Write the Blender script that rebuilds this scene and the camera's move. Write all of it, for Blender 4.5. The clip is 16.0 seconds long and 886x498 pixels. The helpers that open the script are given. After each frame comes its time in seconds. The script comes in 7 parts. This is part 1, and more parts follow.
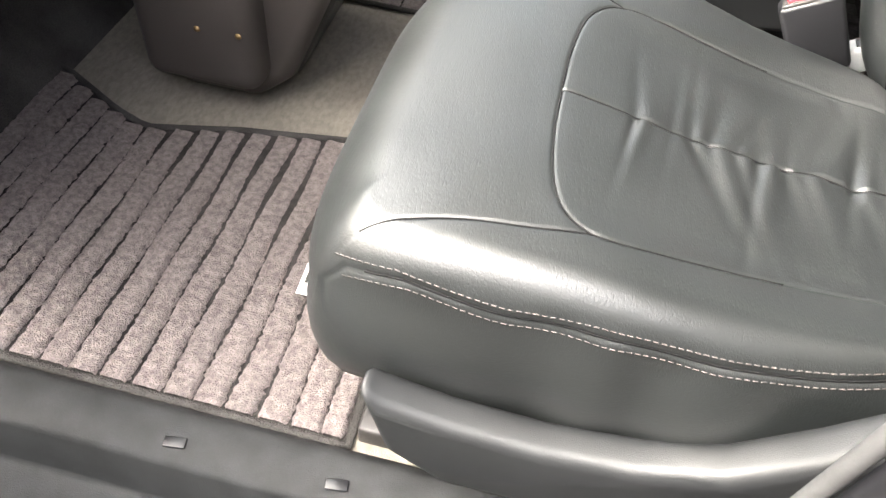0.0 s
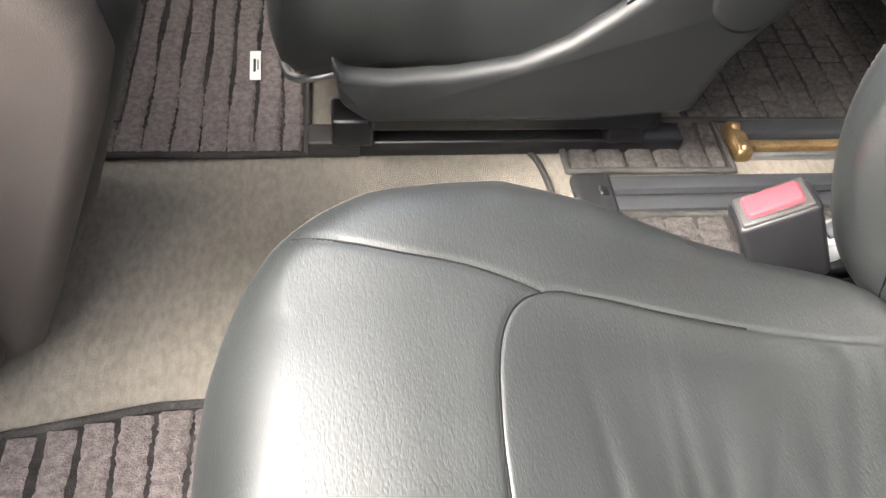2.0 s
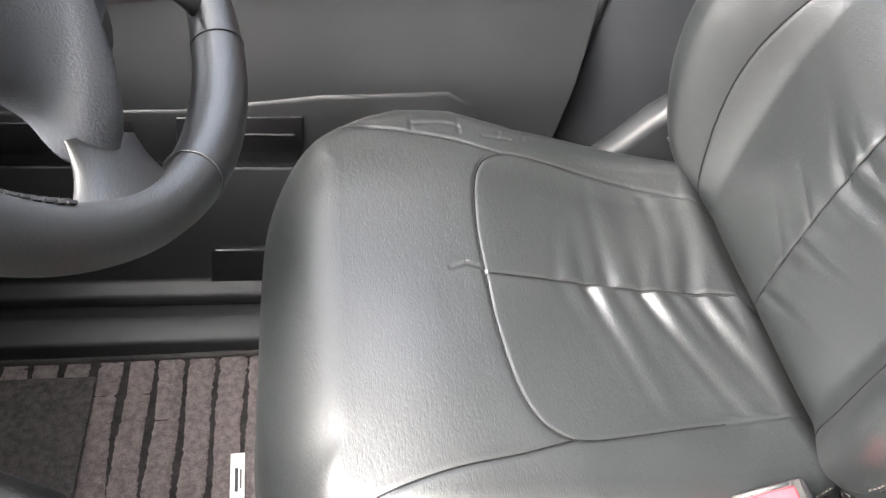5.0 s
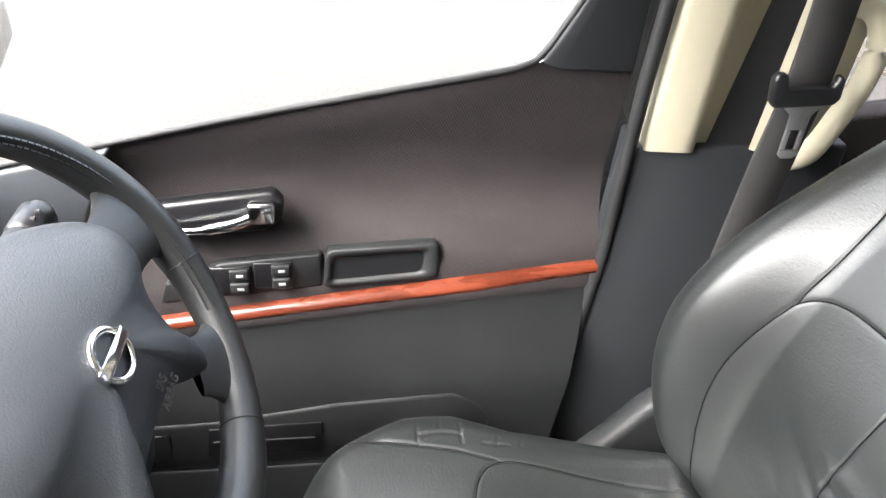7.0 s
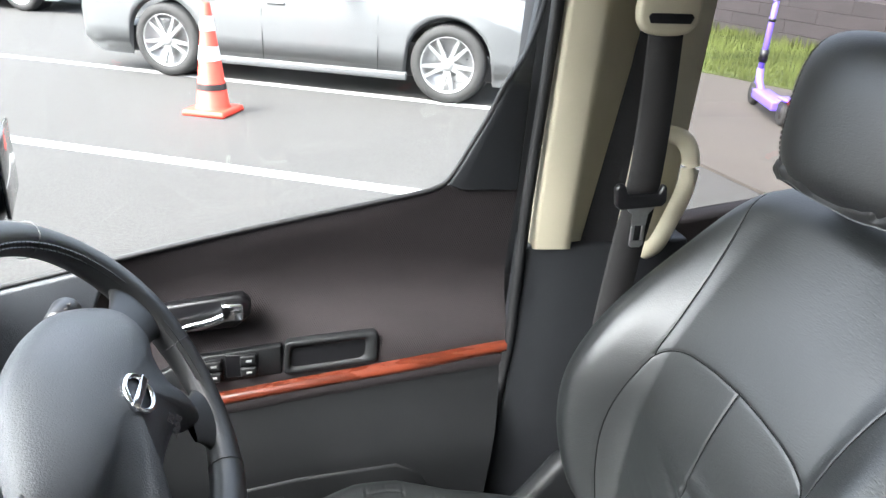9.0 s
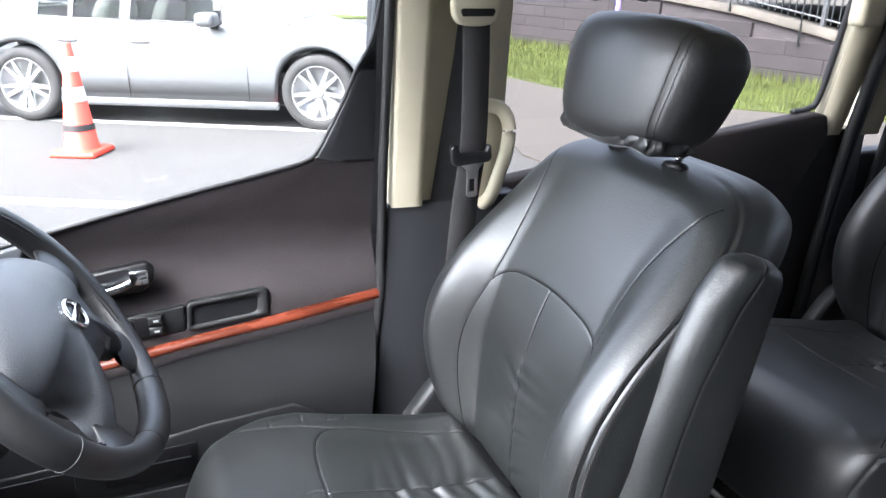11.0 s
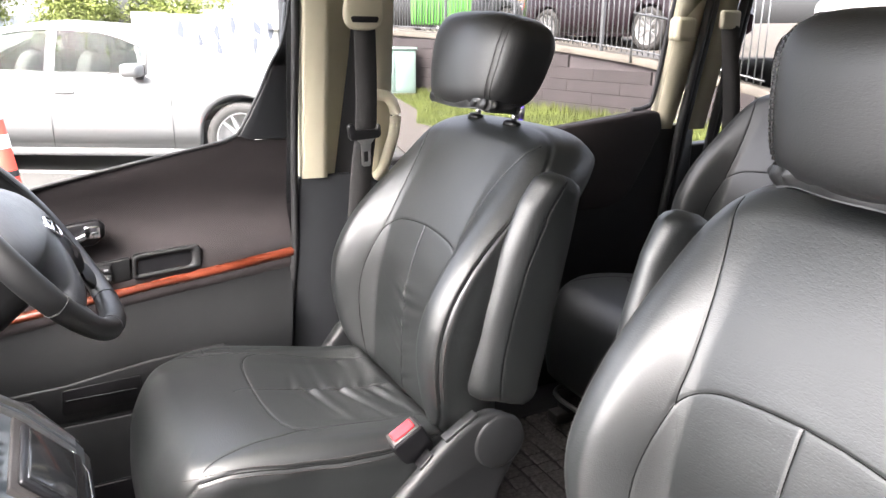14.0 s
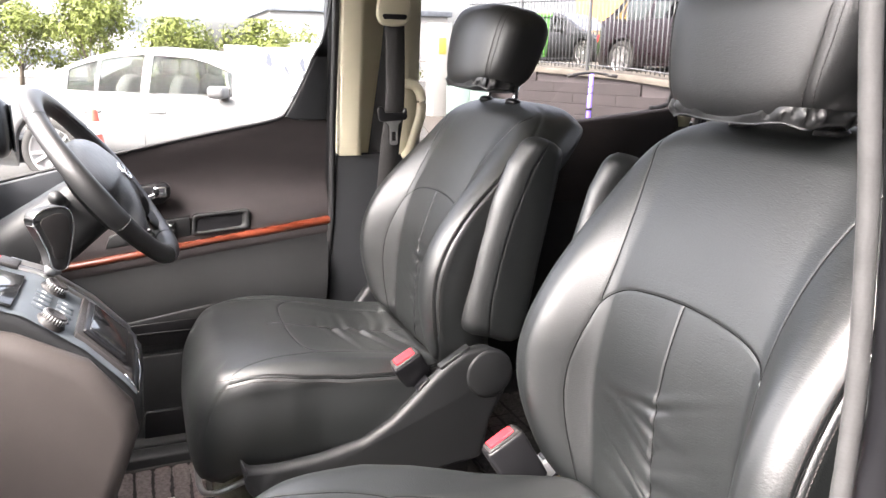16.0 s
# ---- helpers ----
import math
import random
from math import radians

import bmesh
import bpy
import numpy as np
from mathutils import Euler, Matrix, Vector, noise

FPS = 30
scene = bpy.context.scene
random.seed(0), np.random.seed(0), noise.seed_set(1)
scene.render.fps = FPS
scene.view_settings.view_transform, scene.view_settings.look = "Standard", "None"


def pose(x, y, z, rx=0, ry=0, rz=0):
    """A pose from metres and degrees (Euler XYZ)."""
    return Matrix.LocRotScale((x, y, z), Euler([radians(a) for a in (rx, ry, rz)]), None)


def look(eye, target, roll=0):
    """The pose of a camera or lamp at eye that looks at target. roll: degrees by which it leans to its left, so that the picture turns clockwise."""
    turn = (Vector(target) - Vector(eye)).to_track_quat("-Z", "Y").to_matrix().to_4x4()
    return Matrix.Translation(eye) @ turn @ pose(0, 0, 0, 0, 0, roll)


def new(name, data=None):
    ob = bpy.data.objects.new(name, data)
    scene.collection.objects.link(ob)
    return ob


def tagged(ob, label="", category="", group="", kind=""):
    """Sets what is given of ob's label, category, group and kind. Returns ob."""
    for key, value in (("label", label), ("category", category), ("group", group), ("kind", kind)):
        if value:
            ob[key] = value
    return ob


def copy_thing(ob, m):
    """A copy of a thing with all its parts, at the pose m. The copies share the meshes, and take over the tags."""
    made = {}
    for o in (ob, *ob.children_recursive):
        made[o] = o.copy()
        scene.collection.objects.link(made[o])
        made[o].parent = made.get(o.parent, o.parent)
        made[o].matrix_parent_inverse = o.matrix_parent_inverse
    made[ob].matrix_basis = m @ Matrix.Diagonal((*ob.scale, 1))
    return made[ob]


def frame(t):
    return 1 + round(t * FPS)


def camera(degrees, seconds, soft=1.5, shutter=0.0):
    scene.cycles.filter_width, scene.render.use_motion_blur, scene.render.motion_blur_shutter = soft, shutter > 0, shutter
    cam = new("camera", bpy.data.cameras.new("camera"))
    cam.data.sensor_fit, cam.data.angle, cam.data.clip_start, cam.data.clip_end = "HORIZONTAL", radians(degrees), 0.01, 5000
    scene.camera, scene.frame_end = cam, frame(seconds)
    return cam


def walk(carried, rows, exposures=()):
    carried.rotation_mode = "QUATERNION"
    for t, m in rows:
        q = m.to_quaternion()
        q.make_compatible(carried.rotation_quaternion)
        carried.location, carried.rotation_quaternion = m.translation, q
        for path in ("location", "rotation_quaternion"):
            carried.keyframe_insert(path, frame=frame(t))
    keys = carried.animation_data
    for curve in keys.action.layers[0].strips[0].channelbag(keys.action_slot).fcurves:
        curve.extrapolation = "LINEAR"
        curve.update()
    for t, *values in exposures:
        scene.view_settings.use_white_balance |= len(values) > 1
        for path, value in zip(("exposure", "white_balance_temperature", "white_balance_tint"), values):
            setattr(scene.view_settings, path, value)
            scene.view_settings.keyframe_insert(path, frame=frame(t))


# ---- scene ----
cam = camera(61.1, 16.0)
PATH = [
    (0, (-0.036, -0.994, 0.789), (-0.234, 0.292, -0.729), 6.1),
    (0.5, (-0.064, -0.894, 0.795), (-0.055, 0.363, -0.76), 6.6),
    (1, (-0.094, -0.783, 0.801), (0.037, 0.432, -0.782), 6.8),
    (1.5, (-0.122, -0.654, 0.793), (0.087, 0.535, -0.802), 7.4),
    (1.9, (-0.118, -0.562, 0.797), (0.129, 0.636, -0.785), 6.3),
    (2, (-0.122, -0.535, 0.794), (0.148, 0.647, -0.797), 8.6),
    (2.5, (-0.124, -0.396, 0.805), (0.187, 0.774, -0.787), 9.5),
    (3, (-0.118, -0.287, 0.796), (0.211, 0.893, -0.785), 9.9),
    (3.5, (-0.117, -0.19, 0.799), (0.214, 0.988, -0.783), 10.1),
    (4, (-0.121, -0.092, 0.817), (0.217, 1.105, -0.749), 10.5),
    (4.5, (-0.144, -0.028, 0.847), (0.205, 1.193, -0.698), 10.8),
    (5, (-0.152, 0.016, 0.887), (0.189, 1.309, -0.6), 10.2),
    (5.2, (-0.157, 0.036, 0.903), (0.189, 1.347, -0.567), 10.2),
    (7.3, (-0.127, 0.039, 1.069), (0.132, 1.720, 0.016), 3.4),
    (7.5, (-0.130, 0.024, 1.075), (0.136, 1.732, 0.068), 3.4),
    (8, (-0.124, -0.040, 1.104), (0.176, 1.711, 0.186), 3.6),
    (8.2, (-0.139, -0.070, 1.109), (0.189, 1.695, 0.228), 3.7),
    (10.3, (-0.16, -0.36, 1.1), (0.432, 1.404, 0.369), 1.1),
    (10.5, (-0.166, -0.385, 1.095), (0.464, 1.371, 0.375), 1.2),
    (11, (-0.188, -0.445, 1.084), (0.523, 1.287, 0.382), 1.0),
    (11.5, (-0.207, -0.495, 1.07), (0.571, 1.216, 0.385), 1.0),
    (12, (-0.204, -0.552, 1.071), (0.617, 1.146, 0.406), 0.8),
    (12.5, (-0.23, -0.619, 1.053), (0.626, 1.071, 0.411), 0.7),
    (13, (-0.25, -0.673, 1.039), (0.628, 1.016, 0.425), 0.7),
    (13.5, (-0.263, -0.735, 1.01), (0.63, 0.956, 0.425), 0.6),
    (14, (-0.269, -0.807, 0.997), (0.625, 0.893, 0.439), 0.7),
    (14.5, (-0.278, -0.882, 0.969), (0.601, 0.835, 0.437), 0.8),
    (15, (-0.268, -0.954, 0.951), (0.568, 0.791, 0.445), 0.8),
    (15.5, (-0.264, -1.024, 0.928), (0.519, 0.751, 0.441), 0.9),
    (16, (-0.243, -1.082, 0.908), (0.476, 0.723, 0.432), 0.8),
]
EXPOSURES = [(0.0, 5.15, 6800, 9), (1.0, 5.12, 6600, 8), (2.0, 5.32, 6700, 10), (3.0, 5.45, 6650, 12), (4.0, 5.7, 6600, 12), (5.0, 5.72, 6500, 12), (5.3, 5.72, 6500, 12), (7.3, 4.92, 6350, 9), (8.2, 4.55, 6250, 7), (10.5, 4.75, 5750, 9), (12.0, 4.98, 6150, 13), (14.5, 4.98, 6550, 14), (16.0, 4.82, 6650, 15)]
walk(cam, [(t, look(eye, target, roll)) for t, eye, target, roll in PATH], EXPOSURES)
SKY, SUN, SUN_WIDE, SUN_TURN, SUN_UP = 0.092, 0.50, 95.0, 250.0, 51.0

# ---- world and light ----
world = bpy.data.worlds.new("world")
scene.world = world
world.use_nodes = True
wn = world.node_tree.nodes
sky = wn.new("ShaderNodeTexSky")
sky.sky_type, sky.sun_disc = "NISHITA", False
sky.sun_elevation, sky.sun_rotation = radians(SUN_UP), radians(SUN_TURN)
sky.air_density, sky.dust_density, sky.ozone_density = 0.8, 7.0, 1.0
wn["Background"].inputs["Strength"].default_value = SKY
haze = wn.new("ShaderNodeHueSaturation")
haze.inputs["Saturation"].default_value = 0.45
world.node_tree.links.new(sky.outputs[0], haze.inputs["Color"])
world.node_tree.links.new(haze.outputs[0], wn["Background"].inputs[0])
sun = new("sun", bpy.data.lights.new("sun", "SUN"))
sun.data.energy, sun.data.angle, sun.data.color = SUN, radians(SUN_WIDE), (1.0, 0.96, 0.9)
sun.matrix_basis = look((0, 0, 0), (-math.sin(radians(SUN_TURN)) * math.cos(radians(SUN_UP)), -math.cos(radians(SUN_TURN)) * math.cos(radians(SUN_UP)), -math.sin(radians(SUN_UP))))

# ---- materials ----
MATS = {}


def mat(name, col, rough=0.5, metal=0.0, var=0.12, scale=18.0, bump=0.15, bscale=260.0, dist=0.001, coat=0.0, spec=0.5,
        stretch=(1, 1, 1), piece=0.0, stain=None, emit=0.0, rvar=0.12):
    """Principled material: colour varied at a coarse and a fine scale, fine relief, uneven gloss."""
    m = bpy.data.materials.new(name)
    m.use_nodes = True
    nt = m.node_tree
    n, link = nt.nodes, nt.links.new
    b = n["Principled BSDF"]
    tc = n.new("ShaderNodeTexCoord")
    mp = n.new("ShaderNodeMapping")
    mp.inputs["Scale"].default_value = stretch
    link(tc.outputs["Object"], mp.inputs[0])
    n1, n2 = n.new("ShaderNodeTexNoise"), n.new("ShaderNodeTexNoise")
    n1.inputs["Scale"].default_value, n1.inputs["Detail"].default_value = scale, 6
    n2.inputs["Scale"].default_value, n2.inputs["Detail"].default_value = bscale, 3
    link(mp.outputs[0], n1.inputs["Vector"]), link(mp.outputs[0], n2.inputs["Vector"])
    mix = n.new("ShaderNodeMix")
    mix.data_type = "RGBA"
    lo = [c * (1 - var) for c in col]
    hi = [min(1.0, c * (1 + var)) for c in col]
    mix.inputs[6].default_value, mix.inputs[7].default_value = (*lo, 1), (*(stain or hi), 1)
    r = n.new("ShaderNodeValToRGB")
    r.color_ramp.elements[0].position, r.color_ramp.elements[1].position = (0.35, 0.65) if not stain else (0.5, 0.75)
    link(n1.outputs[0], r.inputs[0]), link(r.outputs[0], mix.inputs[0])
    out = mix.outputs[2]
    if var > 0:
        mx = n.new("ShaderNodeMix")
        mx.data_type, mx.blend_type = "RGBA", "OVERLAY"
        mx.inputs[0].default_value = min(0.5, var * 1.5)
        link(out, mx.inputs[6]), link(n2.outputs[0], mx.inputs[7])
        out = mx.outputs[2]
    if piece:
        oi = n.new("ShaderNodeObjectInfo")
        hs = n.new("ShaderNodeHueSaturation")
        mr = n.new("ShaderNodeMapRange")
        mr.inputs[3].default_value, mr.inputs[4].default_value = 1 - piece, 1 + piece
        link(oi.outputs["Random"], mr.inputs[0]), link(mr.outputs[0], hs.inputs["Value"]), link(out, hs.inputs["Color"])
        out = hs.outputs[0]
    link(out, b.inputs["Base Color"])
    rr = n.new("ShaderNodeMapRange")
    rr.inputs[3].default_value, rr.inputs[4].default_value = max(0.02, rough - rvar), min(1, rough + rvar)
    link(n1.outputs[0], rr.inputs[0]), link(rr.outputs[0], b.inputs["Roughness"])
    b.inputs["Metallic"].default_value = metal
    b.inputs["Coat Weight"].default_value = coat
    b.inputs["Specular IOR Level"].default_value = spec
    if bump:
        bp = n.new("ShaderNodeBump")
        bp.inputs["Strength"].default_value, bp.inputs["Distance"].default_value = bump, dist
        link(n2.outputs[0], bp.inputs["Height"]), link(bp.outputs[0], b.inputs["Normal"])
    if emit:
        b.inputs["Emission Color"].default_value, b.inputs["Emission Strength"].default_value = (*col, 1), emit
    MATS[name] = m
    return m


def leather_mat(name, col, rough, grain=0.35, scale=420.0):
    """Smooth coated leather: pebble cells crossed by fine stretched creases."""
    m = mat(name, col, rough, var=0.14, scale=9, bump=0, rvar=0.08, spec=0.95)
    nt = m.node_tree
    n, link = nt.nodes, nt.links.new
    tc = n["Texture Coordinate"]
    vo, cr, ns = n.new("ShaderNodeTexVoronoi"), n.new("ShaderNodeTexNoise"), n.new("ShaderNodeTexNoise")
    mp = n.new("ShaderNodeMapping")
    mp.inputs["Scale"].default_value, mp.inputs["Rotation"].default_value = (1.0, 0.45, 0.85), (0.05, 0.08, 0.12)
    link(tc.outputs["Object"], mp.inputs[0])
    vo.feature = "DISTANCE_TO_EDGE"
    vo.inputs["Scale"].default_value = scale
    cr.inputs["Scale"].default_value, cr.inputs["Detail"].default_value = scale * 0.75, 4
    ns.inputs["Scale"].default_value = 26
    link(mp.outputs[0], vo.inputs["Vector"]), link(mp.outputs[0], cr.inputs["Vector"]), link(tc.outputs["Object"], ns.inputs["Vector"])
    b1, b2, b3 = (n.new("ShaderNodeBump") for _ in range(3))
    b1.inputs["Strength"].default_value, b1.inputs["Distance"].default_value = grain * 0.55, 0.0005
    b2.inputs["Strength"].default_value, b2.inputs["Distance"].default_value = grain * 0.30, 0.0005
    b3.inputs["Strength"].default_value, b3.inputs["Distance"].default_value = 0.10, 0.003
    link(vo.outputs["Distance"], b1.inputs["Height"]), link(cr.outputs[0], b2.inputs["Height"]), link(ns.outputs[0], b3.inputs["Height"])
    link(b1.outputs[0], b2.inputs["Normal"]), link(b2.outputs[0], b3.inputs["Normal"])
    wr, ramp, b4, mp2 = n.new("ShaderNodeTexNoise"), n.new("ShaderNodeValToRGB"), n.new("ShaderNodeBump"), n.new("ShaderNodeMapping")
    mp2.inputs["Scale"].default_value, mp2.inputs["Rotation"].default_value = (1.0, 0.22, 0.8), (0.04, 0.1, 0.08)
    wr.inputs["Scale"].default_value, wr.inputs["Detail"].default_value, wr.inputs["Distortion"].default_value = scale * 0.62, 2, 0.4
    e = ramp.color_ramp.elements
    e[0].position, e[0].color, e[1].position, e[1].color = 0.44, (1, 1, 1, 1), 0.56, (1, 1, 1, 1)
    e.new(0.5).color = (0, 0, 0, 1)
    b4.inputs["Strength"].default_value, b4.inputs["Distance"].default_value = grain * 0.30, 0.0004
    link(tc.outputs["Object"], mp2.inputs[0]), link(mp2.outputs[0], wr.inputs["Vector"]), link(wr.outputs[0], ramp.inputs[0])
    link(ramp.outputs[0], b4.inputs["Height"]), link(b3.outputs[0], b4.inputs["Normal"])
    link(b4.outputs[0], n["Principled BSDF"].inputs["Normal"])
    return m


LEATHER = leather_mat("black_leather", (0.0054, 0.0068, 0.0070), 0.45, 0.62)
LEATHER_DK = leather_mat("black_vinyl", (0.0045, 0.0050, 0.0054), 0.46, 0.42)
THREAD = mat("seam_thread", (0.036, 0.031, 0.030), 0.7, bump=0)
# near-black for thin tubes that darken the seam grooves as shade would
SEAM_SHADE = mat("seam_shade", (0.0022, 0.0022, 0.0024), 0.8, spec=0.15, bump=0)
PLASTIC = mat("charcoal_plastic", (0.0105, 0.0112, 0.0120), 0.48, spec=0.42, var=0.1, bump=0.5, bscale=900, dist=0.0006, rvar=0.06)
PLASTIC_MATT = mat("scuffed_step_plastic", (0.016, 0.0168, 0.0175), 0.72, var=0.3, scale=30, bump=0.6, bscale=700, dist=0.0006, spec=0.25)
PLASTIC_GR = mat("grey_plastic", (0.026, 0.024, 0.0235), 0.45, spec=0.4, var=0.1, bump=0.45, bscale=900, dist=0.0006)
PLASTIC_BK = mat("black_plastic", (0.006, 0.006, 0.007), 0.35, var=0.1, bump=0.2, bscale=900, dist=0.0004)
SEALGREY = mat("pale_seal_rubber", (0.04, 0.04, 0.04), 0.6, var=0.12, scale=60, bump=0.3, bscale=500, dist=0.0006)
SILVERPL = mat("pale_grey_plastic", (0.30, 0.31, 0.31), 0.4, var=0.06, bump=0.1)
RUBBER = mat("black_rubber", (0.012, 0.012, 0.013), 0.6, var=0.15, bump=0.3, bscale=300)
CREAM = mat("cream_trim", (0.46, 0.425, 0.315), 0.55, var=0.05, scale=6, bump=0.3, bscale=1100, dist=0.0005)
CARPET = mat("beige_grey_carpet", (0.190, 0.171, 0.145), 0.95, var=0.13, scale=140, bump=0.55, bscale=700, dist=0.003, stretch=(1, 0.5, 1), spec=0.1)
CARPET_DK = mat("dark_carpet", (0.05, 0.047, 0.045), 0.95, var=0.3, scale=14, bump=0.9, bscale=420, dist=0.004, spec=0.1)
PILE = mat("mauve_grey_pile", (0.180, 0.153, 0.148), 0.95, var=0.24, scale=120, bump=1.0, bscale=480, dist=0.006, spec=0.1)
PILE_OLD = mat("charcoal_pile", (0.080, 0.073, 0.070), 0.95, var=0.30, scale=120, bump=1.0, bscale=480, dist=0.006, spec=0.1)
PILE_DK = mat("dark_pile", (0.030, 0.027, 0.026), 0.95, var=0.3, scale=60, bump=0.9, bscale=500, dist=0.003, spec=0.1)
FABRIC = mat("ribbed_door_fabric", (0.030, 0.0255, 0.0265), 0.78, spec=0.22, var=0.12, scale=10, bump=0.5, bscale=700, dist=0.0012, stretch=(1, 1, 2.5))
# green-grey carpet stain, with a soft shadow painted into the same dark patch
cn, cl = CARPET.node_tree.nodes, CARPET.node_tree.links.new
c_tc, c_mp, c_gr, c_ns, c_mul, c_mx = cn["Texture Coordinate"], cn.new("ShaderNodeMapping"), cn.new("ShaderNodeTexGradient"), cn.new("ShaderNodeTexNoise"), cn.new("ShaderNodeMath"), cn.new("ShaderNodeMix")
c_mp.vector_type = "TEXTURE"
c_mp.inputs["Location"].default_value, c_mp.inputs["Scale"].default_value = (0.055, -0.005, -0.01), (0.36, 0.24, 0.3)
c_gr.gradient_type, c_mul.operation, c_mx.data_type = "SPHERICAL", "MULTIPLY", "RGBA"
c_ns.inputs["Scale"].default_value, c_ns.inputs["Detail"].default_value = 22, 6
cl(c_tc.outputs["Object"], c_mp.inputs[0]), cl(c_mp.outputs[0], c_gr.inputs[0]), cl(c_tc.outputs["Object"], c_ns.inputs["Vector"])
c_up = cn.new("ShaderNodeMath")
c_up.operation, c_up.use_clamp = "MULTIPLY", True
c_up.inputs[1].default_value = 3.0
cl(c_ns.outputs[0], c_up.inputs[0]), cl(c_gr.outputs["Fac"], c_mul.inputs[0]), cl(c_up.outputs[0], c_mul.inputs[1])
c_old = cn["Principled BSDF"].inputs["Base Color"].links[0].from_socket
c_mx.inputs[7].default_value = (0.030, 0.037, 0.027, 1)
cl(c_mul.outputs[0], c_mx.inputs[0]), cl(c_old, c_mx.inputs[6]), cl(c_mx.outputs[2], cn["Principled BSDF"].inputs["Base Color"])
fn, fl_ = FABRIC.node_tree.nodes, FABRIC.node_tree.links.new
f_wave, f_bump, f_map = fn.new("ShaderNodeTexWave"), fn.new("ShaderNodeBump"), fn.new("ShaderNodeMapping")
f_map.inputs["Rotation"].default_value = (0, radians(28), 0)
f_wave.inputs["Scale"].default_value, f_wave.inputs["Distortion"].default_value = 110.0, 0.6
f_bump.inputs["Strength"].default_value, f_bump.inputs["Distance"].default_value = 0.4, 0.0007
fl_(fn["Texture Coordinate"].outputs["Object"], f_map.inputs[0]), fl_(f_map.outputs[0], f_wave.inputs["Vector"]), fl_(f_wave.outputs["Fac"], f_bump.inputs["Height"])
fl_(fn["Principled BSDF"].inputs["Normal"].links[0].from_socket, f_bump.inputs["Normal"]), fl_(f_bump.outputs[0], fn["Principled BSDF"].inputs["Normal"])
WOOD = mat("red_burl_wood", (0.105, 0.021, 0.009), 0.28, var=0.35, scale=26, bump=0.05, coat=0.35, stretch=(0.35, 1, 3))
CHROME = mat("chrome", (0.75, 0.76, 0.78), 0.12, 1.0, var=0.03, bump=0, rvar=0.05)
STEEL = mat("dull_steel", (0.42, 0.42, 0.42), 0.34, 1.0, var=0.1, bump=0.1)
GOLD = mat("zinc_plated_steel", (0.30, 0.20, 0.10), 0.48, 0.9, var=0.25, scale=30, bump=0.15)
RED = mat("red_button", (0.62, 0.03, 0.04), 0.6, spec=0.2, var=0.05, bump=0)
WEB = mat("belt_webbing", (0.022, 0.021, 0.021), 0.7, var=0.12, scale=40, bump=0.6, bscale=900, dist=0.0008, stretch=(1, 1, 4))
WHITE = mat("white_label", (0.75, 0.74, 0.70), 0.5, var=0.05, bump=0.05)
SCREEN = mat("dark_screen", (0.012, 0.013, 0.014), 0.12, var=0.05, bump=0, coat=0.4)
BLUEGREY = mat("blue_grey_vinyl", (0.021, 0.0225, 0.025), 0.5, spec=0.35, var=0.08, bump=0.4, bscale=700, dist=0.0006)
glass = bpy.data.materials.new("window_glass")
glass.use_nodes = True
gn = glass.node_tree.nodes
tr, gl, ms = gn.new("ShaderNodeBsdfTransparent"), gn.new("ShaderNodeBsdfGlossy"), gn.new("ShaderNodeMixShader")
fr = gn.new("ShaderNodeFresnel")
gl.inputs["Roughness"].default_value = 0.02
tr.inputs[0].default_value = (0.68, 0.695, 0.69, 1)
glass.node_tree.links.new(fr.outputs[0], ms.inputs[0])
glass.node_tree.links.new(tr.outputs[0], ms.inputs[1])
glass.node_tree.links.new(gl.outputs[0], ms.inputs[2])
glass.node_tree.links.new(ms.outputs[0], gn["Material Output"].inputs[0])


privacy = glass.copy()
privacy.name = "tinted_rear_glass"
[nd for nd in privacy.node_tree.nodes if nd.type == "BSDF_TRANSPARENT"][0].inputs[0].default_value = (0.43, 0.425, 0.42, 1)


# ---- mesh helpers ----
def mesh(name, verts, faces, smooth=True):
    me = bpy.data.meshes.new(name)
    me.from_pydata([tuple(v) for v in verts], [], faces)
    if smooth:
        me.shade_smooth()
    return me


def put(name, me, material, parent=None, label="", m=None):
    """One mesh object, top-level or a part under parent."""
    if isinstance(me, bmesh.types.BMesh):
        bm, me = me, bpy.data.meshes.new(name)
        bmesh.ops.recalc_face_normals(bm, faces=bm.faces)
        bm.to_mesh(me)
        bm.free()
    if not me.materials:
        me.materials.append(material)
    ob = new(name, me)
    if parent:
        ob.parent = parent
    if m is not None:
        ob.matrix_basis = m
    if label:
        ob["label"] = label
    return ob


def thing(name, label, category, group="", kind="", at=(0, 0, 0), rz=0):
    e = new(name)
    e.matrix_basis = pose(*at, 0, 0, rz)
    e.empty_display_size = 0.05
    return tagged(e, label, category, group, kind)


def smooth_bm(bm):
    for f in bm.faces:
        f.smooth = True
    return bm


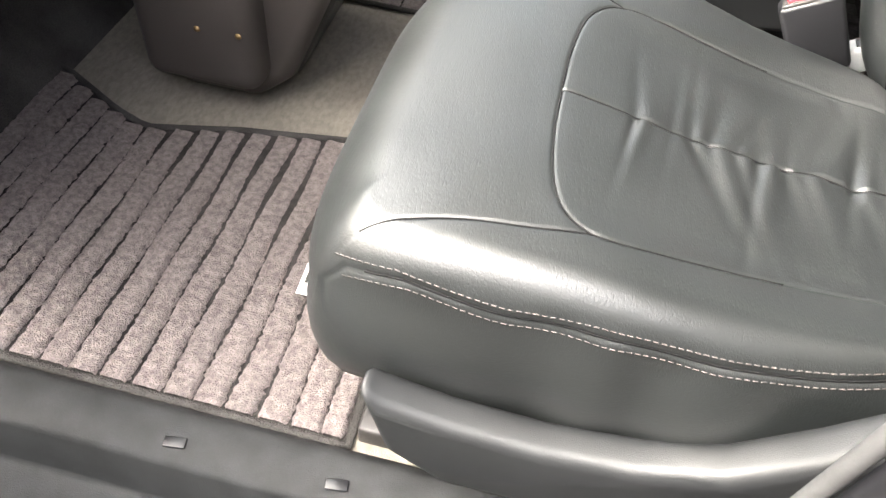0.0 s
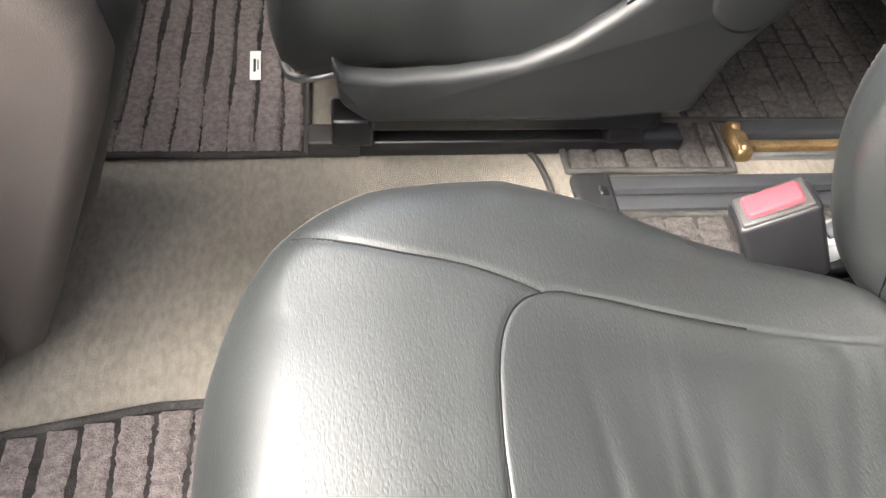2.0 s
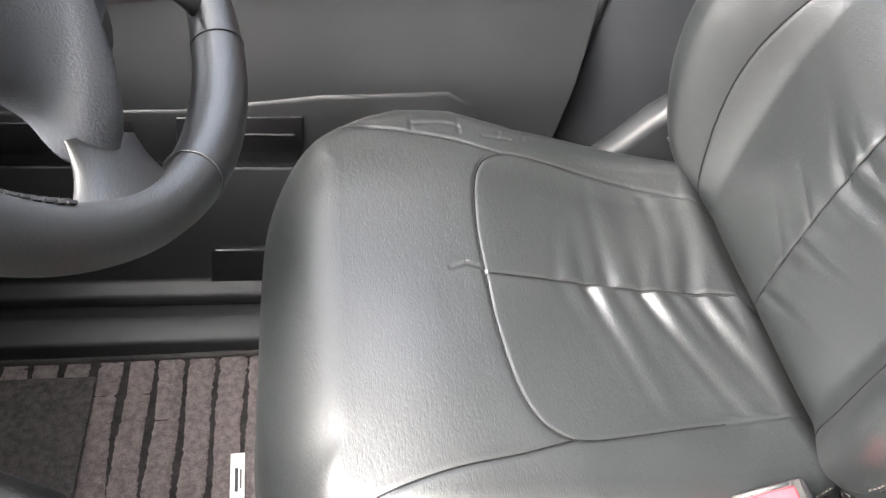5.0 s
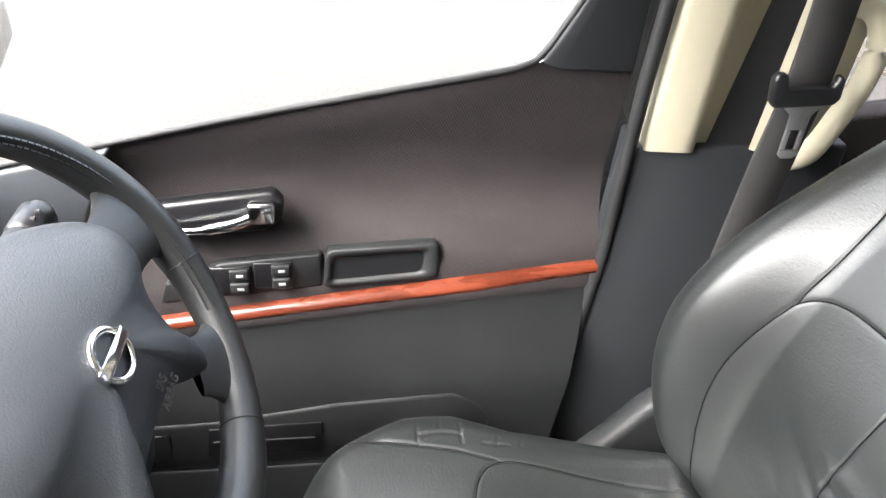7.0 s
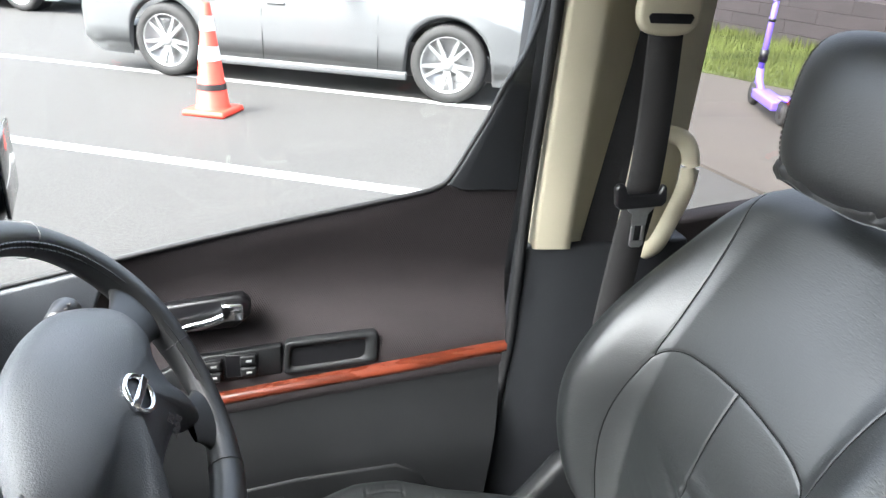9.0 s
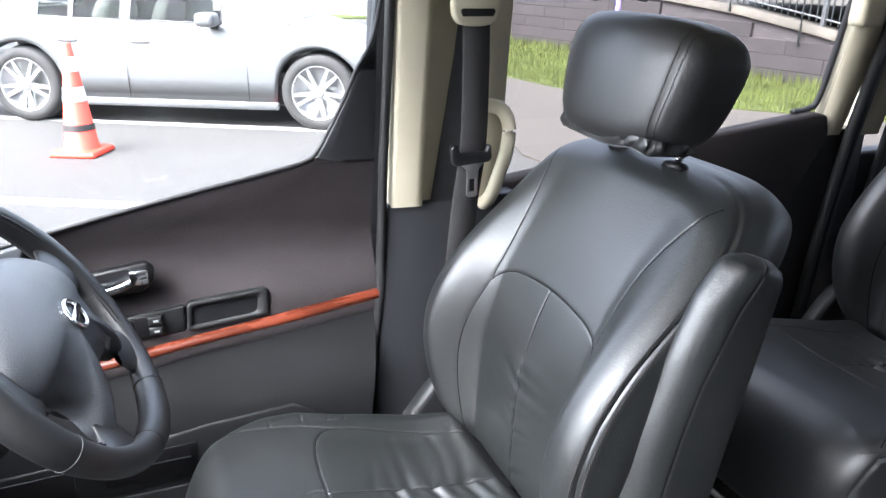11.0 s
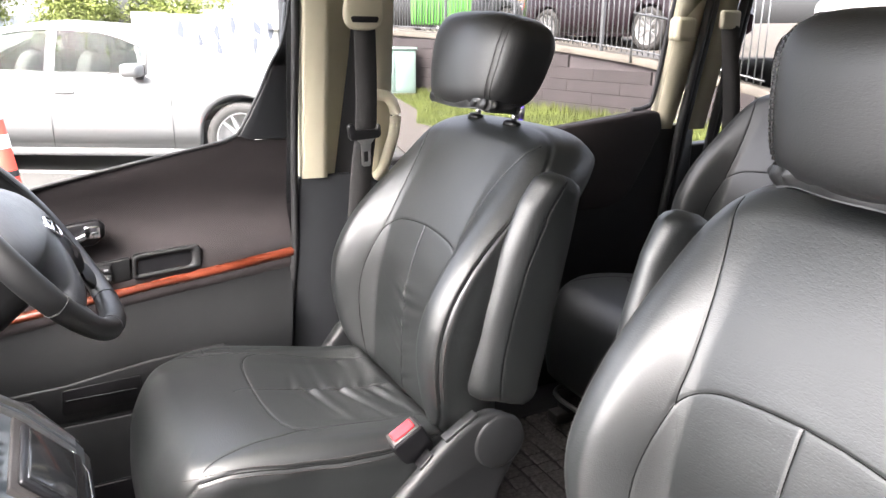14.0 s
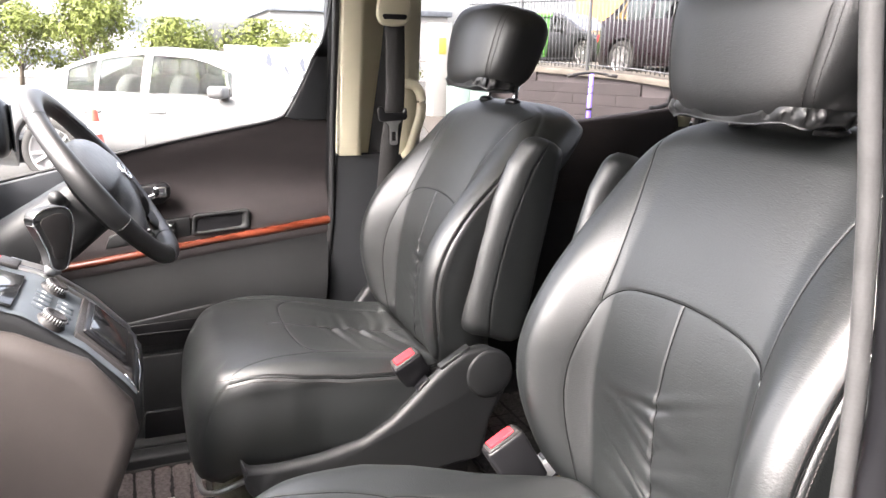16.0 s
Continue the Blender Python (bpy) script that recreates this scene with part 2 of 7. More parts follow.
def box(x0, x1, y0, y1, z0, z1, bev=0.004, seg=2, m=None, taper=None):
    """Box between two corners with rounded edges; taper scales the top in x and y."""
    bm = bmesh.new()
    bmesh.ops.create_cube(bm, size=1)
    cx, cy, cz = (x0 + x1) / 2, (y0 + y1) / 2, (z0 + z1) / 2
    for v in bm.verts:
        k = taper if taper and v.co.z > 0 else (1, 1)
        v.co = Vector((cx + v.co.x * (x1 - x0) * k[0], cy + v.co.y * (y1 - y0) * k[1], cz + v.co.z * (z1 - z0)))
    if bev:
        bmesh.ops.bevel(bm, geom=bm.edges[:], offset=min(bev, 0.49 * min(abs(x1 - x0), abs(y1 - y0), abs(z1 - z0))), segments=seg, profile=0.5, affect="EDGES")
    if m is not None:
        bm.transform(m)
    return smooth_bm(bm) if bev and seg > 1 else bm


def prism(profile, axis, a, b, bev=0.0, seg=2):
    """A closed outline of (u, v) extruded along an axis from a to b. x: (y, z); y: (x, z); z: (x, y)."""
    bm = bmesh.new()

    def co(u, v, w):
        return {"x": (w, u, v), "y": (u, w, v), "z": (u, v, w)}[axis]
    lo = [bm.verts.new(co(u, v, a)) for u, v in profile]
    hi = [bm.verts.new(co(u, v, b)) for u, v in profile]
    k = len(profile)
    bm.faces.new(lo), bm.faces.new(hi)
    for i in range(k):
        bm.faces.new((lo[i], lo[(i + 1) % k], hi[(i + 1) % k], hi[i]))
    bmesh.ops.recalc_face_normals(bm, faces=bm.faces)
    if bev:
        sharp = [e for e in bm.edges if e.calc_face_angle(0) > 0.6]
        bmesh.ops.bevel(bm, geom=sharp, offset=bev, segments=seg, profile=0.5, affect="EDGES")
        smooth_bm(bm)
    return bm


def rod(p, q, r0, r1=None, seg=12, bm=None):
    """A round bar from p to q."""
    bm = bm or bmesh.new()
    p, q = Vector(p), Vector(q)
    d = q - p
    t = Matrix.Translation((p + q) / 2) @ d.to_track_quat("Z", "Y").to_matrix().to_4x4()
    bmesh.ops.create_cone(bm, cap_ends=True, segments=seg, radius1=r0, radius2=r0 if r1 is None else r1, depth=d.length, matrix=t)
    for f in bm.faces:
        f.smooth = len(f.verts) == 4
    return bm


def spline(pts, n=8, closed=False):
    """Catmull-Rom through the points."""
    p = [Vector(a) for a in pts]
    k = len(p)
    out = []
    for i in range(k if closed else k - 1):
        a, b, c, d = (p[(i + j) % k] if closed else p[min(max(i + j, 0), k - 1)] for j in (-1, 0, 1, 2))
        for s in range(n):
            t = s / n
            out.append(0.5 * (2 * b + (c - a) * t + (2 * a - 5 * b + 4 * c - d) * t * t + (3 * b - a - 3 * c + d) * t ** 3))
    if not closed:
        out.append(p[-1])
    return out


def tube(pts, r, seg=8, closed=False, name="tube", flat=1.0, up=(0, 0, 1)):
    """A tube along points; flat squeezes it across 'up'. r may be a list."""
    p = [Vector(a) for a in pts]
    k, vs, fs = len(p), [], []
    for i in range(k):
        d = (p[(i + 1) % k] - p[i - 1]) if closed else (p[min(i + 1, k - 1)] - p[max(i - 1, 0)])
        d.normalize()
        s = d.cross(Vector(up))
        s = s.normalized() if s.length > 1e-4 else Vector((1, 0, 0))
        u = s.cross(d)
        rr = r[i] if isinstance(r, (list, tuple)) else r
        for j in range(seg):
            a = 2 * math.pi * j / seg
            vs.append(p[i] + s * math.cos(a) * rr + u * math.sin(a) * rr * flat)
    for i in range(k if closed else k - 1):
        for j in range(seg):
            a, b = i * seg + j, i * seg + (j + 1) % seg
            c, d = ((i + 1) % k) * seg + (j + 1) % seg, ((i + 1) % k) * seg + j
            fs.append((a, b, c, d))
    if not closed:
        fs += [tuple(range(seg - 1, -1, -1)), tuple((k - 1) * seg + j for j in range(seg))]
    return mesh(name, vs, fs)


def revolve(profile, seg=32, m=None, name="turned"):
    """Profile of (radius, height) turned about z."""
    vs, fs, k = [], [], len(profile)
    for i in range(seg):
        a = 2 * math.pi * i / seg
        vs += [Vector((r * math.cos(a), r * math.sin(a), h)) for r, h in profile]
    for i in range(seg):
        for j in range(k - 1):
            fs.append((i * k + j, ((i + 1) % seg) * k + j, ((i + 1) % seg) * k + j + 1, i * k + j + 1))
    if m is not None:
        vs = [m @ v for v in vs]
    return mesh(name, vs, fs)


def sheet(P, name="sheet", flip=False, cap=False):
    """Mesh of a grid of points P[i, j]; cap closes the border with one face."""
    a, b = P.shape[:2]
    idx = np.arange(a * b).reshape(a, b)
    q = np.stack([idx[:-1, :-1], idx[1:, :-1], idx[1:, 1:], idx[:-1, 1:]], -1).reshape(-1, 4)
    fs = [tuple(f[::-1]) if flip else tuple(f) for f in q.tolist()]
    if cap:
        ring = list(idx[:, 0]) + list(idx[-1, 1:]) + list(idx[-2::-1, -1]) + list(idx[0, -2:0:-1])
        fs.append(tuple(int(i) for i in (ring if flip else ring[::-1])))
    return mesh(name, P.reshape(-1, 3).tolist(), fs)


def open_sheet(P, keep, name="sheet", flip=False):
    """As sheet, with only the faces that keep marks."""
    a, b = P.shape[:2]
    idx = np.arange(a * b).reshape(a, b)
    q = np.stack([idx[:-1, :-1], idx[1:, :-1], idx[1:, 1:], idx[:-1, 1:]], -1)[keep]
    return mesh(name, P.reshape(-1, 3).tolist(), [tuple(f[::-1]) if flip else tuple(f) for f in q.tolist()])


def seam_distance(X, Y, line):
    """Distance of each point to a polyline."""
    d = np.full(X.shape, 9.0)
    for (ax, ay), (bx, by) in zip(line[:-1], line[1:]):
        ux, uy = bx - ax, by - ay
        t = np.clip(((X - ax) * ux + (Y - ay) * uy) / (ux * ux + uy * uy + 1e-12), 0, 1)
        d = np.minimum(d, np.hypot(X - ax - t * ux, Y - ay - t * uy))
    return d


def bell(d, w):
    return np.exp(-(d / w) ** 2)


def step(a, b, x):
    t = np.clip((x - a) / (b - a), 0, 1)
    return t * t * (3 - 2 * t)


def pad(A, B, n_out, radii, top, wall, n=(120, 120), arc=12, walls=8, shape=None, detail=None):
    """A stuffed cover. Plan outline: superellipse of half sizes A, B; radii(nx, ny) gives the edge's horizontal and vertical radius;
    top(x, y) the height; wall how far the side falls; shape(x, y) bends the plan; detail(x, y, m) is added to the height.
    Returns the grid of points in local axes, the edge measure m and the unbent plan."""
    def axis(k):
        inner = np.linspace(-1, 1, k)
        edge = np.concatenate([1 + np.linspace(0, 0.5, arc + 1)[1:], 1.5 + np.linspace(0, 0.5, walls + 1)[1:]])
        return np.concatenate([-edge[::-1], inner, edge])
    a, b = np.meshgrid(axis(n[0]), axis(n[1]), indexing="ij")
    m = np.maximum(np.abs(a), np.abs(b))
    s = np.maximum(m, 1e-9)
    qa, qb = a / s, b / s
    L = (np.abs(qa) ** n_out + np.abs(qb) ** n_out) ** (1 / n_out)
    qa, qb = qa / L, qb / L
    nx, ny = np.sign(qa) * np.abs(qa) ** (n_out - 1) / A, np.sign(qb) * np.abs(qb) ** (n_out - 1) / B
    k = np.hypot(nx, ny) + 1e-12
    nx, ny = nx / k, ny / k
    rh, rz = radii(nx, ny)
    inn = np.minimum(m, 1)
    phi = np.clip((m - 1) / 0.5, 0, 1) * math.pi / 2
    X = (qa * A - nx * rh) * inn + nx * rh * np.sin(phi)
    Y = (qb * B - ny * rh) * inn + ny * rh * np.sin(phi)
    w = np.clip((m - 1.5) / 0.5, 0, 1)
    bulge = 0.010 * np.sin(math.pi * w) - 0.012 * w
    drop = rz * (1 - np.cos(phi)) + wall * w
    X, Y = X + nx * bulge, Y + ny * bulge
    plan = np.stack([X, Y], -1)
    lift, out = detail(X, Y, m)
    sp = np.sin(phi)
    Z = top(X, Y) - drop + lift * np.cos(phi) + out * np.cos(phi)
    X, Y = X + nx * out * sp, Y + ny * out * sp
    if shape is not None:
        X, Y, Z = shape(X, Y, Z)
    return np.stack([X, Y, Z], -1), m, plan


def on_cover(P, plan, m, line, deep=0.0):
    """A line of the plan laid onto the finished cover."""
    flat, xy = P[m < 1.5], plan[m < 1.5]
    pts = []
    for (ax, ay), (bx, by) in zip(line[:-1], line[1:]):
        k = max(2, int(math.hypot(bx - ax, by - ay) / 0.003))
        pts += [(ax + (bx - ax) * i / k, ay + (by - ay) * i / k) for i in range(k)]
    out = []
    for x, y in pts:
        d = (xy[:, 0] - x) ** 2 + (xy[:, 1] - y) ** 2
        near = np.argpartition(d, 6)[:6]
        w = 1 / (d[near] + 1e-7)
        out.append((flat[near] * w[:, None]).sum(0) / w.sum())
    out = np.array(out)
    for _ in range(2):
        out[1:-1] = 0.25 * out[:-2] + 0.5 * out[1:-1] + 0.25 * out[2:]
    return [tuple(v) for v in out]


# ---- seats ----
CUSHION_TOP = np.polyfit((-0.24, -0.17, -0.10, -0.03, 0.04, 0.117, 0.173, 0.22, 0.30, 0.36), (0.352, 0.366, 0.374, 0.375, 0.368, 0.347, 0.336, 0.329, 0.326, 0.328), 5)
BACK_FRONT = np.polyfit((-0.06, 0.0, 0.08, 0.15, 0.23, 0.30, 0.37, 0.45, 0.55, 0.62), (-0.01, 0.008, 0.030, 0.046, 0.058, 0.058, 0.046, 0.026, -0.002, -0.03), 5)
BORDER = [(0.36, 0.125), (0.25, 0.140), (0.16, 0.152), (0.09, 0.163), (0.05, 0.166), (0.024, 0.152), (0.009, 0.118), (0.002, 0.06), (0.001, 0.0)]
BACK_MID = 0.274
BACK_O, BACK_UP, BACK_FWD = Vector((0.30, 0, 0.31)), Vector((0.292, 0, 0.956)), Vector((-0.956, 0, 0.292))


def curve2(pts, n=6):
    return [(v.x, v.y) for v in spline([(a, b, 0) for a, b in pts], n)]


def mirror2(pts):
    return [(a, -b) for a, b in pts]


def groove(X, Y, line, deep=0.0014, wide=0.0019, puff=0.0002):
    d = seam_distance(X, Y, line)
    return -deep * bell(d, wide) + puff * bell(d - 0.012, 0.010)


def gathers(X, Y, line_y, places, reach, deep, rnd, slant=0.25, wide=0.0065):
    """Creases that run off a drawn-in seam to both sides."""
    out = np.zeros_like(X)
    for c in places:
        for side in (-1, 1):
            k, w = deep * rnd.uniform(0.15, 1.2) ** 1.3, wide * rnd.uniform(0.6, 1.6)
            r, s = reach * rnd.uniform(0.5, 1.5), slant * rnd.uniform(-0.6, 1.7)
            y = (Y - line_y) * side
            fade = np.exp(-np.clip(y, 0, 9) / r) * step(-0.001, 0.004, y)
            d = X - c - s * y
            out += fade * (-k * bell(d, w) + 0.8 * k * bell(d - 2.0 * w, 1.5 * w))
    return out


def stitch_line(pts, every=0.0064, size=0.0042, r=0.0009):
    """Short thread stitches along a 3-D line, as one mesh."""
    p = [Vector(a) for a in pts]
    vs, fs = [], []
    acc, nxt = 0.0, 0.0
    for a, b in zip(p[:-1], p[1:]):
        d = b - a
        L = d.length
        if L < 1e-9:
            continue
        u = d / L
        s = u.cross(Vector((0.3, 0.5, 0.8))).normalized()
        t = u.cross(s)
        while nxt < acc + L:
            c = a + u * (nxt - acc)
            i = len(vs)
            for e in (-0.5, 0.5):
                for k in range(4):
                    g = math.pi / 2 * k
                    vs.append(c + u * size * e + (s * math.cos(g) + t * math.sin(g)) * r)
            fs += [(i, i + 1, i + 5, i + 4), (i + 1, i + 2, i + 6, i + 5), (i + 2, i + 3, i + 7, i + 6), (i + 3, i, i + 4, i + 7), (i, i + 3, i + 2, i + 1), (i + 4, i + 5, i + 6, i + 7)]
            nxt += every
        acc += L
    return mesh("stitches", vs, fs, False)


def super_box(a, b, c, e=0.5, f=0.5, n=(40, 64), bend=None, name="pad"):
    """A rounded, stuffed block of half sizes a, b, c."""
    t, p = np.meshgrid(np.linspace(-math.pi / 2, math.pi / 2, n[0]), np.linspace(-math.pi, math.pi, n[1] + 1)[:-1], indexing="ij")

    def pw(v, k):
        return np.sign(v) * np.abs(v) ** k
    X, Y, Z = a * pw(np.cos(t), e) * pw(np.cos(p), f), b * pw(np.cos(t), e) * pw(np.sin(p), f), c * pw(np.sin(t), e)
    if bend:
        X, Y, Z = bend(X, Y, Z)
    P = np.stack([X, Y, Z], -1)
    k, q = n
    vs = [tuple(v) for v in P[1:-1].reshape(-1, 3)] + [tuple(P[0, 0]), tuple(P[-1, 0])]
    fs = []
    for i in range(k - 3):
        for j in range(q):
            fs.append((i * q + j, i * q + (j + 1) % q, (i + 1) * q + (j + 1) % q, (i + 1) * q + j))
    s, e2, last = (k - 2) * q, (k - 2) * q + 1, (k - 3) * q
    fs += [(s, (j + 1) % q, j) for j in range(q)] + [(last + j, last + (j + 1) % q, e2) for j in range(q)]
    return mesh(name, vs, fs), P


def seat(label, side, seed, at, buckle=True, folds=1.0, slide=0.0, upright=0.0, swell=None, creases=(), cracks=(), head=0.0, low_trim=False, back_y=0.0, seam_drop=0.0):
    """A front seat. side 1: its inner side is at -y; -1: mirrored."""
    rnd = random.Random(seed)
    turn = Matrix.Translation((0.40, 0, 0.58)) @ pose(0, 0, 0, 0, -upright, 0) @ Matrix.Translation((-0.40, 0, -0.58))
    turn_w = Matrix.Translation((0, back_y, 0)) @ turn
    root = thing("car_seat", label, "car seat", "seats of the van", at=at)

    def fl(P):
        P = P.copy()
        P[..., 1] *= side
        return P

    # cushion
    def radii(nx, ny):
        fr_ = np.clip(-nx, 0, 1) ** 2
        return 0.036 + 0.042 * fr_, 0.046 + 0.056 * fr_

    def top(X, Y):
        x = X + 0.06
        return np.polyval(CUSHION_TOP, x) + 0.012 * step(0.12, 0.19, np.abs(Y)) * step(-0.02, 0.16, x) - 0.010 * step(0.10, 0.24, np.abs(Y)) * step(0.05, -0.2, x) - (0.0 if low_trim else 0.040) * step(0.245, 0.305, x)
    border = curve2(BORDER)
    front_seam = curve2([(0.046, 0.166), (0.0, 0.177), (-0.06, 0.187), (-0.12, 0.204), (-0.176, 0.228)])

    def cushion_shape(X, Y, Z):
        X = X + (0.05 if low_trim else 0.02) * step(0.05, 0.25, X)
        Y = Y * (1 - 0.03 * step(0.02, 0.24, X)) * (1 + 0.025 * step(0.33, 0.22, Z))
        if swell:
            sgn, xs, half = swell
            wide = np.interp(X + 0.06 + slide, xs, half)
            over = np.clip(Y * sgn - 0.166, 0, 1)
            Y = Y + sgn * over * ((wide - 0.166) / 0.071 - 1) * step(0.19, 0.29, Z)
        return X, Y, Z

    def side_seam(x):
        return np.interp(x, (-0.21, -0.175, -0.155, -0.135, -0.075, 0.0, 0.08, 0.15, 0.21, 0.28), (1.60, 1.52, 1.38, 1.27, 1.26, 1.36, 1.39, 1.36, 1.29, 1.20)) + seam_drop * step(0.10, -0.05, np.asarray(x)) * step(-0.20, -0.14, np.asarray(x))

    def detail(X, Y, m):
        x = X + 0.06
        z = np.zeros_like(x)
        for ln in (border, mirror2(border), front_seam, mirror2(front_seam), [(0.002, 0), (0.36, 0)]):
            z += groove(x, Y, ln)
        inside = step(0.004, 0.03, x) * step(0.165, 0.14, np.abs(Y))
        places = [0.075 + 0.027 * i + rnd.uniform(-0.006, 0.006) for i in range(9)]
        z += inside * gathers(x, Y, 0.0, places, 0.048, 0.0050 * folds, rnd)
        z += inside * gathers(x, Y, 0.14, [0.2, 0.235, 0.27], 0.025, 0.003, rnd) * 0.6
        z += inside * gathers(x, Y, -0.14, [0.2, 0.24, 0.28], 0.025, 0.003, rnd) * 0.6
        for c, k, r in creases:
            z += inside * (-k * bell(x - c - 0.15 * np.abs(Y), 0.0055 + 0.09 * np.abs(Y)) + 0.7 * k * bell(x - c - 0.016 - 0.15 * np.abs(Y), 0.012 + 0.09 * np.abs(Y))) * np.exp(-(np.abs(Y) / r) ** 1.5)
        for ln, k in cracks:
            z += -0.5 * k * bell(seam_distance(x, Y, ln), 0.0020)
        z += 0.0015 * np.sin(23 * x + 9 * Y) * np.sin(17 * Y - 6 * x)
        sd = step(0.45, 0.8, np.abs(Y) / 0.235)
        mm = m - side_seam(x)
        o = (-0.0024 * bell(mm, 0.018)) * sd
        o += -0.0028 * bell(np.abs(Y) - 0.206, 0.0028) * step(1.12, 1.22, m) * step(-0.17, -0.20, x)
        o += 0.0022 * sd * step(1.30, 1.5, m) * np.sin(38 * x + 4 * np.sin(9 * x + side)) * step(-0.2, 0.1, x)
        return z, o
    P, m, plan = pad(0.257 if low_trim else 0.265, 0.237, 5.0, radii, top, 0.150, (330, 300), arc=28, detail=detail, shape=cushion_shape)
    P = P + np.array([0.06 + slide, 0, 0])
    low = P[..., 2]
    P[..., 2] = np.where(m > 1.5, np.maximum(low, 0.148 + 0 * low), low)
    P = fl(P)
    cu = put("cushion", sheet(P, "cushion", flip=side < 0, cap=True), LEATHER, root)
    local = plan + np.array([0.06, 0])
    for ln in (border[10:], mirror2(border)[10:], front_seam[:-5], mirror2(front_seam)[:-5], [(0.002, 0), (0.30, 0)]):
        put("seam", tube(on_cover(P, local, m, ln), 0.0009, 6), SEAM_SHADE, cu, "dark line painting the shade in a sewn seam")
    nb = P.shape[1]
    for off in (0.052, 0.0, -0.055):
        for far in (False, True):
            ln = []
            for i in range(27, P.shape[0] - 40):
                m0 = float(side_seam(P[i, 8, 0] - slide)) + off
                f = 8 + (1.5 - m0) / 0.5 * (28 if m0 < 1.5 else 8)
                j, f = int(f), f - int(f)
                ja, jb = (nb - 1 - j, nb - 2 - j) if far else (j, j + 1)
                ln.append(P[i, ja] * (1 - f) + P[i, jb] * f)
            if off == 0.0:
                put("seam", tube(ln[10:], 0.0012, 6), SEAM_SHADE, cu, "dark line painting the shade in a sewn seam")
            else:
                put("stitching", stitch_line(ln), THREAD, cu, "grey seam stitching")

    # backrest
    def bradii(nx, ny):
        up = np.clip(nx, 0, 1) ** 2
        return 0.040 + 0.012 * up, 0.036 + 0.024 * up

    def btop(X, Y):
        h = X + BACK_MID
        y = np.abs(Y)
        return np.polyval(BACK_FRONT, h) + 0.072 * step(0.13, 0.21, y) * np.exp(-((h - 0.17) / 0.21) ** 2) - 0.006 * (Y / 0.15) ** 2 * step(0.3, 0.5, h)
    arch = curve2([(0.290, -0.150), (0.309, -0.132), (0.323, -0.090), (0.330, 0.0), (0.323, 0.090), (0.309, 0.132), (0.290, 0.150)])
    sides = curve2([(0.290, 0.150), (0.23, 0.160), (0.15, 0.166), (0.05, 0.163), (-0.05, 0.155)])
    upper = curve2([(0.290, 0.150), (0.35, 0.150), (0.42, 0.160), (0.48, 0.180), (0.53, 0.205)])

    def bdetail(X, Y, m):
        h = X + BACK_MID
        z = np.zeros_like(h)
        for ln in (arch, sides, mirror2(sides), upper, mirror2(upper), [(0.329, 0), (-0.05, 0)]):
            z += groove(h, Y, ln)
        inside = step(0.315, 0.28, h) * step(0.155, 0.13, np.abs(Y))
        places = [0.015 + 0.026 * i + rnd.uniform(-0.006, 0.006) for i in range(8)]
        z += inside * gathers(h, Y, 0.0, places, 0.040, 0.0046 * folds, rnd, slant=0.35)
        z += 0.0015 * np.sin(21 * h + 8 * Y) * np.sin(15 * Y - 5 * h)
        sd = step(0.45, 0.8, np.abs(Y) / 0.24)
        o = -0.0032 * bell(m - 1.34, 0.024) * sd
        return z, o

    def bshape(X, Y, Z):
        h = X + BACK_MID
        k = np.interp(h, (-0.05, 0.05, 0.2, 0.35, 0.48, 0.56, 0.62), (0.93, 0.97, 0.99, 0.965, 0.945, 0.925, 0.91))
        return X, Y * k, Z
    P, m, plan = pad(0.294, 0.260, 4.8, bradii, btop, 0.10, (330, 290), arc=28, shape=bshape, detail=bdetail)
    H, Yl, Fw = P[..., 0] + BACK_MID, P[..., 1], P[..., 2] + 0.018 * step(0.22, 0.44, P[..., 0] + BACK_MID) * step(1.36, 1.9, m)
    W = np.stack([BACK_O.x + BACK_UP.x * H + BACK_FWD.x * Fw, Yl, BACK_O.z + BACK_UP.z * H + BACK_FWD.z * Fw], -1)
    W = W @ np.array(turn.to_3x3()).T + np.array(turn.translation)
    W = fl(W) + np.array([0, back_y, 0])
    bk = put("backrest", sheet(W, "backrest", flip=side < 0, cap=True), LEATHER, root)
    local = plan + np.array([BACK_MID, 0])
    for ln in (arch, sides, mirror2(sides), upper, mirror2(upper), [(0.329, 0), (0.0, 0)]):
        put("seam", tube(on_cover(W, local, m, ln), 0.0009, 6), SEAM_SHADE, bk, "dark line painting the shade in a sewn seam")
    nb = W.shape[1]
    for j in (8 + 9, nb - 1 - (8 + 9)):
        put("seam", tube([W[i, j] for i in range(40, W.shape[0] - 42)], 0.0014, 6), SEAM_SHADE, bk, "dark line painting the shade in a sewn seam")
    for j in (8 + 5, 8 + 12, nb - 1 - (8 + 5), nb - 1 - (8 + 12)):
        put("stitching", stitch_line([W[i, j] for i in range(40, W.shape[0] - 42)]), THREAD, bk, "grey seam stitching")

    # headrest
    def hwide(z):
        return np.interp(z, (-0.090, -0.05, 0.0, 0.04, 0.075, 0.095), (0.80, 0.885, 0.965, 1.0, 0.985, 0.95))

    def hbend(X, Y, Z):
        Y = Y * hwide(Z)
        edge = np.abs(np.abs(Y) - 0.1225 * hwide(Z))
        X = X * (1 - 0.05 * bell(edge, 0.0035)) * (1 + 0.10 * bell(Z - 0.02, 0.06)) + 0.024 * (Y / 0.135) ** 2
        return X + Z * 0.06, Y, Z
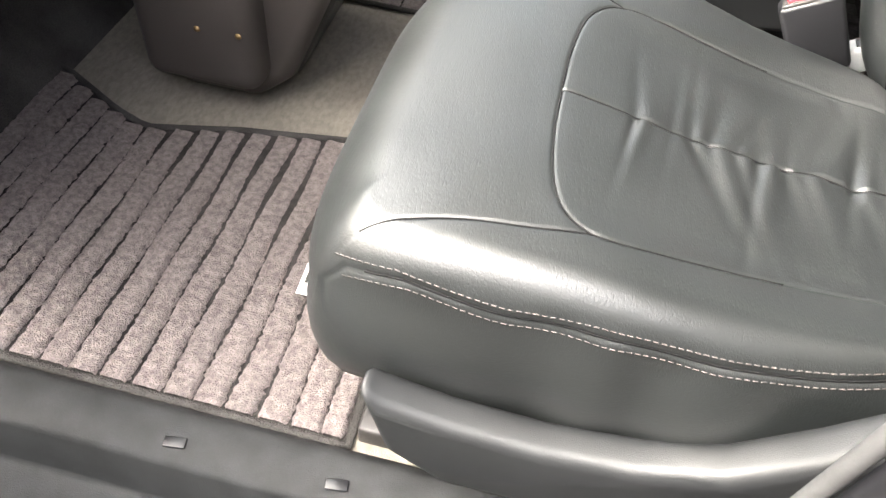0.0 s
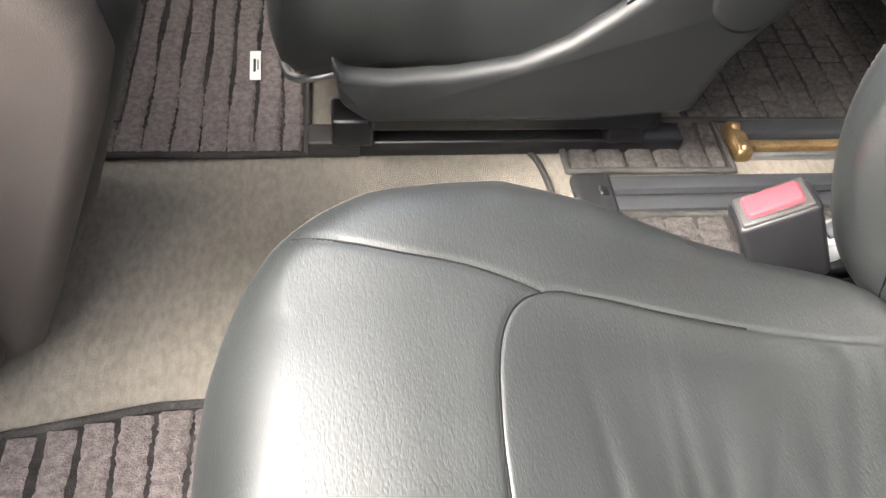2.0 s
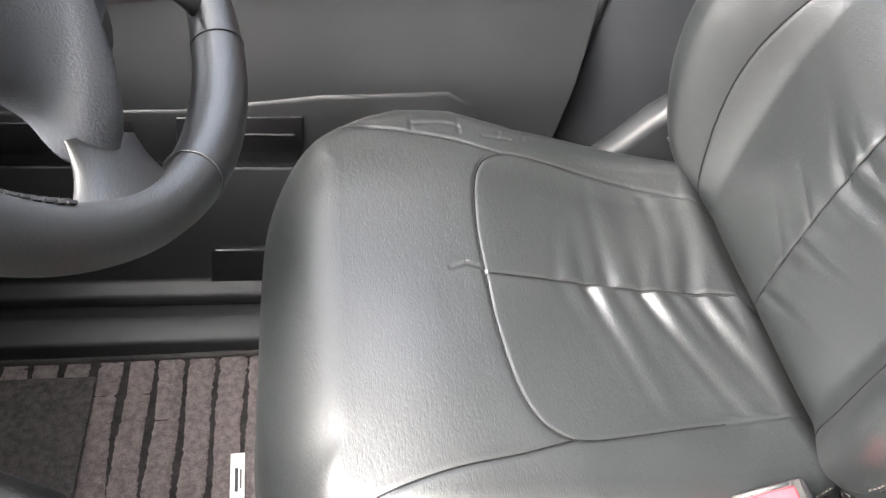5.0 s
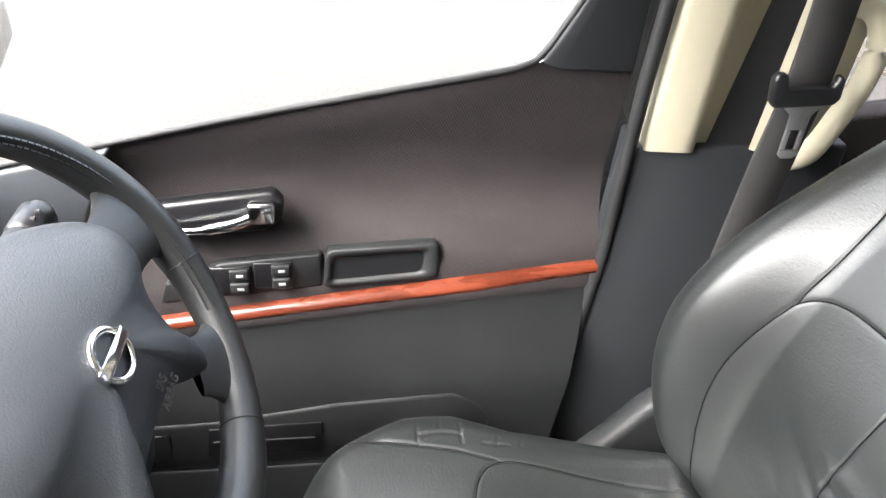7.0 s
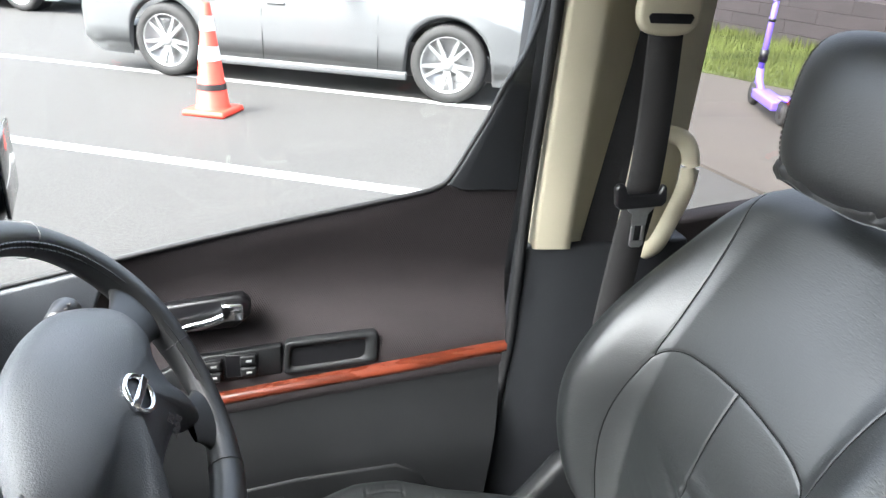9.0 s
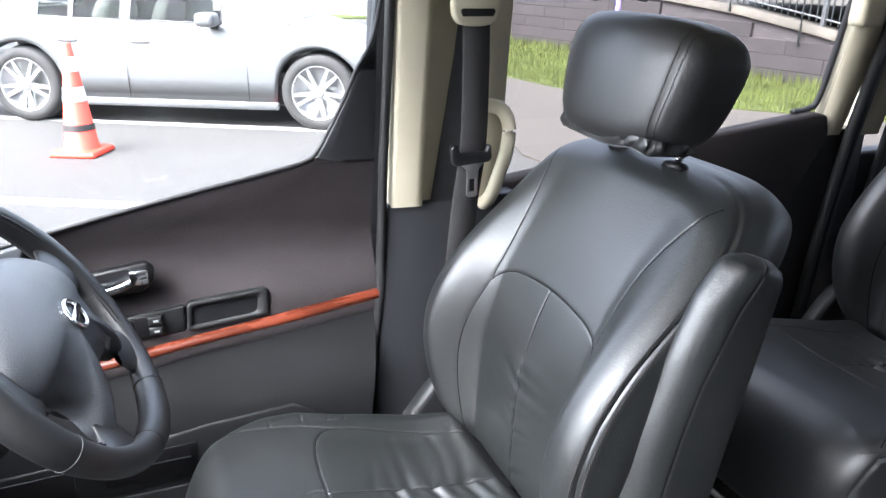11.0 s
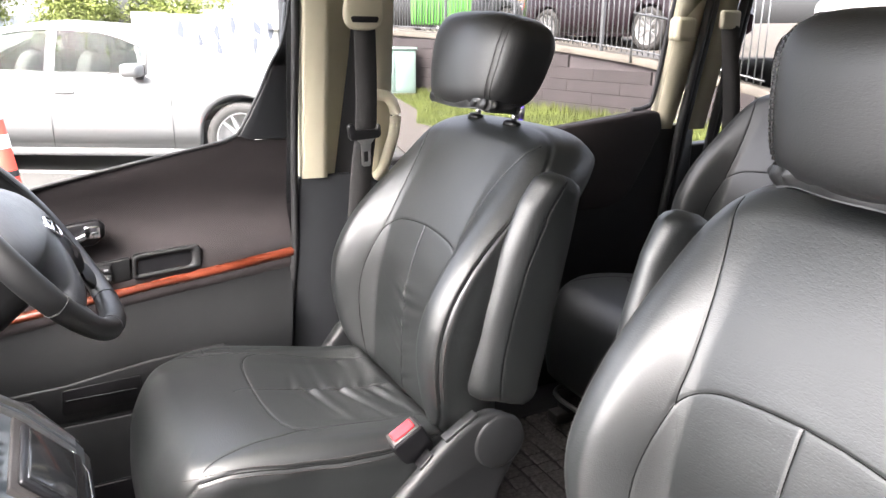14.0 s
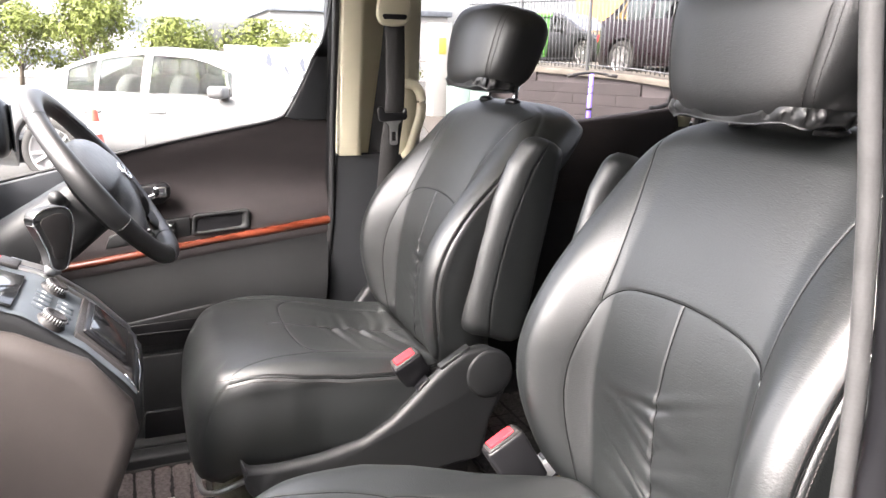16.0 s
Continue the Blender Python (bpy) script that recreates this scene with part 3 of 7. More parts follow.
    me, _ = super_box(0.056, 0.149, 0.087, 0.48, 0.50, (56, 112), hbend, "headrest")
    hm = turn_w @ pose(0.452, 0, 0.944 + head, 0, 9, 0)
    hr = put("headrest", me, LEATHER_DK, root, "black leather headrest cover", hm)
    for sgn in (-1, 1):
        for off in (0.118, 0.127):
            ln = []
            for zc in np.linspace(-0.078, 0.074, 60):
                y = off * float(hwide(zc))
                ax = max(0.0, 1 - (abs(zc) / 0.087) ** 4.17) ** 0.24
                ay = max(0.0, 1 - (y / (0.149 * float(hwide(zc)) * max(ax, 1e-3))) ** 4.0) ** 0.25
                xs = -0.056 * ax * ay * (1 + 0.10 * float(bell(zc - 0.02, 0.06))) + 0.024 * (y / 0.135) ** 2 + 0.06 * zc - 0.0008
                ln.append((xs, sgn * y, zc))
            put("stitching", stitch_line(ln, 0.0058, 0.0036), PLASTIC_GR, hr, "dark seam stitching")
    vs, fs = [], []
    n, rows_ = 160, 9
    for j in range(n):
        a = 2 * math.pi * j / n
        cx, cy = math.copysign(abs(math.cos(a)) ** 0.55, math.cos(a)), math.copysign(abs(math.sin(a)) ** 0.55, math.sin(a))
        for i in range(rows_):
            t = i / (rows_ - 1)
            w = 1 + (0.030 * math.sin(a * 17 + 2 * t) + 0.018 * math.sin(a * 29 + 1.5)) * math.sin(math.pi * min(1, 1.15 * t)) + 0.03 * math.sin(math.pi * t) - 0.06 * t
            vs.append((0.050 * cx * w + 0.003, 0.115 * cy * w, -0.066 - 0.020 * t - 0.0025 * math.sin(a * 6 + 1) * t))
    for j in range(n):
        for i in range(rows_ - 1):
            fs.append((j * rows_ + i, j * rows_ + i + 1, ((j + 1) % n) * rows_ + i + 1, ((j + 1) % n) * rows_ + i))
    fs.append(tuple(j * rows_ + rows_ - 1 for j in range(n)))
    put("cover_hem", mesh("hem", vs, fs), LEATHER_DK, hr, "gathered elastic hem of the cover")
    for y in (-0.066, 0.066):
        put("headrest_post", rod((0.486, y, 0.80), (0.506, y, 0.90), 0.0058), CHROME, root, "chrome headrest post", turn_w)
        put("post_collar", revolve([(0.0, 0.007), (0.008, 0.007), (0.013, 0.005), (0.016, 0.001), (0.0165, -0.006), (0, -0.006)], 24, pose(0.491, y, 0.834, 0, 14, 0) @ Matrix.Diagonal((1, 1.3, 1, 1))), PLASTIC_BK, root, "black plastic collar", turn_w)

    # folded armrest on the inner side
    hs = np.linspace(0.094, 0.490, 64)
    f_rear = np.interp(hs, (0.09, 0.13, 0.25, 0.36, 0.46, 0.51), (-0.088, -0.092, -0.080, -0.070, -0.060, -0.057))
    f_seam = np.interp(hs, (0.09, 0.14, 0.18, 0.25, 0.33, 0.43, 0.47, 0.51), (-0.020, -0.006, 0.001, 0.006, 0.008, -0.001, -0.012, -0.030))
    f_front = np.interp(hs, (0.09, 0.15, 0.25, 0.35, 0.43, 0.49, 0.51), (0.034, 0.042, 0.046, 0.046, 0.038, 0.018, 0.004))
    loops, piping = [], []
    shift = 0.5 * abs(slide)
    for h, r_, s_, q_ in zip(hs, f_rear, f_seam, f_front):
        out = -0.289 + 0.004 * math.sin(math.pi * (h - 0.09) / 0.41)
        ctrl = [(r_, -0.246), (r_, -0.262), (r_ + 0.003, -0.279), (r_ + 0.014, out + 0.001), ((r_ + s_) / 2, out - 0.001), (s_ - 0.004, out), (s_, out + 0.0025), (s_ + 0.004, out),
                (s_ * 0.45 + q_ * 0.55, out + 0.007), (q_ - 0.006, -0.268), (q_, -0.253), (q_ - 0.008, -0.240), (q_ - 0.028, -0.234), ((r_ + q_) / 2, -0.233), (r_ + 0.02, -0.234), (r_ + 0.004, -0.239)]
        ring = spline([(a, b, 0) for a, b in ctrl], 4, True)
        d0, d1 = (h - 0.094) / 0.030, (0.490 - h) / 0.022
        k = min(1.0, math.sqrt(max(0.0, 1 - max(0.0, 1 - d0) ** 2)), math.sqrt(max(0.0, 1 - max(0.0, 1 - d1) ** 2)))
        k = 0.25 + 0.75 * k
        mid = (s_ * 0.5 + (r_ + q_) * 0.25, -0.262)
        row_ = []
        for v in ring:
            f_, y_ = mid[0] + (v.x - mid[0]) * (0.4 + 0.6 * k), mid[1] + (v.y - mid[1]) * k
            w = BACK_O + BACK_UP * (h + 0.002 * math.sin(60 * f_ + 30 * h)) + BACK_FWD * f_
            row_.append((w.x, (y_ - shift) * side, w.z))
        loops.append(row_ + row_[:1])
        if 0.118 < h < 0.477:
            piping.append(row_[6 * 4])
    AP = np.array(loops)
    ar = put("armrest", sheet(AP, "armrest", flip=side > 0), LEATHER, root, "folded-up black leather armrest", turn_w)
    for e in (0, -1):
        put("armrest_end", mesh("armrest_end", AP[e, :-1], [tuple(range(AP.shape[1] - 1))]), LEATHER, ar)
    put("piping", tube(piping, 0.0019, 8), LEATHER, ar, "raised leather piping")

    # side trims, recliner covers, frame
    prof = [(-0.128, 0.222), (-0.112, 0.198), (-0.06, 0.194), (0.02, 0.200), (0.10, 0.216), (0.155, 0.246), (0.20, 0.286), (0.235, 0.320), (0.27, 0.349), (0.305, 0.370),
            (0.345, 0.377), (0.385, 0.358), (0.409, 0.316), (0.394, 0.272), (0.366, 0.222), (0.345, 0.135), (0.20, 0.120), (-0.085, 0.120), (-0.118, 0.150)]
    outer = [(-0.140, 0.240), (-0.118, 0.228), (-0.06, 0.216), (0.02, 0.212), (0.10, 0.222), (0.16, 0.246), (0.21, 0.30), (0.25, 0.352), (0.285, 0.385),
             (0.335, 0.395), (0.382, 0.375), (0.408, 0.325), (0.392, 0.275), (0.362, 0.222), (0.330, 0.150), (0.20, 0.115), (-0.06, 0.110), (-0.115, 0.150)]
    if low_trim:
        prof = [(x, min(z, 0.235 + 0.10 * max(0.0, x))) for x, z in prof]
    for s2, w, pr in ((-1, 0.030, prof), (1, 0.040, outer)):
        y0, y1 = sorted((s2 * side * 0.240, s2 * side * (0.240 + w)))
        st = put("side_trim", prism(pr, "y", y0, y1, 0.013, 4), PLASTIC, root, "charcoal plastic seat side trim")
        yo = s2 * side * (0.240 + w)
        if s2 > 0 or not low_trim:
            put("recliner_cover", revolve([(0, 0.004), (0.044, 0.004), (0.049, 0.002), (0.051, -0.004)], 40, Matrix.Translation((0.357, yo, 0.318)) @ pose(0, 0, 0, -90 * s2 * side, 0, 0)), PLASTIC, st, "round plastic recliner cover")
        if s2 < 0 and not low_trim:
            put("trim_cap", box(-0.035, 0.035, -0.010, 0.010, -0.003, 0.004, 0.0015), PLASTIC, st, "flush plastic cap", pose(0.286, -side * 0.2545, 0.3572, 0, -31, 0))
            put("trim_slot", box(-0.016, 0.016, -0.011, 0.011, -0.003, 0.003, 0.001), PLASTIC_BK, st, "", pose(0.222, -side * 0.250, 0.3085, 0, -44, 0))
    put("base_frame", box(-0.08, 0.34, -0.22, 0.22, 0.055, 0.19, 0.01), PLASTIC_BK, root, "black seat frame")
    for y in (-0.185, 0.185):
        put("slide_rail", box(-0.10, 0.40, y - 0.018, y + 0.018, -0.008, 0.022, 0.004), PLASTIC_BK, root, "black seat slide rail")
        put("rail_nose", box(-0.165, -0.09, y - 0.020, y + 0.020, -0.008, 0.024, 0.004), PLASTIC_GR, root, "grey metal rail nose")
        for x in (-0.10, 0.30):
            put("rail_foot", box(x - 0.03, x + 0.03, y - 0.026, y + 0.026, 0.02, 0.07, 0.006), PLASTIC_BK, root, "black rail bracket")
    put("adjust_bar", tube(spline([(-0.10, -0.16, 0.12), (-0.185, -0.15, 0.10), (-0.19, 0, 0.10), (-0.185, 0.15, 0.10), (-0.10, 0.16, 0.12)], 6), 0.006, 8), STEEL, root, "bare steel adjuster bar")
    if buckle:
        bp = put("buckle_stalk", box(-0.012, 0.012, -0.014, 0.014, -0.125, -0.06, 0.004), PLASTIC_BK, root, "black buckle stalk", pose(0.196 - 0.4 * slide, -0.226 * side, 0.352 - slide, 10 * side, -30, 0))
        bb = put("buckle_body", box(-0.030, 0.030, -0.017, 0.017, -0.084, 0.0, 0.006, 3, taper=(1.06, 1.02)), PLASTIC_BK, root, "black belt buckle", pose(0.194 - 0.4 * slide, -0.226 * side, 0.356 - slide, 10 * side, -30, 0))
        put("button_frame", box(-0.027, 0.027, -0.0155, 0.0155, -0.003, 0.0025, 0.002), PLASTIC_GR, bb)
        put("release_button", box(-0.021, 0.021, -0.0105, 0.0105, -0.002, 0.0062, 0.0025, 3), RED, bb, "red release button")
        put("slot", box(-0.018, 0.018, 0.0118 if side > 0 else -0.0145, 0.0145 if side > 0 else -0.0118, -0.002, 0.0030, 0.0005), PLASTIC_BK, bb)
        if low_trim:
            br = put("buckle_bracket", box(-0.050, 0.050, -0.013, 0.013, -0.016, 0.016, 0.005), SILVERPL, root, "pale grey plastic buckle bracket", pose(0.300, -0.232 * side, 0.335, 0, -34, 0))
            put("bracket_slot", box(-0.018, 0.022, -0.008, 0.008, 0.012, 0.0175, 0.002), PLASTIC_BK, br)
    return root


DRIVER_Y, PASS_Y = 0.435, -0.423
driver_seat = seat("black leather driver's seat with folded armrest and gathered seams", 1, 3, (0, DRIVER_Y, 0), folds=0.9,
                   swell=(1, (-0.20, -0.12, -0.06, 0.0, 0.07, 0.19, 0.30), (0.237, 0.243, 0.262, 0.262, 0.232, 0.215, 0.212)),
                   creases=((0.10, 0.001, 0.10), (0.16, 0.0015, 0.13), (0.215, 0.002, 0.14)),
                   cracks=(([(-0.048, 0.188), (-0.046, 0.218)], 0.0020), ([(-0.044, 0.196), (-0.02, 0.199), (0.004, 0.196)], 0.0022), ([(0.004, 0.187), (0.006, 0.214)], 0.0018),
                           ([(-0.02, 0.205), (-0.018, 0.219)], 0.0015), ([(0.03, 0.188), (0.06, 0.190)], 0.0018), ([(0.045, 0.186), (0.05, 0.200)], 0.0014), ([(0.075, 0.192), (0.08, 0.208)], 0.0016),
                           ([(-0.03, 0.004), (-0.016, 0.010), (-0.002, 0.006)], 0.0028)))
passenger_seat = seat("black leather passenger seat with creased cushion, near the open door", -1, 8, (-0.002, PASS_Y, 0), folds=1.0, slide=-0.029, upright=6.0, head=-0.012, low_trim=True, back_y=0.024, seam_drop=0.12,
                      swell=(-1, (-0.20, -0.10, 0.01, 0.08, 0.16, 0.26, 0.35), (0.255, 0.285, 0.298, 0.280, 0.246, 0.226, 0.220)),
                      creases=((0.140, 0.0036, 0.07), (0.196, 0.004, 0.08), (0.245, 0.004, 0.07)))
rear_seat = copy_thing(driver_seat, pose(0.968, 0.428, 0.025))
for ob in rear_seat.children:
    if ob.name.startswith("headrest") and "post" not in ob.name:
        ob.matrix_basis = Matrix.Translation((0, 0, -0.044)) @ ob.matrix_basis
tagged(rear_seat, "black leather second-row seat behind the driver's seat")


# ---- cabin ----
def structure(ob, label, category):
    return tagged(ob, label, category, kind="structure")


structure(put("floor", box(-0.95, 2.3, -0.66, 0.84, -0.06, -0.010, 0), CARPET), "beige-grey carpet on the van's floor, worn, with a stain and painted shadow", "floor")


structure(put("floor_edge_rear", box(0.40, 2.3, 0.695, 0.83, -0.012, 0.006, 0.004), PLASTIC_BK), "black sill strip beside the rear mat", "floor")
structure(put("floor_edge", box(0.30, 2.3, -0.79, -0.66, -0.06, -0.010, 0), CARPET_DK), "dark carpet edge behind the passenger door", "floor")


def belt_z(x):
    """Lower edge of the driver's window."""
    return np.interp(x, (-0.9, -0.40, -0.25, -0.113, 0.026, 0.076, 0.11), (0.565, 0.679, 0.712, 0.739, 0.765, 0.780, 0.79))


PADM = mat("grey_airbag_vinyl", (0.046, 0.050, 0.056), 0.42, var=0.08, bump=0.6, bscale=600, dist=0.001)
# driver's door
def door_end(z):
    """Rear edge of the driver's door at a height."""
    return np.interp(z, (0.0, 0.28, 0.41, 0.53, 0.78), (0.126, 0.155, 0.170, 0.181, 0.183))


door = thing("door_1", "closed driver's door with dark fabric panel and red wood strip", "door", kind="structure")
gx, gt = np.meshgrid(np.linspace(-0.85, 0.182, 90), np.linspace(0, 1, 90), indexing="ij")
gz = 0.03 + (np.where(gx < 0.106, belt_z(gx), 0.772) - 0.03) * gt
gx = -0.85 + (gx + 0.85) * (door_end(gz) + 0.85) / 1.032
trim_z = np.interp(gx, (-0.85, -0.35, -0.1, 0.182), (0.40, 0.458, 0.490, 0.522))
gy = 0.790 - 0.024 * np.exp(-((gz - trim_z - 0.01) / np.where(gz > trim_z, 0.062, 0.035)) ** 2) - 0.016 * step(trim_z, trim_z - 0.03, gz) - 0.012 * bell(gz - belt_z(gx), 0.05)
gy += 0.016 * bell(gz - 0.63, 0.06)
put("door_panel", sheet(np.stack([gx, gy, gz], -1), "door_panel"), FABRIC, door, "ribbed dark door fabric")
strip = []
for x in np.linspace(-0.62, 0.182, 50):
    z = float(np.interp(x, (-0.85, -0.35, -0.1, 0.182), (0.40, 0.458, 0.490, 0.522)))
    y = 0.755 + 0.010 * float(step(0.0, 0.18, np.array(x)))
    hh = 0.0085 + 0.003 * float(step(-0.1, 0.18, np.array(x)))
    strip.append([(x, y + 0.02, z - hh), (x, y + 0.003, z - hh), (x, y - 0.004, z - hh * 0.5), (x, y - 0.005, z + hh * 0.3), (x, y + 0.002, z + hh), (x, y + 0.02, z + hh)])
put("wood_strip", sheet(np.array(strip), "wood_strip", flip=True), WOOD, door, "glossy red burl wood strip")
low = []
for x in np.linspace(-0.85, 0.182, 60):
    z = float(np.interp(x, (-0.85, -0.35, -0.1, 0.182), (0.40, 0.458, 0.490, 0.522))) - 0.014
    low.append([(-0.85 + (x + 0.85) * (float(door_end(z + (0.03 - z) * t)) + 0.85) / 1.032, 0.770 - 0.036 * float(step(0.0, 0.36, np.array(t))), z + (0.03 - z) * t) for t in np.linspace(0, 1, 24)])
put("lower_panel", sheet(np.array(low), "lower_panel", flip=True), PLASTIC, door, "charcoal lower door panel")
tri = [(0.080, 0.782), (0.100, 0.774), (0.182, 0.771), (0.190, 0.97), (0.196, 1.05), (0.189, 1.05), (0.178, 0.966), (0.152, 0.919), (0.130, 0.871), (0.101, 0.817)]
put("corner_panel", prism(tri, "y", 0.772, 0.790, 0.004), BLUEGREY, door, "grey window corner panel")
seal = spline([(x, 0.779, float(belt_z(x)) + 0.002) for x in (-0.80, -0.40, -0.25, -0.113, 0.026)] + [(0.066, 0.779, 0.778), (0.084, 0.779, 0.792), (0.102, 0.779, 0.821), (0.131, 0.777, 0.875), (0.153, 0.775, 0.923), (0.179, 0.772, 0.970), (0.197, 0.768, 1.05), (0.21, 0.76, 1.2)], 8)
put("window_seal", tube(seal, 0.004, 8), RUBBER, door, "black rubber window seal")
put("window_pane", sheet(np.array([[(x, 0.818 - 0.10 * t, 0.62 + 0.66 * t) for t in np.linspace(0, 1, 5)] for x in (-0.85, -0.4, 0.0, 0.25)]), "pane"), glass, door, "clear door glass")
door.children[-1].visible_shadow = False
put("front_panel", prism([(-0.367, 0.685), (-0.402, 0.605), (-0.425, 0.50), (-0.84, 0.42), (-0.84, 0.578)], "y", 0.768, 0.784, 0.005), PADM, door, "pale grey grained front corner of the door trim")
# switches, pull cup, handle
plate = put("switch_panel", prism([(-0.345, 0.484), (-0.155, 0.503), (-0.155, 0.550), (-0.27, 0.539), (-0.335, 0.512)], "y", 0.766, 0.780, 0.003), PLASTIC, door, "charcoal window switch panel")
for x in (-0.259, -0.211):
    dz = 0.12 * (x + 0.259)
    put("switch_well", box(x - 0.022, x + 0.022, 0.7625, 0.769, 0.499 + dz, 0.536 + dz, 0.002), PLASTIC_BK, plate)
    for k, z0 in enumerate((0.501, 0.5185)):
        put("window_switch", box(x - 0.002, x + 0.020, 0.757 + 0.002 * k, 0.764, z0 + dz, z0 + 0.0155 + dz, 0.003, 3), PLASTIC, plate, "window switch with a pale mark")
        put("switch_mark", box(x + 0.006, x + 0.014, 0.7565 + 0.002 * k, 0.7575 + 0.002 * k, z0 + 0.006 + dz, z0 + 0.010 + dz, 0.0003), SILVERPL, plate)


def rounded(pts, n=5):
    """A closed outline with its corners softened."""
    q = [Vector((a, b, 0)) for a, b in pts]
    out = []
    for i, p in enumerate(q):
        a, b = p + (q[i - 1] - p).normalized() * 0.010, p + (q[(i + 1) % len(q)] - p).normalized() * 0.010
        for t in np.linspace(0, 1, n):
            w = a * (1 - t) ** 2 + p * 2 * t * (1 - t) + b * t * t
            out.append((w.x, w.y))
    return out


cup_in = rounded([(-0.146, 0.511), (-0.034, 0.520), (-0.031, 0.552), (-0.141, 0.545)])
cup_out = rounded([(-0.154, 0.503), (-0.016, 0.513), (-0.016, 0.561), (-0.150, 0.553)])
rings = []
for pts, y in ((cup_out, 0.778), (cup_out, 0.7655), ([(a * 0.85 + c * 0.15, b * 0.85 + d * 0.15) for (a, b), (c, d) in zip(cup_out, cup_in)], 0.7640), (cup_in, 0.7640), (cup_in, 0.7665), ([(-0.088 + (a + 0.088) * 0.96, 0.532 + (b - 0.532) * 0.92) for a, b in cup_in], 0.7675)):
    row_ = [(a, y - 0.002 + 0.10 * (b - 0.503), b) for a, b in pts]
    rings.append(row_ + row_[:1])
cup = put("pull_cup", sheet(np.array(rings), "pull_cup", flip=True), PLASTIC, door, "recessed charcoal door pull cup")
# black floor closes the shallow cup, painting in the shade of a deeper one
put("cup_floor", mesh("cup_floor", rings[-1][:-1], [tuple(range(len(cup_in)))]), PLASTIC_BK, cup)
bez = put("handle_bezel", prism([(-0.345, 0.590), (-0.33, 0.575), (-0.215, 0.583), (-0.195, 0.600), (-0.193, 0.622), (-0.205, 0.634), (-0.335, 0.618), (-0.345, 0.606)], "y", 0.766, 0.786, 0.005), PLASTIC_BK, door, "black inner handle bezel")
put("inner_handle", tube(spline([(-0.335, 0.762, 0.590), (-0.29, 0.756, 0.592), (-0.245, 0.756, 0.600), (-0.218, 0.760, 0.612)], 6), [0.003] * 8 + [0.005] * 11, 8, flat=1.4), CHROME, bez, "chrome inner door handle")
put("lock_knob", box(-0.232, -0.203, 0.752, 0.768, 0.600, 0.626, 0.004), CHROME, bez, "chrome lock lever")
# map pocket and sill
pk = put("map_pocket", prism([(-0.70, 0.222), (0.03, 0.236), (0.060, 0.262), (0.065, 0.295), (0.047, 0.326), (0.010, 0.346), (-0.139, 0.337), (-0.30, 0.314), (-0.70, 0.298)], "y", 0.732, 0.775, 0.006), PLASTIC, door, "door map pocket")
# flat black plates on the pocket's face paint its shaded openings
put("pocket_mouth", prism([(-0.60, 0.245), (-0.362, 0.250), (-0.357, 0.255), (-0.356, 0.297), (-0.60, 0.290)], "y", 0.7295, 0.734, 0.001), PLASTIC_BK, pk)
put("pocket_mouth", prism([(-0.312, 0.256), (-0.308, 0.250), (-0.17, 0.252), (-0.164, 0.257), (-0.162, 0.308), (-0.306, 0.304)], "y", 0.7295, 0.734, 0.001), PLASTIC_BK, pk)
put("pocket_divider", box(-0.302, -0.172, 0.727, 0.7305, 0.280, 0.283, 0.0008), PLASTIC, pk, "thin ridge inside the pocket")
ft = put("door_foot", prism([(0.732, 0.225), (0.724, 0.12), (0.718, 0.022), (0.694, 0.016), (0.690, -0.004), (0.768, -0.004), (0.768, 0.225)], "x", -0.85, 0.13, 0.005), PLASTIC, door, "charcoal foot of the door trim with a ledge")
# no hollow here: a black plate paints the recess's shade
put("foot_recess", prism([(-0.297, 0.008), (-0.292, 0.003), (-0.12, 0.003), (-0.12, 0.088), (-0.284, 0.088), (-0.290, 0.082)], "y", 0.714, 0.724, 0.002), PLASTIC_BK, ft, "flat black plate for the shaded recess in the door foot")
structure(put("sill_1", prism([(0.604, -0.02), (0.612, 0.022), (0.652, 0.030), (0.662, -0.004), (0.80, -0.004), (0.80, -0.05), (0.604, -0.05)], "x", -0.95, 0.35, 0.005), PLASTIC), "charcoal door sill trim by the driver's footwell", "sill")

# driver-side pillar, belt and rear wall
structure(put("pillar_seal", tube([(0.134, 0.768, 0.02), (0.159, 0.770, 0.255), (0.174, 0.770, 0.41), (0.187, 0.769, 0.53), (0.194, 0.764, 0.77), (0.203, 0.750, 1.0), (0.208, 0.735, 1.24)], 0.0085, 10), RUBBER), "black rubber door seal", "seal")
structure(put("pillar_back", prism([(0.15, 0.0), (0.17, 0.70), (0.20, 0.95), (0.215, 1.28), (0.40, 1.28), (0.40, 0.0)], "y", 0.832, 0.88, 0.004), RUBBER), "black metal pillar behind the trim", "pillar")
structure(put("pillar_lower", prism([(0.142, 0.0), (0.167, 0.255), (0.182, 0.41), (0.194, 0.53), (0.202, 0.688), (0.46, 0.69), (0.46, 0.0)], "y", 0.765, 0.83, 0.006), BLUEGREY), "dark grey lower pillar trim", "pillar")
up = []
for z in np.linspace(0.684, 1.26, 16):
    y = 0.762 - 0.085 * (z - 0.684)
    x0 = 0.206 + 0.02 * (z - 0.684)
    up.append([(x0, y + 0.04, z), (x0 + 0.002, y + 0.004, z), (x0 + 0.008, y, z), (x0 + 0.045, y - 0.004, z), (x0 + 0.058, y - 0.004, z), (x0 + 0.062, y + 0.012, z), (x0 + 0.080 + 0.10 * (z - 0.684), y + 0.014, z), (x0 + 0.084 + 0.10 * (z - 0.684), y + 0.03, z)])
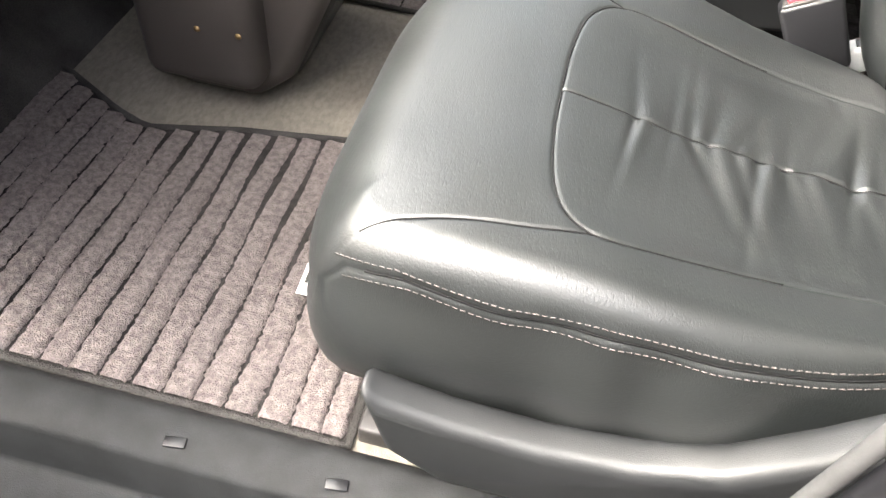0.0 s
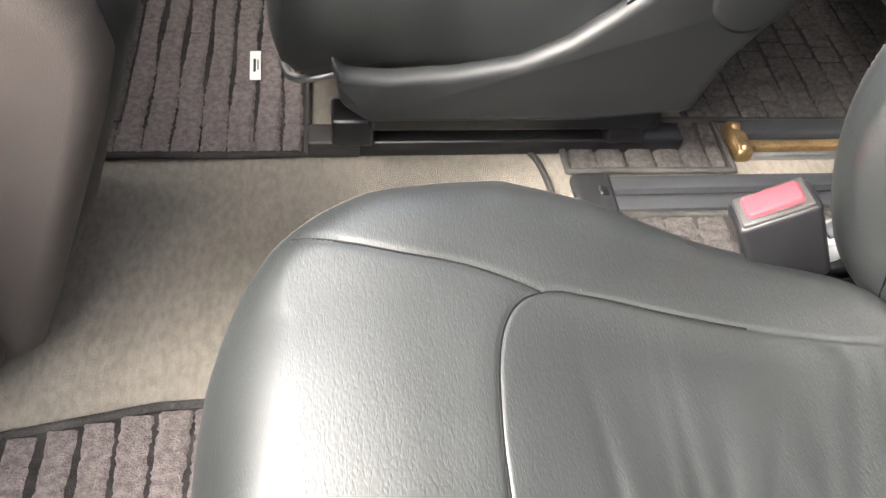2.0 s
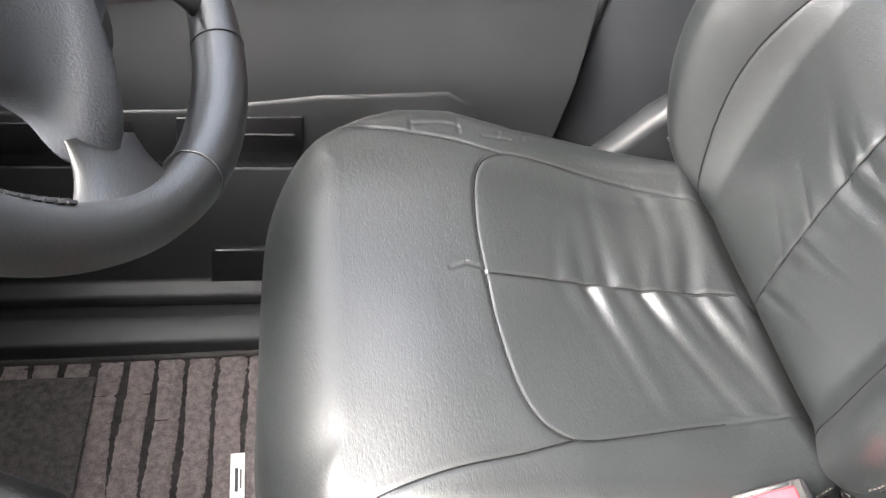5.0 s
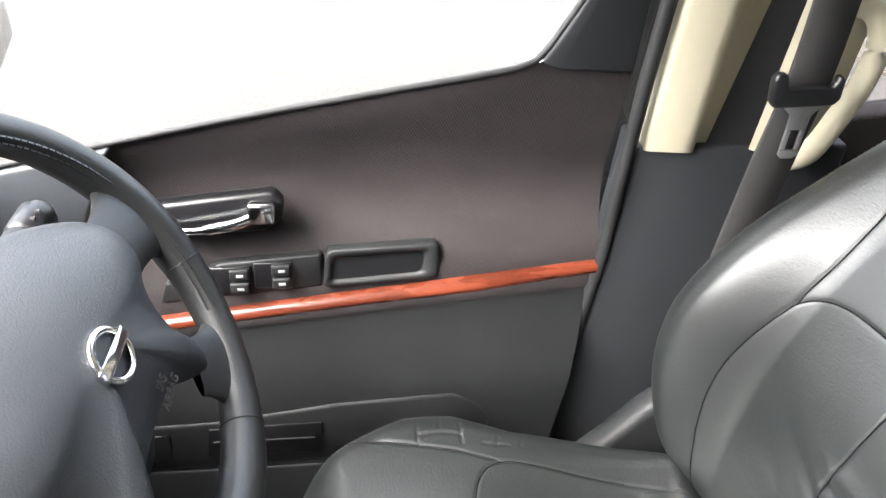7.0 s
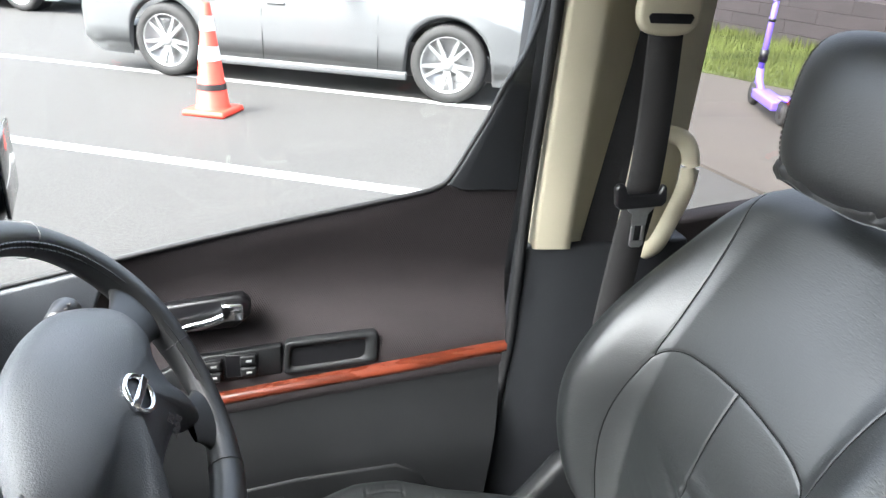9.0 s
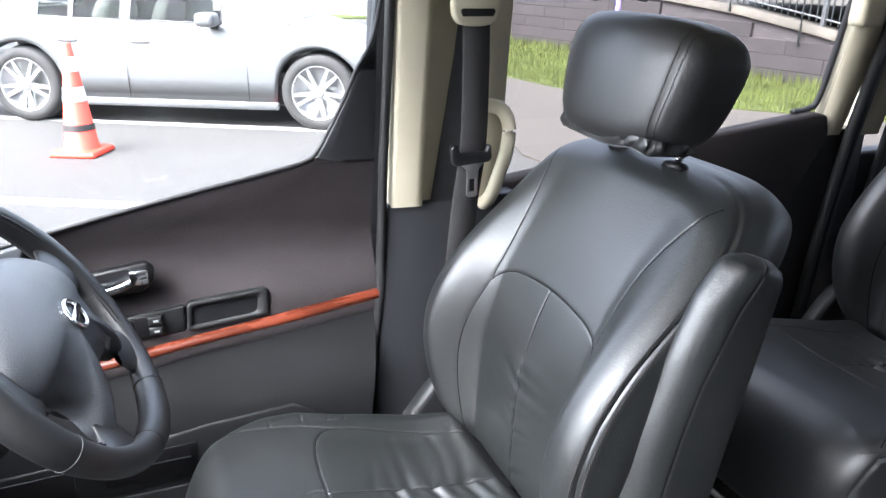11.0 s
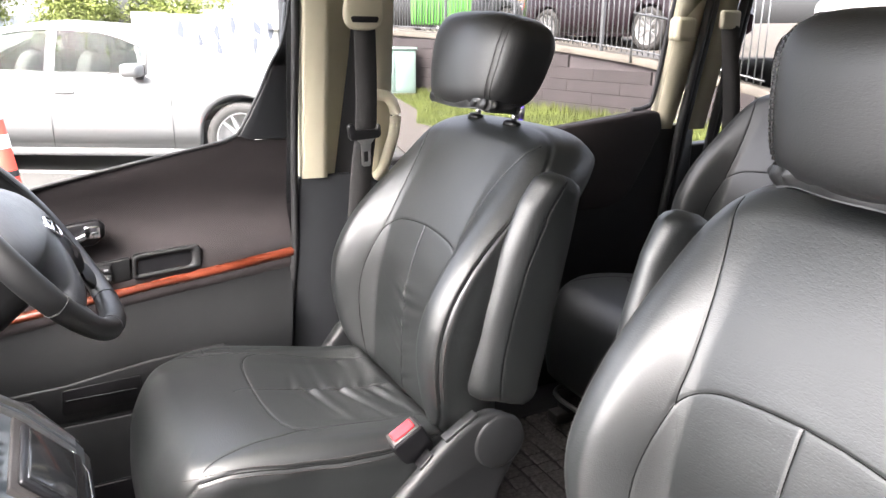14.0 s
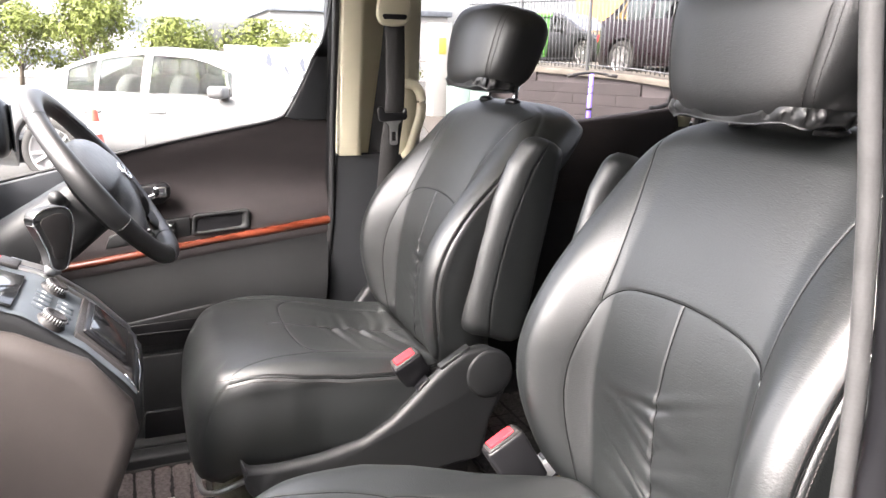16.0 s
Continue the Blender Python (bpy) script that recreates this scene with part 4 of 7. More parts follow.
structure(put("pillar_upper", sheet(np.array(up), "pillar_upper"), CREAM), "cream plastic upper pillar trim", "pillar")
# black sheet on the cream pillar paints the belt's shadow
gv = []
for z in np.linspace(0.684, 1.26, 10):
    y = 0.770 - 0.085 * (z - 0.684)
    gv.append([(0.262 + 0.11 * (z - 0.684), y + 0.012, z), (0.35 + 0.02 * (z - 0.684), y - 0.002, z)])
structure(put("belt_channel", sheet(np.array(gv), "belt_channel"), RUBBER), "dark sheet standing in for the shadow behind the belt", "pillar")
rp = []
for z in np.linspace(0.684, 1.26, 10):
    y = 0.766 - 0.085 * (z - 0.684)
    rp.append([(0.335 + 0.02 * (z - 0.684), y, z), (0.35 + 0.02 * (z - 0.684), y - 0.012, z), (0.41, y - 0.012, z), (0.425, y + 0.03, z)])
structure(put("pillar_rear", sheet(np.array(rp), "pillar_rear"), CREAM), "cream plastic pillar trim behind the belt", "pillar")
belt = thing("seat_belt", "black webbing seat belt hanging beside the driver's seat", "seat belt")
web = spline([(0.340, 0.715, 1.03), (0.338, 0.704, 0.92), (0.333, 0.696, 0.80), (0.318, 0.690, 0.70), (0.305, 0.690, 0.55), (0.30, 0.70, 0.36)], 6)
put("webbing", sheet(np.array([[(v.x - 0.024, v.y + 0.003, v.z), (v.x - 0.022, v.y, v.z), (v.x + 0.022, v.y - 0.002, v.z), (v.x + 0.024, v.y + 0.001, v.z)] for v in web]), "webbing"), WEB, belt, "black woven webbing")
guide = spline([(0.290, 0.702, 1.028), (0.300, 0.700, 1.002), (0.332, 0.698, 0.996), (0.364, 0.700, 1.002), (0.375, 0.702, 1.028), (0.366, 0.706, 1.075), (0.332, 0.708, 1.10), (0.300, 0.706, 1.075)], 4, True)
bg = put("belt_guide", prism([(v.x, v.z) for v in guide], "y", 0.694, 0.712, 0.006, 3), CREAM, belt, "cream plastic belt guide")
put("guide_slot", prism([(0.306, 1.012), (0.360, 1.012), (0.364, 1.020), (0.360, 1.024), (0.306, 1.024), (0.302, 1.020)], "y", 0.692, 0.696, 0.001), PLASTIC_BK, bg)
put("height_adjuster", box(0.308, 0.358, 0.704, 0.735, 1.06, 1.17, 0.012, 3), CREAM, belt, "cream belt height adjuster")
tg = put("tongue_grip", prism([(0.288, 0.779), (0.294, 0.772), (0.356, 0.776), (0.361, 0.783), (0.359, 0.804), (0.353, 0.807), (0.349, 0.794), (0.303, 0.793), (0.298, 0.808), (0.289, 0.808), (0.285, 0.802)], "y", 0.678, 0.690, 0.0035, 3), PLASTIC_BK, belt, "black plastic tongue grip")
neck = [(0.304, 0.774), (0.347, 0.775), (0.338, 0.764), (0.337, 0.748), (0.316, 0.748), (0.315, 0.764)]
plate_st = put("tongue_plate", prism(neck, "y", 0.682, 0.685, 0.0008), STEEL, tg, "steel belt tongue with a square slot")
put("plate_side", box(0.316, 0.3215, 0.682, 0.685, 0.726, 0.748, 0.0008), STEEL, plate_st)
put("plate_side", box(0.3315, 0.337, 0.682, 0.685, 0.726, 0.748, 0.0008), STEEL, plate_st)
put("plate_end", prism([(0.316, 0.726), (0.337, 0.726), (0.337, 0.720), (0.333, 0.716), (0.320, 0.716), (0.316, 0.720)], "y", 0.682, 0.685, 0.0008), STEEL, plate_st)
lb = thing("seat_belt_anchor", "steel and grey belt anchor beside the driver's cushion", "belt anchor")
put("anchor_body", box(-0.016, 0.016, -0.009, 0.009, -0.032, 0.028, 0.004), PLASTIC, lb, "", pose(0.282, 0.688, 0.312, 0, -38, 0))
put("anchor_plate", box(-0.004, 0.004, -0.013, -0.009, -0.032, 0.022, 0.002), STEEL, lb, "", pose(0.290, 0.687, 0.315, 0, -38, 0))
put("anchor_strap", box(-0.02, 0.02, -0.002, 0.002, -0.17, 0.0, 0.001), WEB, lb, "", pose(0.272, 0.694, 0.30, 0, -10, 0))
tagged(put("grab_handle", tube(spline([(0.352, 0.752, 0.862), (0.372, 0.732, 0.863), (0.396, 0.722, 0.856), (0.410, 0.719, 0.828), (0.408, 0.719, 0.784), (0.397, 0.721, 0.745), (0.384, 0.728, 0.70), (0.378, 0.748, 0.68)], 6), 0.0125, 12), CREAM), "cream plastic grab handle on the pillar", "grab handle")

structure(put("wall_sliding_door", prism([(0.44, 0.52), (0.44, 0.70), (0.70, 0.735), (1.0, 0.765), (1.235, 0.790), (1.268, 0.784), (1.282, 0.74), (1.232, 0.645), (1.183, 0.565), (1.15, 0.535), (1.10, 0.522)], "y", 0.806, 0.85, 0.008), FABRIC), "dark brown sliding door panel", "door panel")
structure(put("wall_sliding_door_lower", prism([(0.44, 0.0), (0.44, 0.56), (1.18, 0.60), (1.262, 0.745), (1.42, 0.745), (1.42, 0.0)], "y", 0.822, 0.86, 0.006), PLASTIC_BK), "black lower trim of the sliding door", "door panel")
structure(put("window_1", sheet(np.array([[(x, 0.845 - 0.09 * t, 0.66 + 0.6 * t) for t in (0, 0.5, 1)] for x in (0.36, 0.8, 1.36)]), "pane2"), privacy), "clear sliding door window", "window")
bpy.data.objects["window_1"].visible_shadow = False
structure(put("window_frame", tube(spline([(1.19, 0.838, 0.79), (1.235, 0.838, 0.795), (1.262, 0.834, 0.83), (1.285, 0.815, 1.05), (1.31, 0.79, 1.25)], 6), 0.007, 8), RUBBER), "black edge of the sliding door window", "window frame")
cp = []
for z in np.linspace(0.735, 1.26, 10):
    y = 0.822 - 0.09 * (z - 0.735)
    o = 0.12 * (z - 0.735)
    cp.append([(1.268 + 0.4 * o, y + 0.03, z), (1.274 + 0.4 * o, y - 0.005, z), (1.318 + 1.9 * o, y - 0.012, z), (1.330 + 1.9 * o, y + 0.02, z)])
structure(put("pillar_c", sheet(np.array(cp), "pillar_c"), CREAM), "cream pillar trim behind the sliding door window", "pillar")
cp = []
for z in np.linspace(0.728, 1.26, 10):
    y = 0.83 - 0.09 * (z - 0.735)
    o = 0.14 * (z - 0.735)
    cp.append([(1.378 + o, y + 0.03, z), (1.384 + o, y - 0.010, z), (1.452 + o, y - 0.016, z), (1.462 + o, y + 0.02, z)])
structure(put("pillar_d", sheet(np.array(cp), "pillar_d"), CREAM), "cream rear pillar trim", "pillar")
for k, (x, y) in enumerate(((1.312, 0.808), (1.338, 0.815), (1.446, 0.812), (1.468, 0.815))):
    structure(put("slide_seal", tube([(x - 0.03, y + 0.01, 0.0), (x, y, 0.5), (x + 0.03, y - 0.005, 0.74), (x + 0.09, y - 0.05, 1.26)], 0.012, 8), RUBBER), "black sliding door seal", "seal")
structure(put("wall_rear_quarter", prism([(1.36, 0.0), (1.36, 0.68), (2.3, 0.70), (2.3, 0.0)], "y", 0.83, 0.88, 0.008), BLUEGREY), "dark rear quarter trim", "wall")
tagged(put("closing_grip", box(1.278, 1.345, 0.775, 0.825, 0.978, 1.042, 0.012, 3), CREAM), "cream plastic grip block on the pillar", "grip")
structure(put("ceiling", box(-0.45, 2.4, -0.76, 0.80, 1.30, 1.36, 0.02), CREAM), "pale cream headliner", "ceiling")
structure(put("wall_rear", box(2.3, 2.36, -0.8, 0.85, 0.0, 0.75, 0.01), BLUEGREY), "dark tailgate trim", "wall")

# dark panes added to cut light on the rear seat; the tailgate one is unseen
for nm, P in (("window_2", [[(x, 0.850 - 0.09 * t, 0.68 + 0.6 * t) for t in (0, 0.5, 1)] for x in (1.38, 1.85, 2.33)]), ("window_3", [[(2.34 - 0.08 * t, y, 0.72 + 0.58 * t) for t in (0, 0.5, 1)] for y in (-0.80, 0.0, 0.85)])):
    structure(put(nm, sheet(np.array(P), nm), privacy), "tinted rear pane added to dim the van's rear cabin", "window")
    bpy.data.objects[nm].visible_shadow = False
rear_belt = thing("seat_belt", "black webbing belt hanging beside the second-row seat", "seat belt")
rb = spline([(1.398, 0.712, 1.02), (1.402, 0.700, 0.93), (1.408, 0.688, 0.84), (1.412, 0.68, 0.70), (1.41, 0.68, 0.40)], 6)
put("webbing", sheet(np.array([[(v.x - 0.016, v.y + 0.016, v.z), (v.x - 0.002, v.y, v.z), (v.x + 0.018, v.y - 0.014, v.z), (v.x + 0.020, v.y - 0.012, v.z)] for v in rb]), "webbing"), WEB, rear_belt, "black woven webbing")
put("belt_guide", box(1.362, 1.430, 0.702, 0.722, 1.010, 1.060, 0.009, 3), CREAM, rear_belt, "cream plastic belt guide")

# passenger side
structure(put("sill_2", prism([(-0.645, -0.03), (-0.648, 0.012), (-0.662, 0.030), (-0.70, 0.038), (-0.722, 0.030), (-0.735, -0.035), (-0.86, -0.060), (-0.90, -0.09), (-0.90, -0.14), (-0.645, -0.14)], "x", -1.0, 0.30, 0.006, 3), PLASTIC_MATT), "charcoal passenger door sill and step trim", "sill")
structure(put("pillar_left", prism([(0.195, -0.10), (0.200, 0.30), (0.215, 0.80), (0.20, 1.3), (0.48, 1.3), (0.48, -0.10)], "y", -0.85, -0.775, 0.012, 3), PLASTIC_BK), "black passenger-side door pillar", "pillar")
ls = spline([(0.168, -0.745, 0.0), (0.176, -0.745, 0.25), (0.193, -0.748, 0.62), (0.186, -0.744, 0.80), (0.163, -0.738, 0.98), (0.138, -0.73, 1.28)], 130)
seal_left = structure(put("door_seal", tube(ls, [0.0068 + 0.00012 * math.sin(i * 2.1) for i in range(len(ls))], 14), SEALGREY), "grey ribbed rubber door seal on the passenger-side pillar", "seal")
structure(put("seal_flange", tube([(v.x + 0.019, v.y - 0.012, v.z) for v in ls[::10]], 0.014, 10), PLASTIC_BK), "black pillar flange beside the seal", "pillar")
# raised to the roof in place of windows, to darken the rear cabin
structure(put("wall_left_rear", box(0.48, 2.3, -0.85, -0.78, -0.05, 1.30, 0.01), BLUEGREY), "unseen solid side added to keep light off the rear cabin", "wall")

# ---- dashboard, console, wheel ----
structure(put("bulkhead", prism([(-0.78, -0.06), (-0.92, 0.10), (-0.95, 0.75), (-1.02, 0.75), (-1.02, -0.06)], "y", -0.72, 0.79, 0), CARPET_DK), "dark carpeted bulkhead under the dashboard", "bulkhead")
dash = thing("dashboard", "charcoal dashboard with sloping centre console and gear lever", "dashboard")
put("dash_body", prism([(-0.98, 0.44), (-0.70, 0.42), (-0.60, 0.50), (-0.58, 0.62), (-0.64, 0.70), (-0.98, 0.76)], "y", -0.72, 0.775, 0.03, 4), PLASTIC, dash, "textured charcoal dashboard")
body = [(-0.62, 0.02), (-0.45, 0.02), (-0.415, 0.10), (-0.345, 0.24), (-0.292, 0.375), (-0.272, 0.43), (-0.272, 0.462), (-0.29, 0.492), (-0.335, 0.545), (-0.40, 0.598), (-0.50, 0.640), (-0.62, 0.67), (-0.70, 0.67), (-0.70, 0.02)]
put("console_body", prism(body, "y", -0.062, 0.178, 0.020, 4), PLASTIC, dash, "charcoal console body")
cheek = [(-0.64, 0.0), (-0.50, 0.0), (-0.44, 0.05), (-0.365, 0.22), (-0.300, 0.37), (-0.278, 0.43), (-0.282, 0.470), (-0.33, 0.535), (-0.41, 0.580), (-0.52, 0.612), (-0.66, 0.63)]
CHEEK = mat("brown_grey_trim", (0.050, 0.043, 0.040), 0.55, var=0.08, bump=0.5, bscale=800, dist=0.0006, spec=0.4)
put("console_cheek", prism(cheek, "y", -0.105, -0.055, 0.024, 4), CHEEK, dash, "grey-brown textured side panel")
put("console_cheek", prism(cheek, "y", 0.172, 0.212, 0.020, 4), PLASTIC, dash, "charcoal textured side panel")
put("console_foot", box(-0.66, -0.47, -0.155, 0.20, 0.045, 0.30, 0.03, 4), CHEEK, dash, "brown-grey lower console")
for x, y in ((-0.49, -0.156), (-0.552, -0.157)):
    put("screw", revolve([(0, 0.003), (0.004, 0.002), (0.005, 0)], 12, Matrix.Translation((x, y, 0.155)) @ pose(0, 0, 0, 90, 0, 0)), GOLD, dash, "brassy screw head")


def slope(x):
    """Height of the console's top and its tilt at x."""
    z = float(np.interp(x, (-0.50, -0.40, -0.335, -0.29, -0.275), (0.640, 0.598, 0.545, 0.492, 0.47)))
    return z


FACE = mat("blue_grey_faceplate", (0.075, 0.088, 0.10), 0.5, 0.0, var=0.06, bump=0.1)
fp = []
for x in np.linspace(-0.60, -0.278, 40):
    z = float(np.interp(x, (-0.62, -0.50, -0.40, -0.335, -0.29, -0.275), (0.668, 0.640, 0.598, 0.545, 0.492, 0.468))) + 0.002
    fp.append([(x, y, z + (0 if 0 < k < 3 else -0.006)) for k, y in enumerate((-0.058, -0.052, 0.164, 0.170))])
face = put("faceplate", sheet(np.array(fp), "faceplate"), FACE, dash, "blue-grey satin control faceplate")


def on_slope(x, y, lift=0.004):
    z = slope(x)
    a = math.degrees(math.atan2(slope(x - 0.02) - slope(x + 0.02), 0.04))
    return pose(x, y, z + lift, 0, a, 0)


for x, y in ((-0.380, 0.086), (-0.372, -0.042)):
    kn = put("control_knob", revolve([(0, 0.011), (0.010, 0.011), (0.0118, 0.0125), (0.0145, 0.012), (0.016, 0.003), (0.019, 0.0), (0.019, -0.004)], 36), PLASTIC_GR, face, "ridged silver control knob", on_slope(x, y))
    bm = bmesh.new()
    for k in range(24):
        a = 2 * math.pi * k / 24
        rod((0.0155 * math.cos(a), 0.0155 * math.sin(a), 0.003), (0.0150 * math.cos(a), 0.0150 * math.sin(a), 0.011), 0.0010, seg=6, bm=bm)
    put("ridges", bm, STEEL, kn)
for i in range(2):
    for j in range(4):
        put("push_button", box(-0.011, 0.011, -0.006, 0.006, -0.002, 0.0025, 0.001), FACE, face, "blue-grey push button", on_slope(-0.388 + 0.024 * i, -0.012 + 0.020 * j, 0.003))
        put("button_mark", box(-0.003, 0.003, -0.002, 0.002, 0, 0.0005, 0), WHITE, face, "", on_slope(-0.388 + 0.024 * i, -0.012 + 0.020 * j, 0.006))
put("display", box(-0.020, 0.020, -0.055, 0.085, -0.002, 0.003, 0.002), SCREEN, face, "dark control display", on_slope(-0.432, -0.002, 0.004))
put("display_button", box(-0.014, 0.014, -0.02, 0.02, -0.002, 0.004, 0.002), PLASTIC_GR, face, "grey button", on_slope(-0.44, 0.135, 0.004))
tray = put("tray_frame", prism([(-0.352, 0.548), (-0.345, 0.566), (-0.281, 0.495), (-0.279, 0.470)], "y", -0.048, 0.110, 0.003), PLASTIC_GR, dash, "grey ashtray surround")
put("tray_lid", box(-0.036, 0.036, -0.064, 0.064, -0.003, 0.004, 0.003), PLASTIC_BK, tray, "glossy black tray lid", pose(-0.313, 0.028, 0.5335, 0, 48, 0))
put("tray_well", box(-0.030, 0.030, -0.054, 0.054, 0.0, 0.006, 0.002), SCREEN, tray, "dark glossy recess", pose(-0.312, 0.028, 0.534, 0, 48, 0))
put("tray_rim", tube([(-0.29, -0.056, 0.500), (-0.276, -0.050, 0.470), (-0.274, 0.03, 0.467), (-0.276, 0.110, 0.470), (-0.29, 0.116, 0.500)], 0.0014, 8), CHROME, tray, "thin chrome edge")
gate = []
for x in np.linspace(-0.44, -0.286, 20):
    z = slope(x) + 0.006
    gate.append([(x, 0.122, z - 0.004), (x, 0.125, z), (x, 0.134, z), (x, 0.136, z - 0.006), (x, 0.150, z - 0.006), (x, 0.152, z + 0.001), (x, 0.162, z + 0.001), (x, 0.164, z - 0.004)])
put("shift_gate", sheet(np.array(gate), "shift_gate"), STEEL, dash, "worn silver shift gate")
put("gear_lever", rod((-0.392, 0.143, 0.575), (-0.386, 0.137, 0.612), 0.006), STEEL, dash, "steel lever shaft")
grip = [(-0.032, 0.028), (-0.026, 0.041), (-0.004, 0.047), (0.018, 0.046), (0.030, 0.034), (0.031, 0.012), (0.023, -0.020), (0.014, -0.047), (-0.007, -0.045), (-0.013, -0.020), (-0.023, 0.008)]
grip = curve2(grip + grip[:1], 4)[:-1]
KNOB = pose(-0.383, 0.135, 0.652, 0, 0, 38)
put("gear_knob", prism(grip, "y", -0.015, 0.015, 0.008, 4), LEATHER_DK, dash, "perforated black leather gear knob", KNOB)
put("knob_trim", tube([(u * 0.97, -0.0125, v * 0.98) for u, v in grip], 0.0014, 6, True), CHROME, dash, "thin chrome outline", KNOB)
put("knob_plate", prism([(u * 0.70, v * 0.72 + 0.004) for u, v in grip], "y", -0.0165, -0.013, 0.001), PLASTIC_GR, dash, "dark smooth knob plate", KNOB)
put("knob_collar", revolve([(0.0, 0.012), (0.009, 0.012), (0.012, 0.0), (0.012, -0.008), (0, -0.008)], 20, pose(-0.384, 0.136, 0.606, 0, 8, 0)), STEEL, dash, "worn chrome collar")
put("hazard_button", box(-0.012, 0.012, -0.008, 0.008, 0, 0.004, 0.002), RED, dash, "red hazard light button", on_slope(-0.46, 0.145, 0.003))
# cluster hood and centre screen
put("cluster_hood", prism([(-0.86, 0.70), (-0.62, 0.66), (-0.57, 0.72), (-0.60, 0.80), (-0.70, 0.83), (-0.86, 0.80)], "y", 0.24, 0.66, 0.03, 4), PLASTIC, dash, "charcoal instrument hood")
sc = put("screen_housing", box(-0.64, -0.57, -0.13, 0.155, 0.66, 0.82, 0.012, 3), PLASTIC_GR, dash, "grey screen housing")
put("screen", box(-0.572, -0.566, -0.10, 0.125, 0.70, 0.80, 0.002), SCREEN, sc, "dark centre screen")
put("screen_button", box(-0.570, -0.563, 0.128, 0.150, 0.69, 0.70, 0.002), PLASTIC, sc)
put("side_vent", box(-0.62, -0.56, 0.68, 0.76, 0.64, 0.72, 0.012, 3), BLUEGREY, dash, "rounded side air vent")

# steering wheel and column
wheel = thing("steering_wheel", "worn black leather steering wheel with grey airbag pad", "steering wheel")
WC, WN = Vector((-0.317, 0.430, 0.697)), Vector((math.cos(0.6215) * math.cos(-0.033), math.cos(0.6215) * math.sin(-0.033), math.sin(0.6215)))
WU = Vector((math.sin(0.033), math.cos(0.033), 0))
WV = WN.cross(WU)
RIM_R, RIM_H = 0.202, 0.877


def wp(a, b, c=0.0):
    """A point in the wheel's plane: across, up, towards the driver."""
    return WC + WU * a + WV * b + WN * c


turns = np.linspace(0, 2 * math.pi, 129)[:-1]
put("rim", tube([wp(RIM_R * math.cos(a), RIM_R * RIM_H * math.sin(a)) for a in turns], [0.0178 + 0.0014 * math.cos(4 * a) for a in turns], 20, True, "rim", up=WN), LEATHER_DK, wheel, "worn black leather rim")
rim = wheel.children[-1]
for lo, hi in ((0.22, 1.45), (-0.62, -0.15), (1.70, 2.92), (3.29, 3.76)):
    for side in (0.0125, 0.0155):
        lace = [wp((RIM_R - side) * math.cos(a), (RIM_R * RIM_H - side) * math.sin(a), 0.0130 if side < 0.014 else 0.0085) for a in np.linspace(lo, hi, 60)]
        put("lacing", stitch_line(lace, 0.0062, 0.0048, 0.0012), LEATHER_DK, rim, "black lacing of the rim cover")
for a in (radians(52), radians(128), radians(-20), radians(200), radians(-70), radians(250)):
    put("rim_seam", tube([wp((RIM_R + 0.0185 * math.cos(b)) * math.cos(a), (RIM_R * RIM_H + 0.0185 * math.cos(b)) * math.sin(a), 0.0185 * math.sin(b)) for b in np.linspace(0, 2 * math.pi, 33)[:-1]], 0.0006, 6, True), LEATHER_DK, rim)
hub = []
half = [(0.055, 0.080), (0.100, 0.060), (0.135, 0.036), (0.152, 0.012), (0.148, -0.014), (0.122, -0.030), (0.108, -0.048), (0.102, -0.072), (0.108, -0.096), (0.098, -0.116), (0.078, -0.104), (0.055, -0.088)]
outline = spline([(0.0, 0.086, 0)] + [(u, v, 0) for u, v in half] + [(0.0, -0.082, 0)] + [(-u, v, 0) for u, v in half[::-1]], 6, True)
for t, c in ((0.985, -0.016), (1.0, -0.006), (0.985, 0.002), (0.94, 0.009), (0.86, 0.016), (0.72, 0.024), (0.5, 0.030), (0.2, 0.034), (0.0, 0.034)):
    ring = [wp(v.x * t, v.y * t, c) for v in outline]
    hub.append(ring + ring[:1])
padm = put("airbag_pad", sheet(np.array(hub), "airbag_pad"), PADM, wheel, "grey textured airbag pad")
bd = Matrix((( *WU, 0), (*WV, 0), (*WN, 0), (0, 0, 0, 1))).transposed()
bd.translation = wp(0, -0.012, 0.0345)
put("badge_ring", tube([bd @ Vector((0.020 * math.cos(a), 0.0175 * math.sin(a), 0.001)) for a in np.linspace(0, 2 * math.pi, 41)[:-1]], 0.003, 8, True, up=WN), CHROME, padm, "chrome ring emblem")
bm = box(-0.025, 0.025, -0.0045, 0.0045, -0.001, 0.004, 0.001)
bm.transform(bd)
put("badge_bar", bm, CHROME, padm, "plain chrome emblem bar")
for k, word in enumerate(("SRS", "AIRBAG")):
    fc = bpy.data.curves.new("airbag_letters", "FONT")
    fc.body, fc.size, fc.extrude, fc.align_x = word, 0.010, 0.0003, "CENTER"
    fo = bpy.data.objects.new("airbag_letters_source", fc)
    tm = bpy.data.meshes.new_from_object(fo)
    bpy.data.objects.remove(fo)
    tm.transform(bd @ Matrix.Translation((0.015, -0.049 - 0.010 * k, -0.0045 - 0.0012 * k)))
    tm.materials.clear()
    put("airbag_letters", tm, THREAD, padm, "small moulded airbag letters")
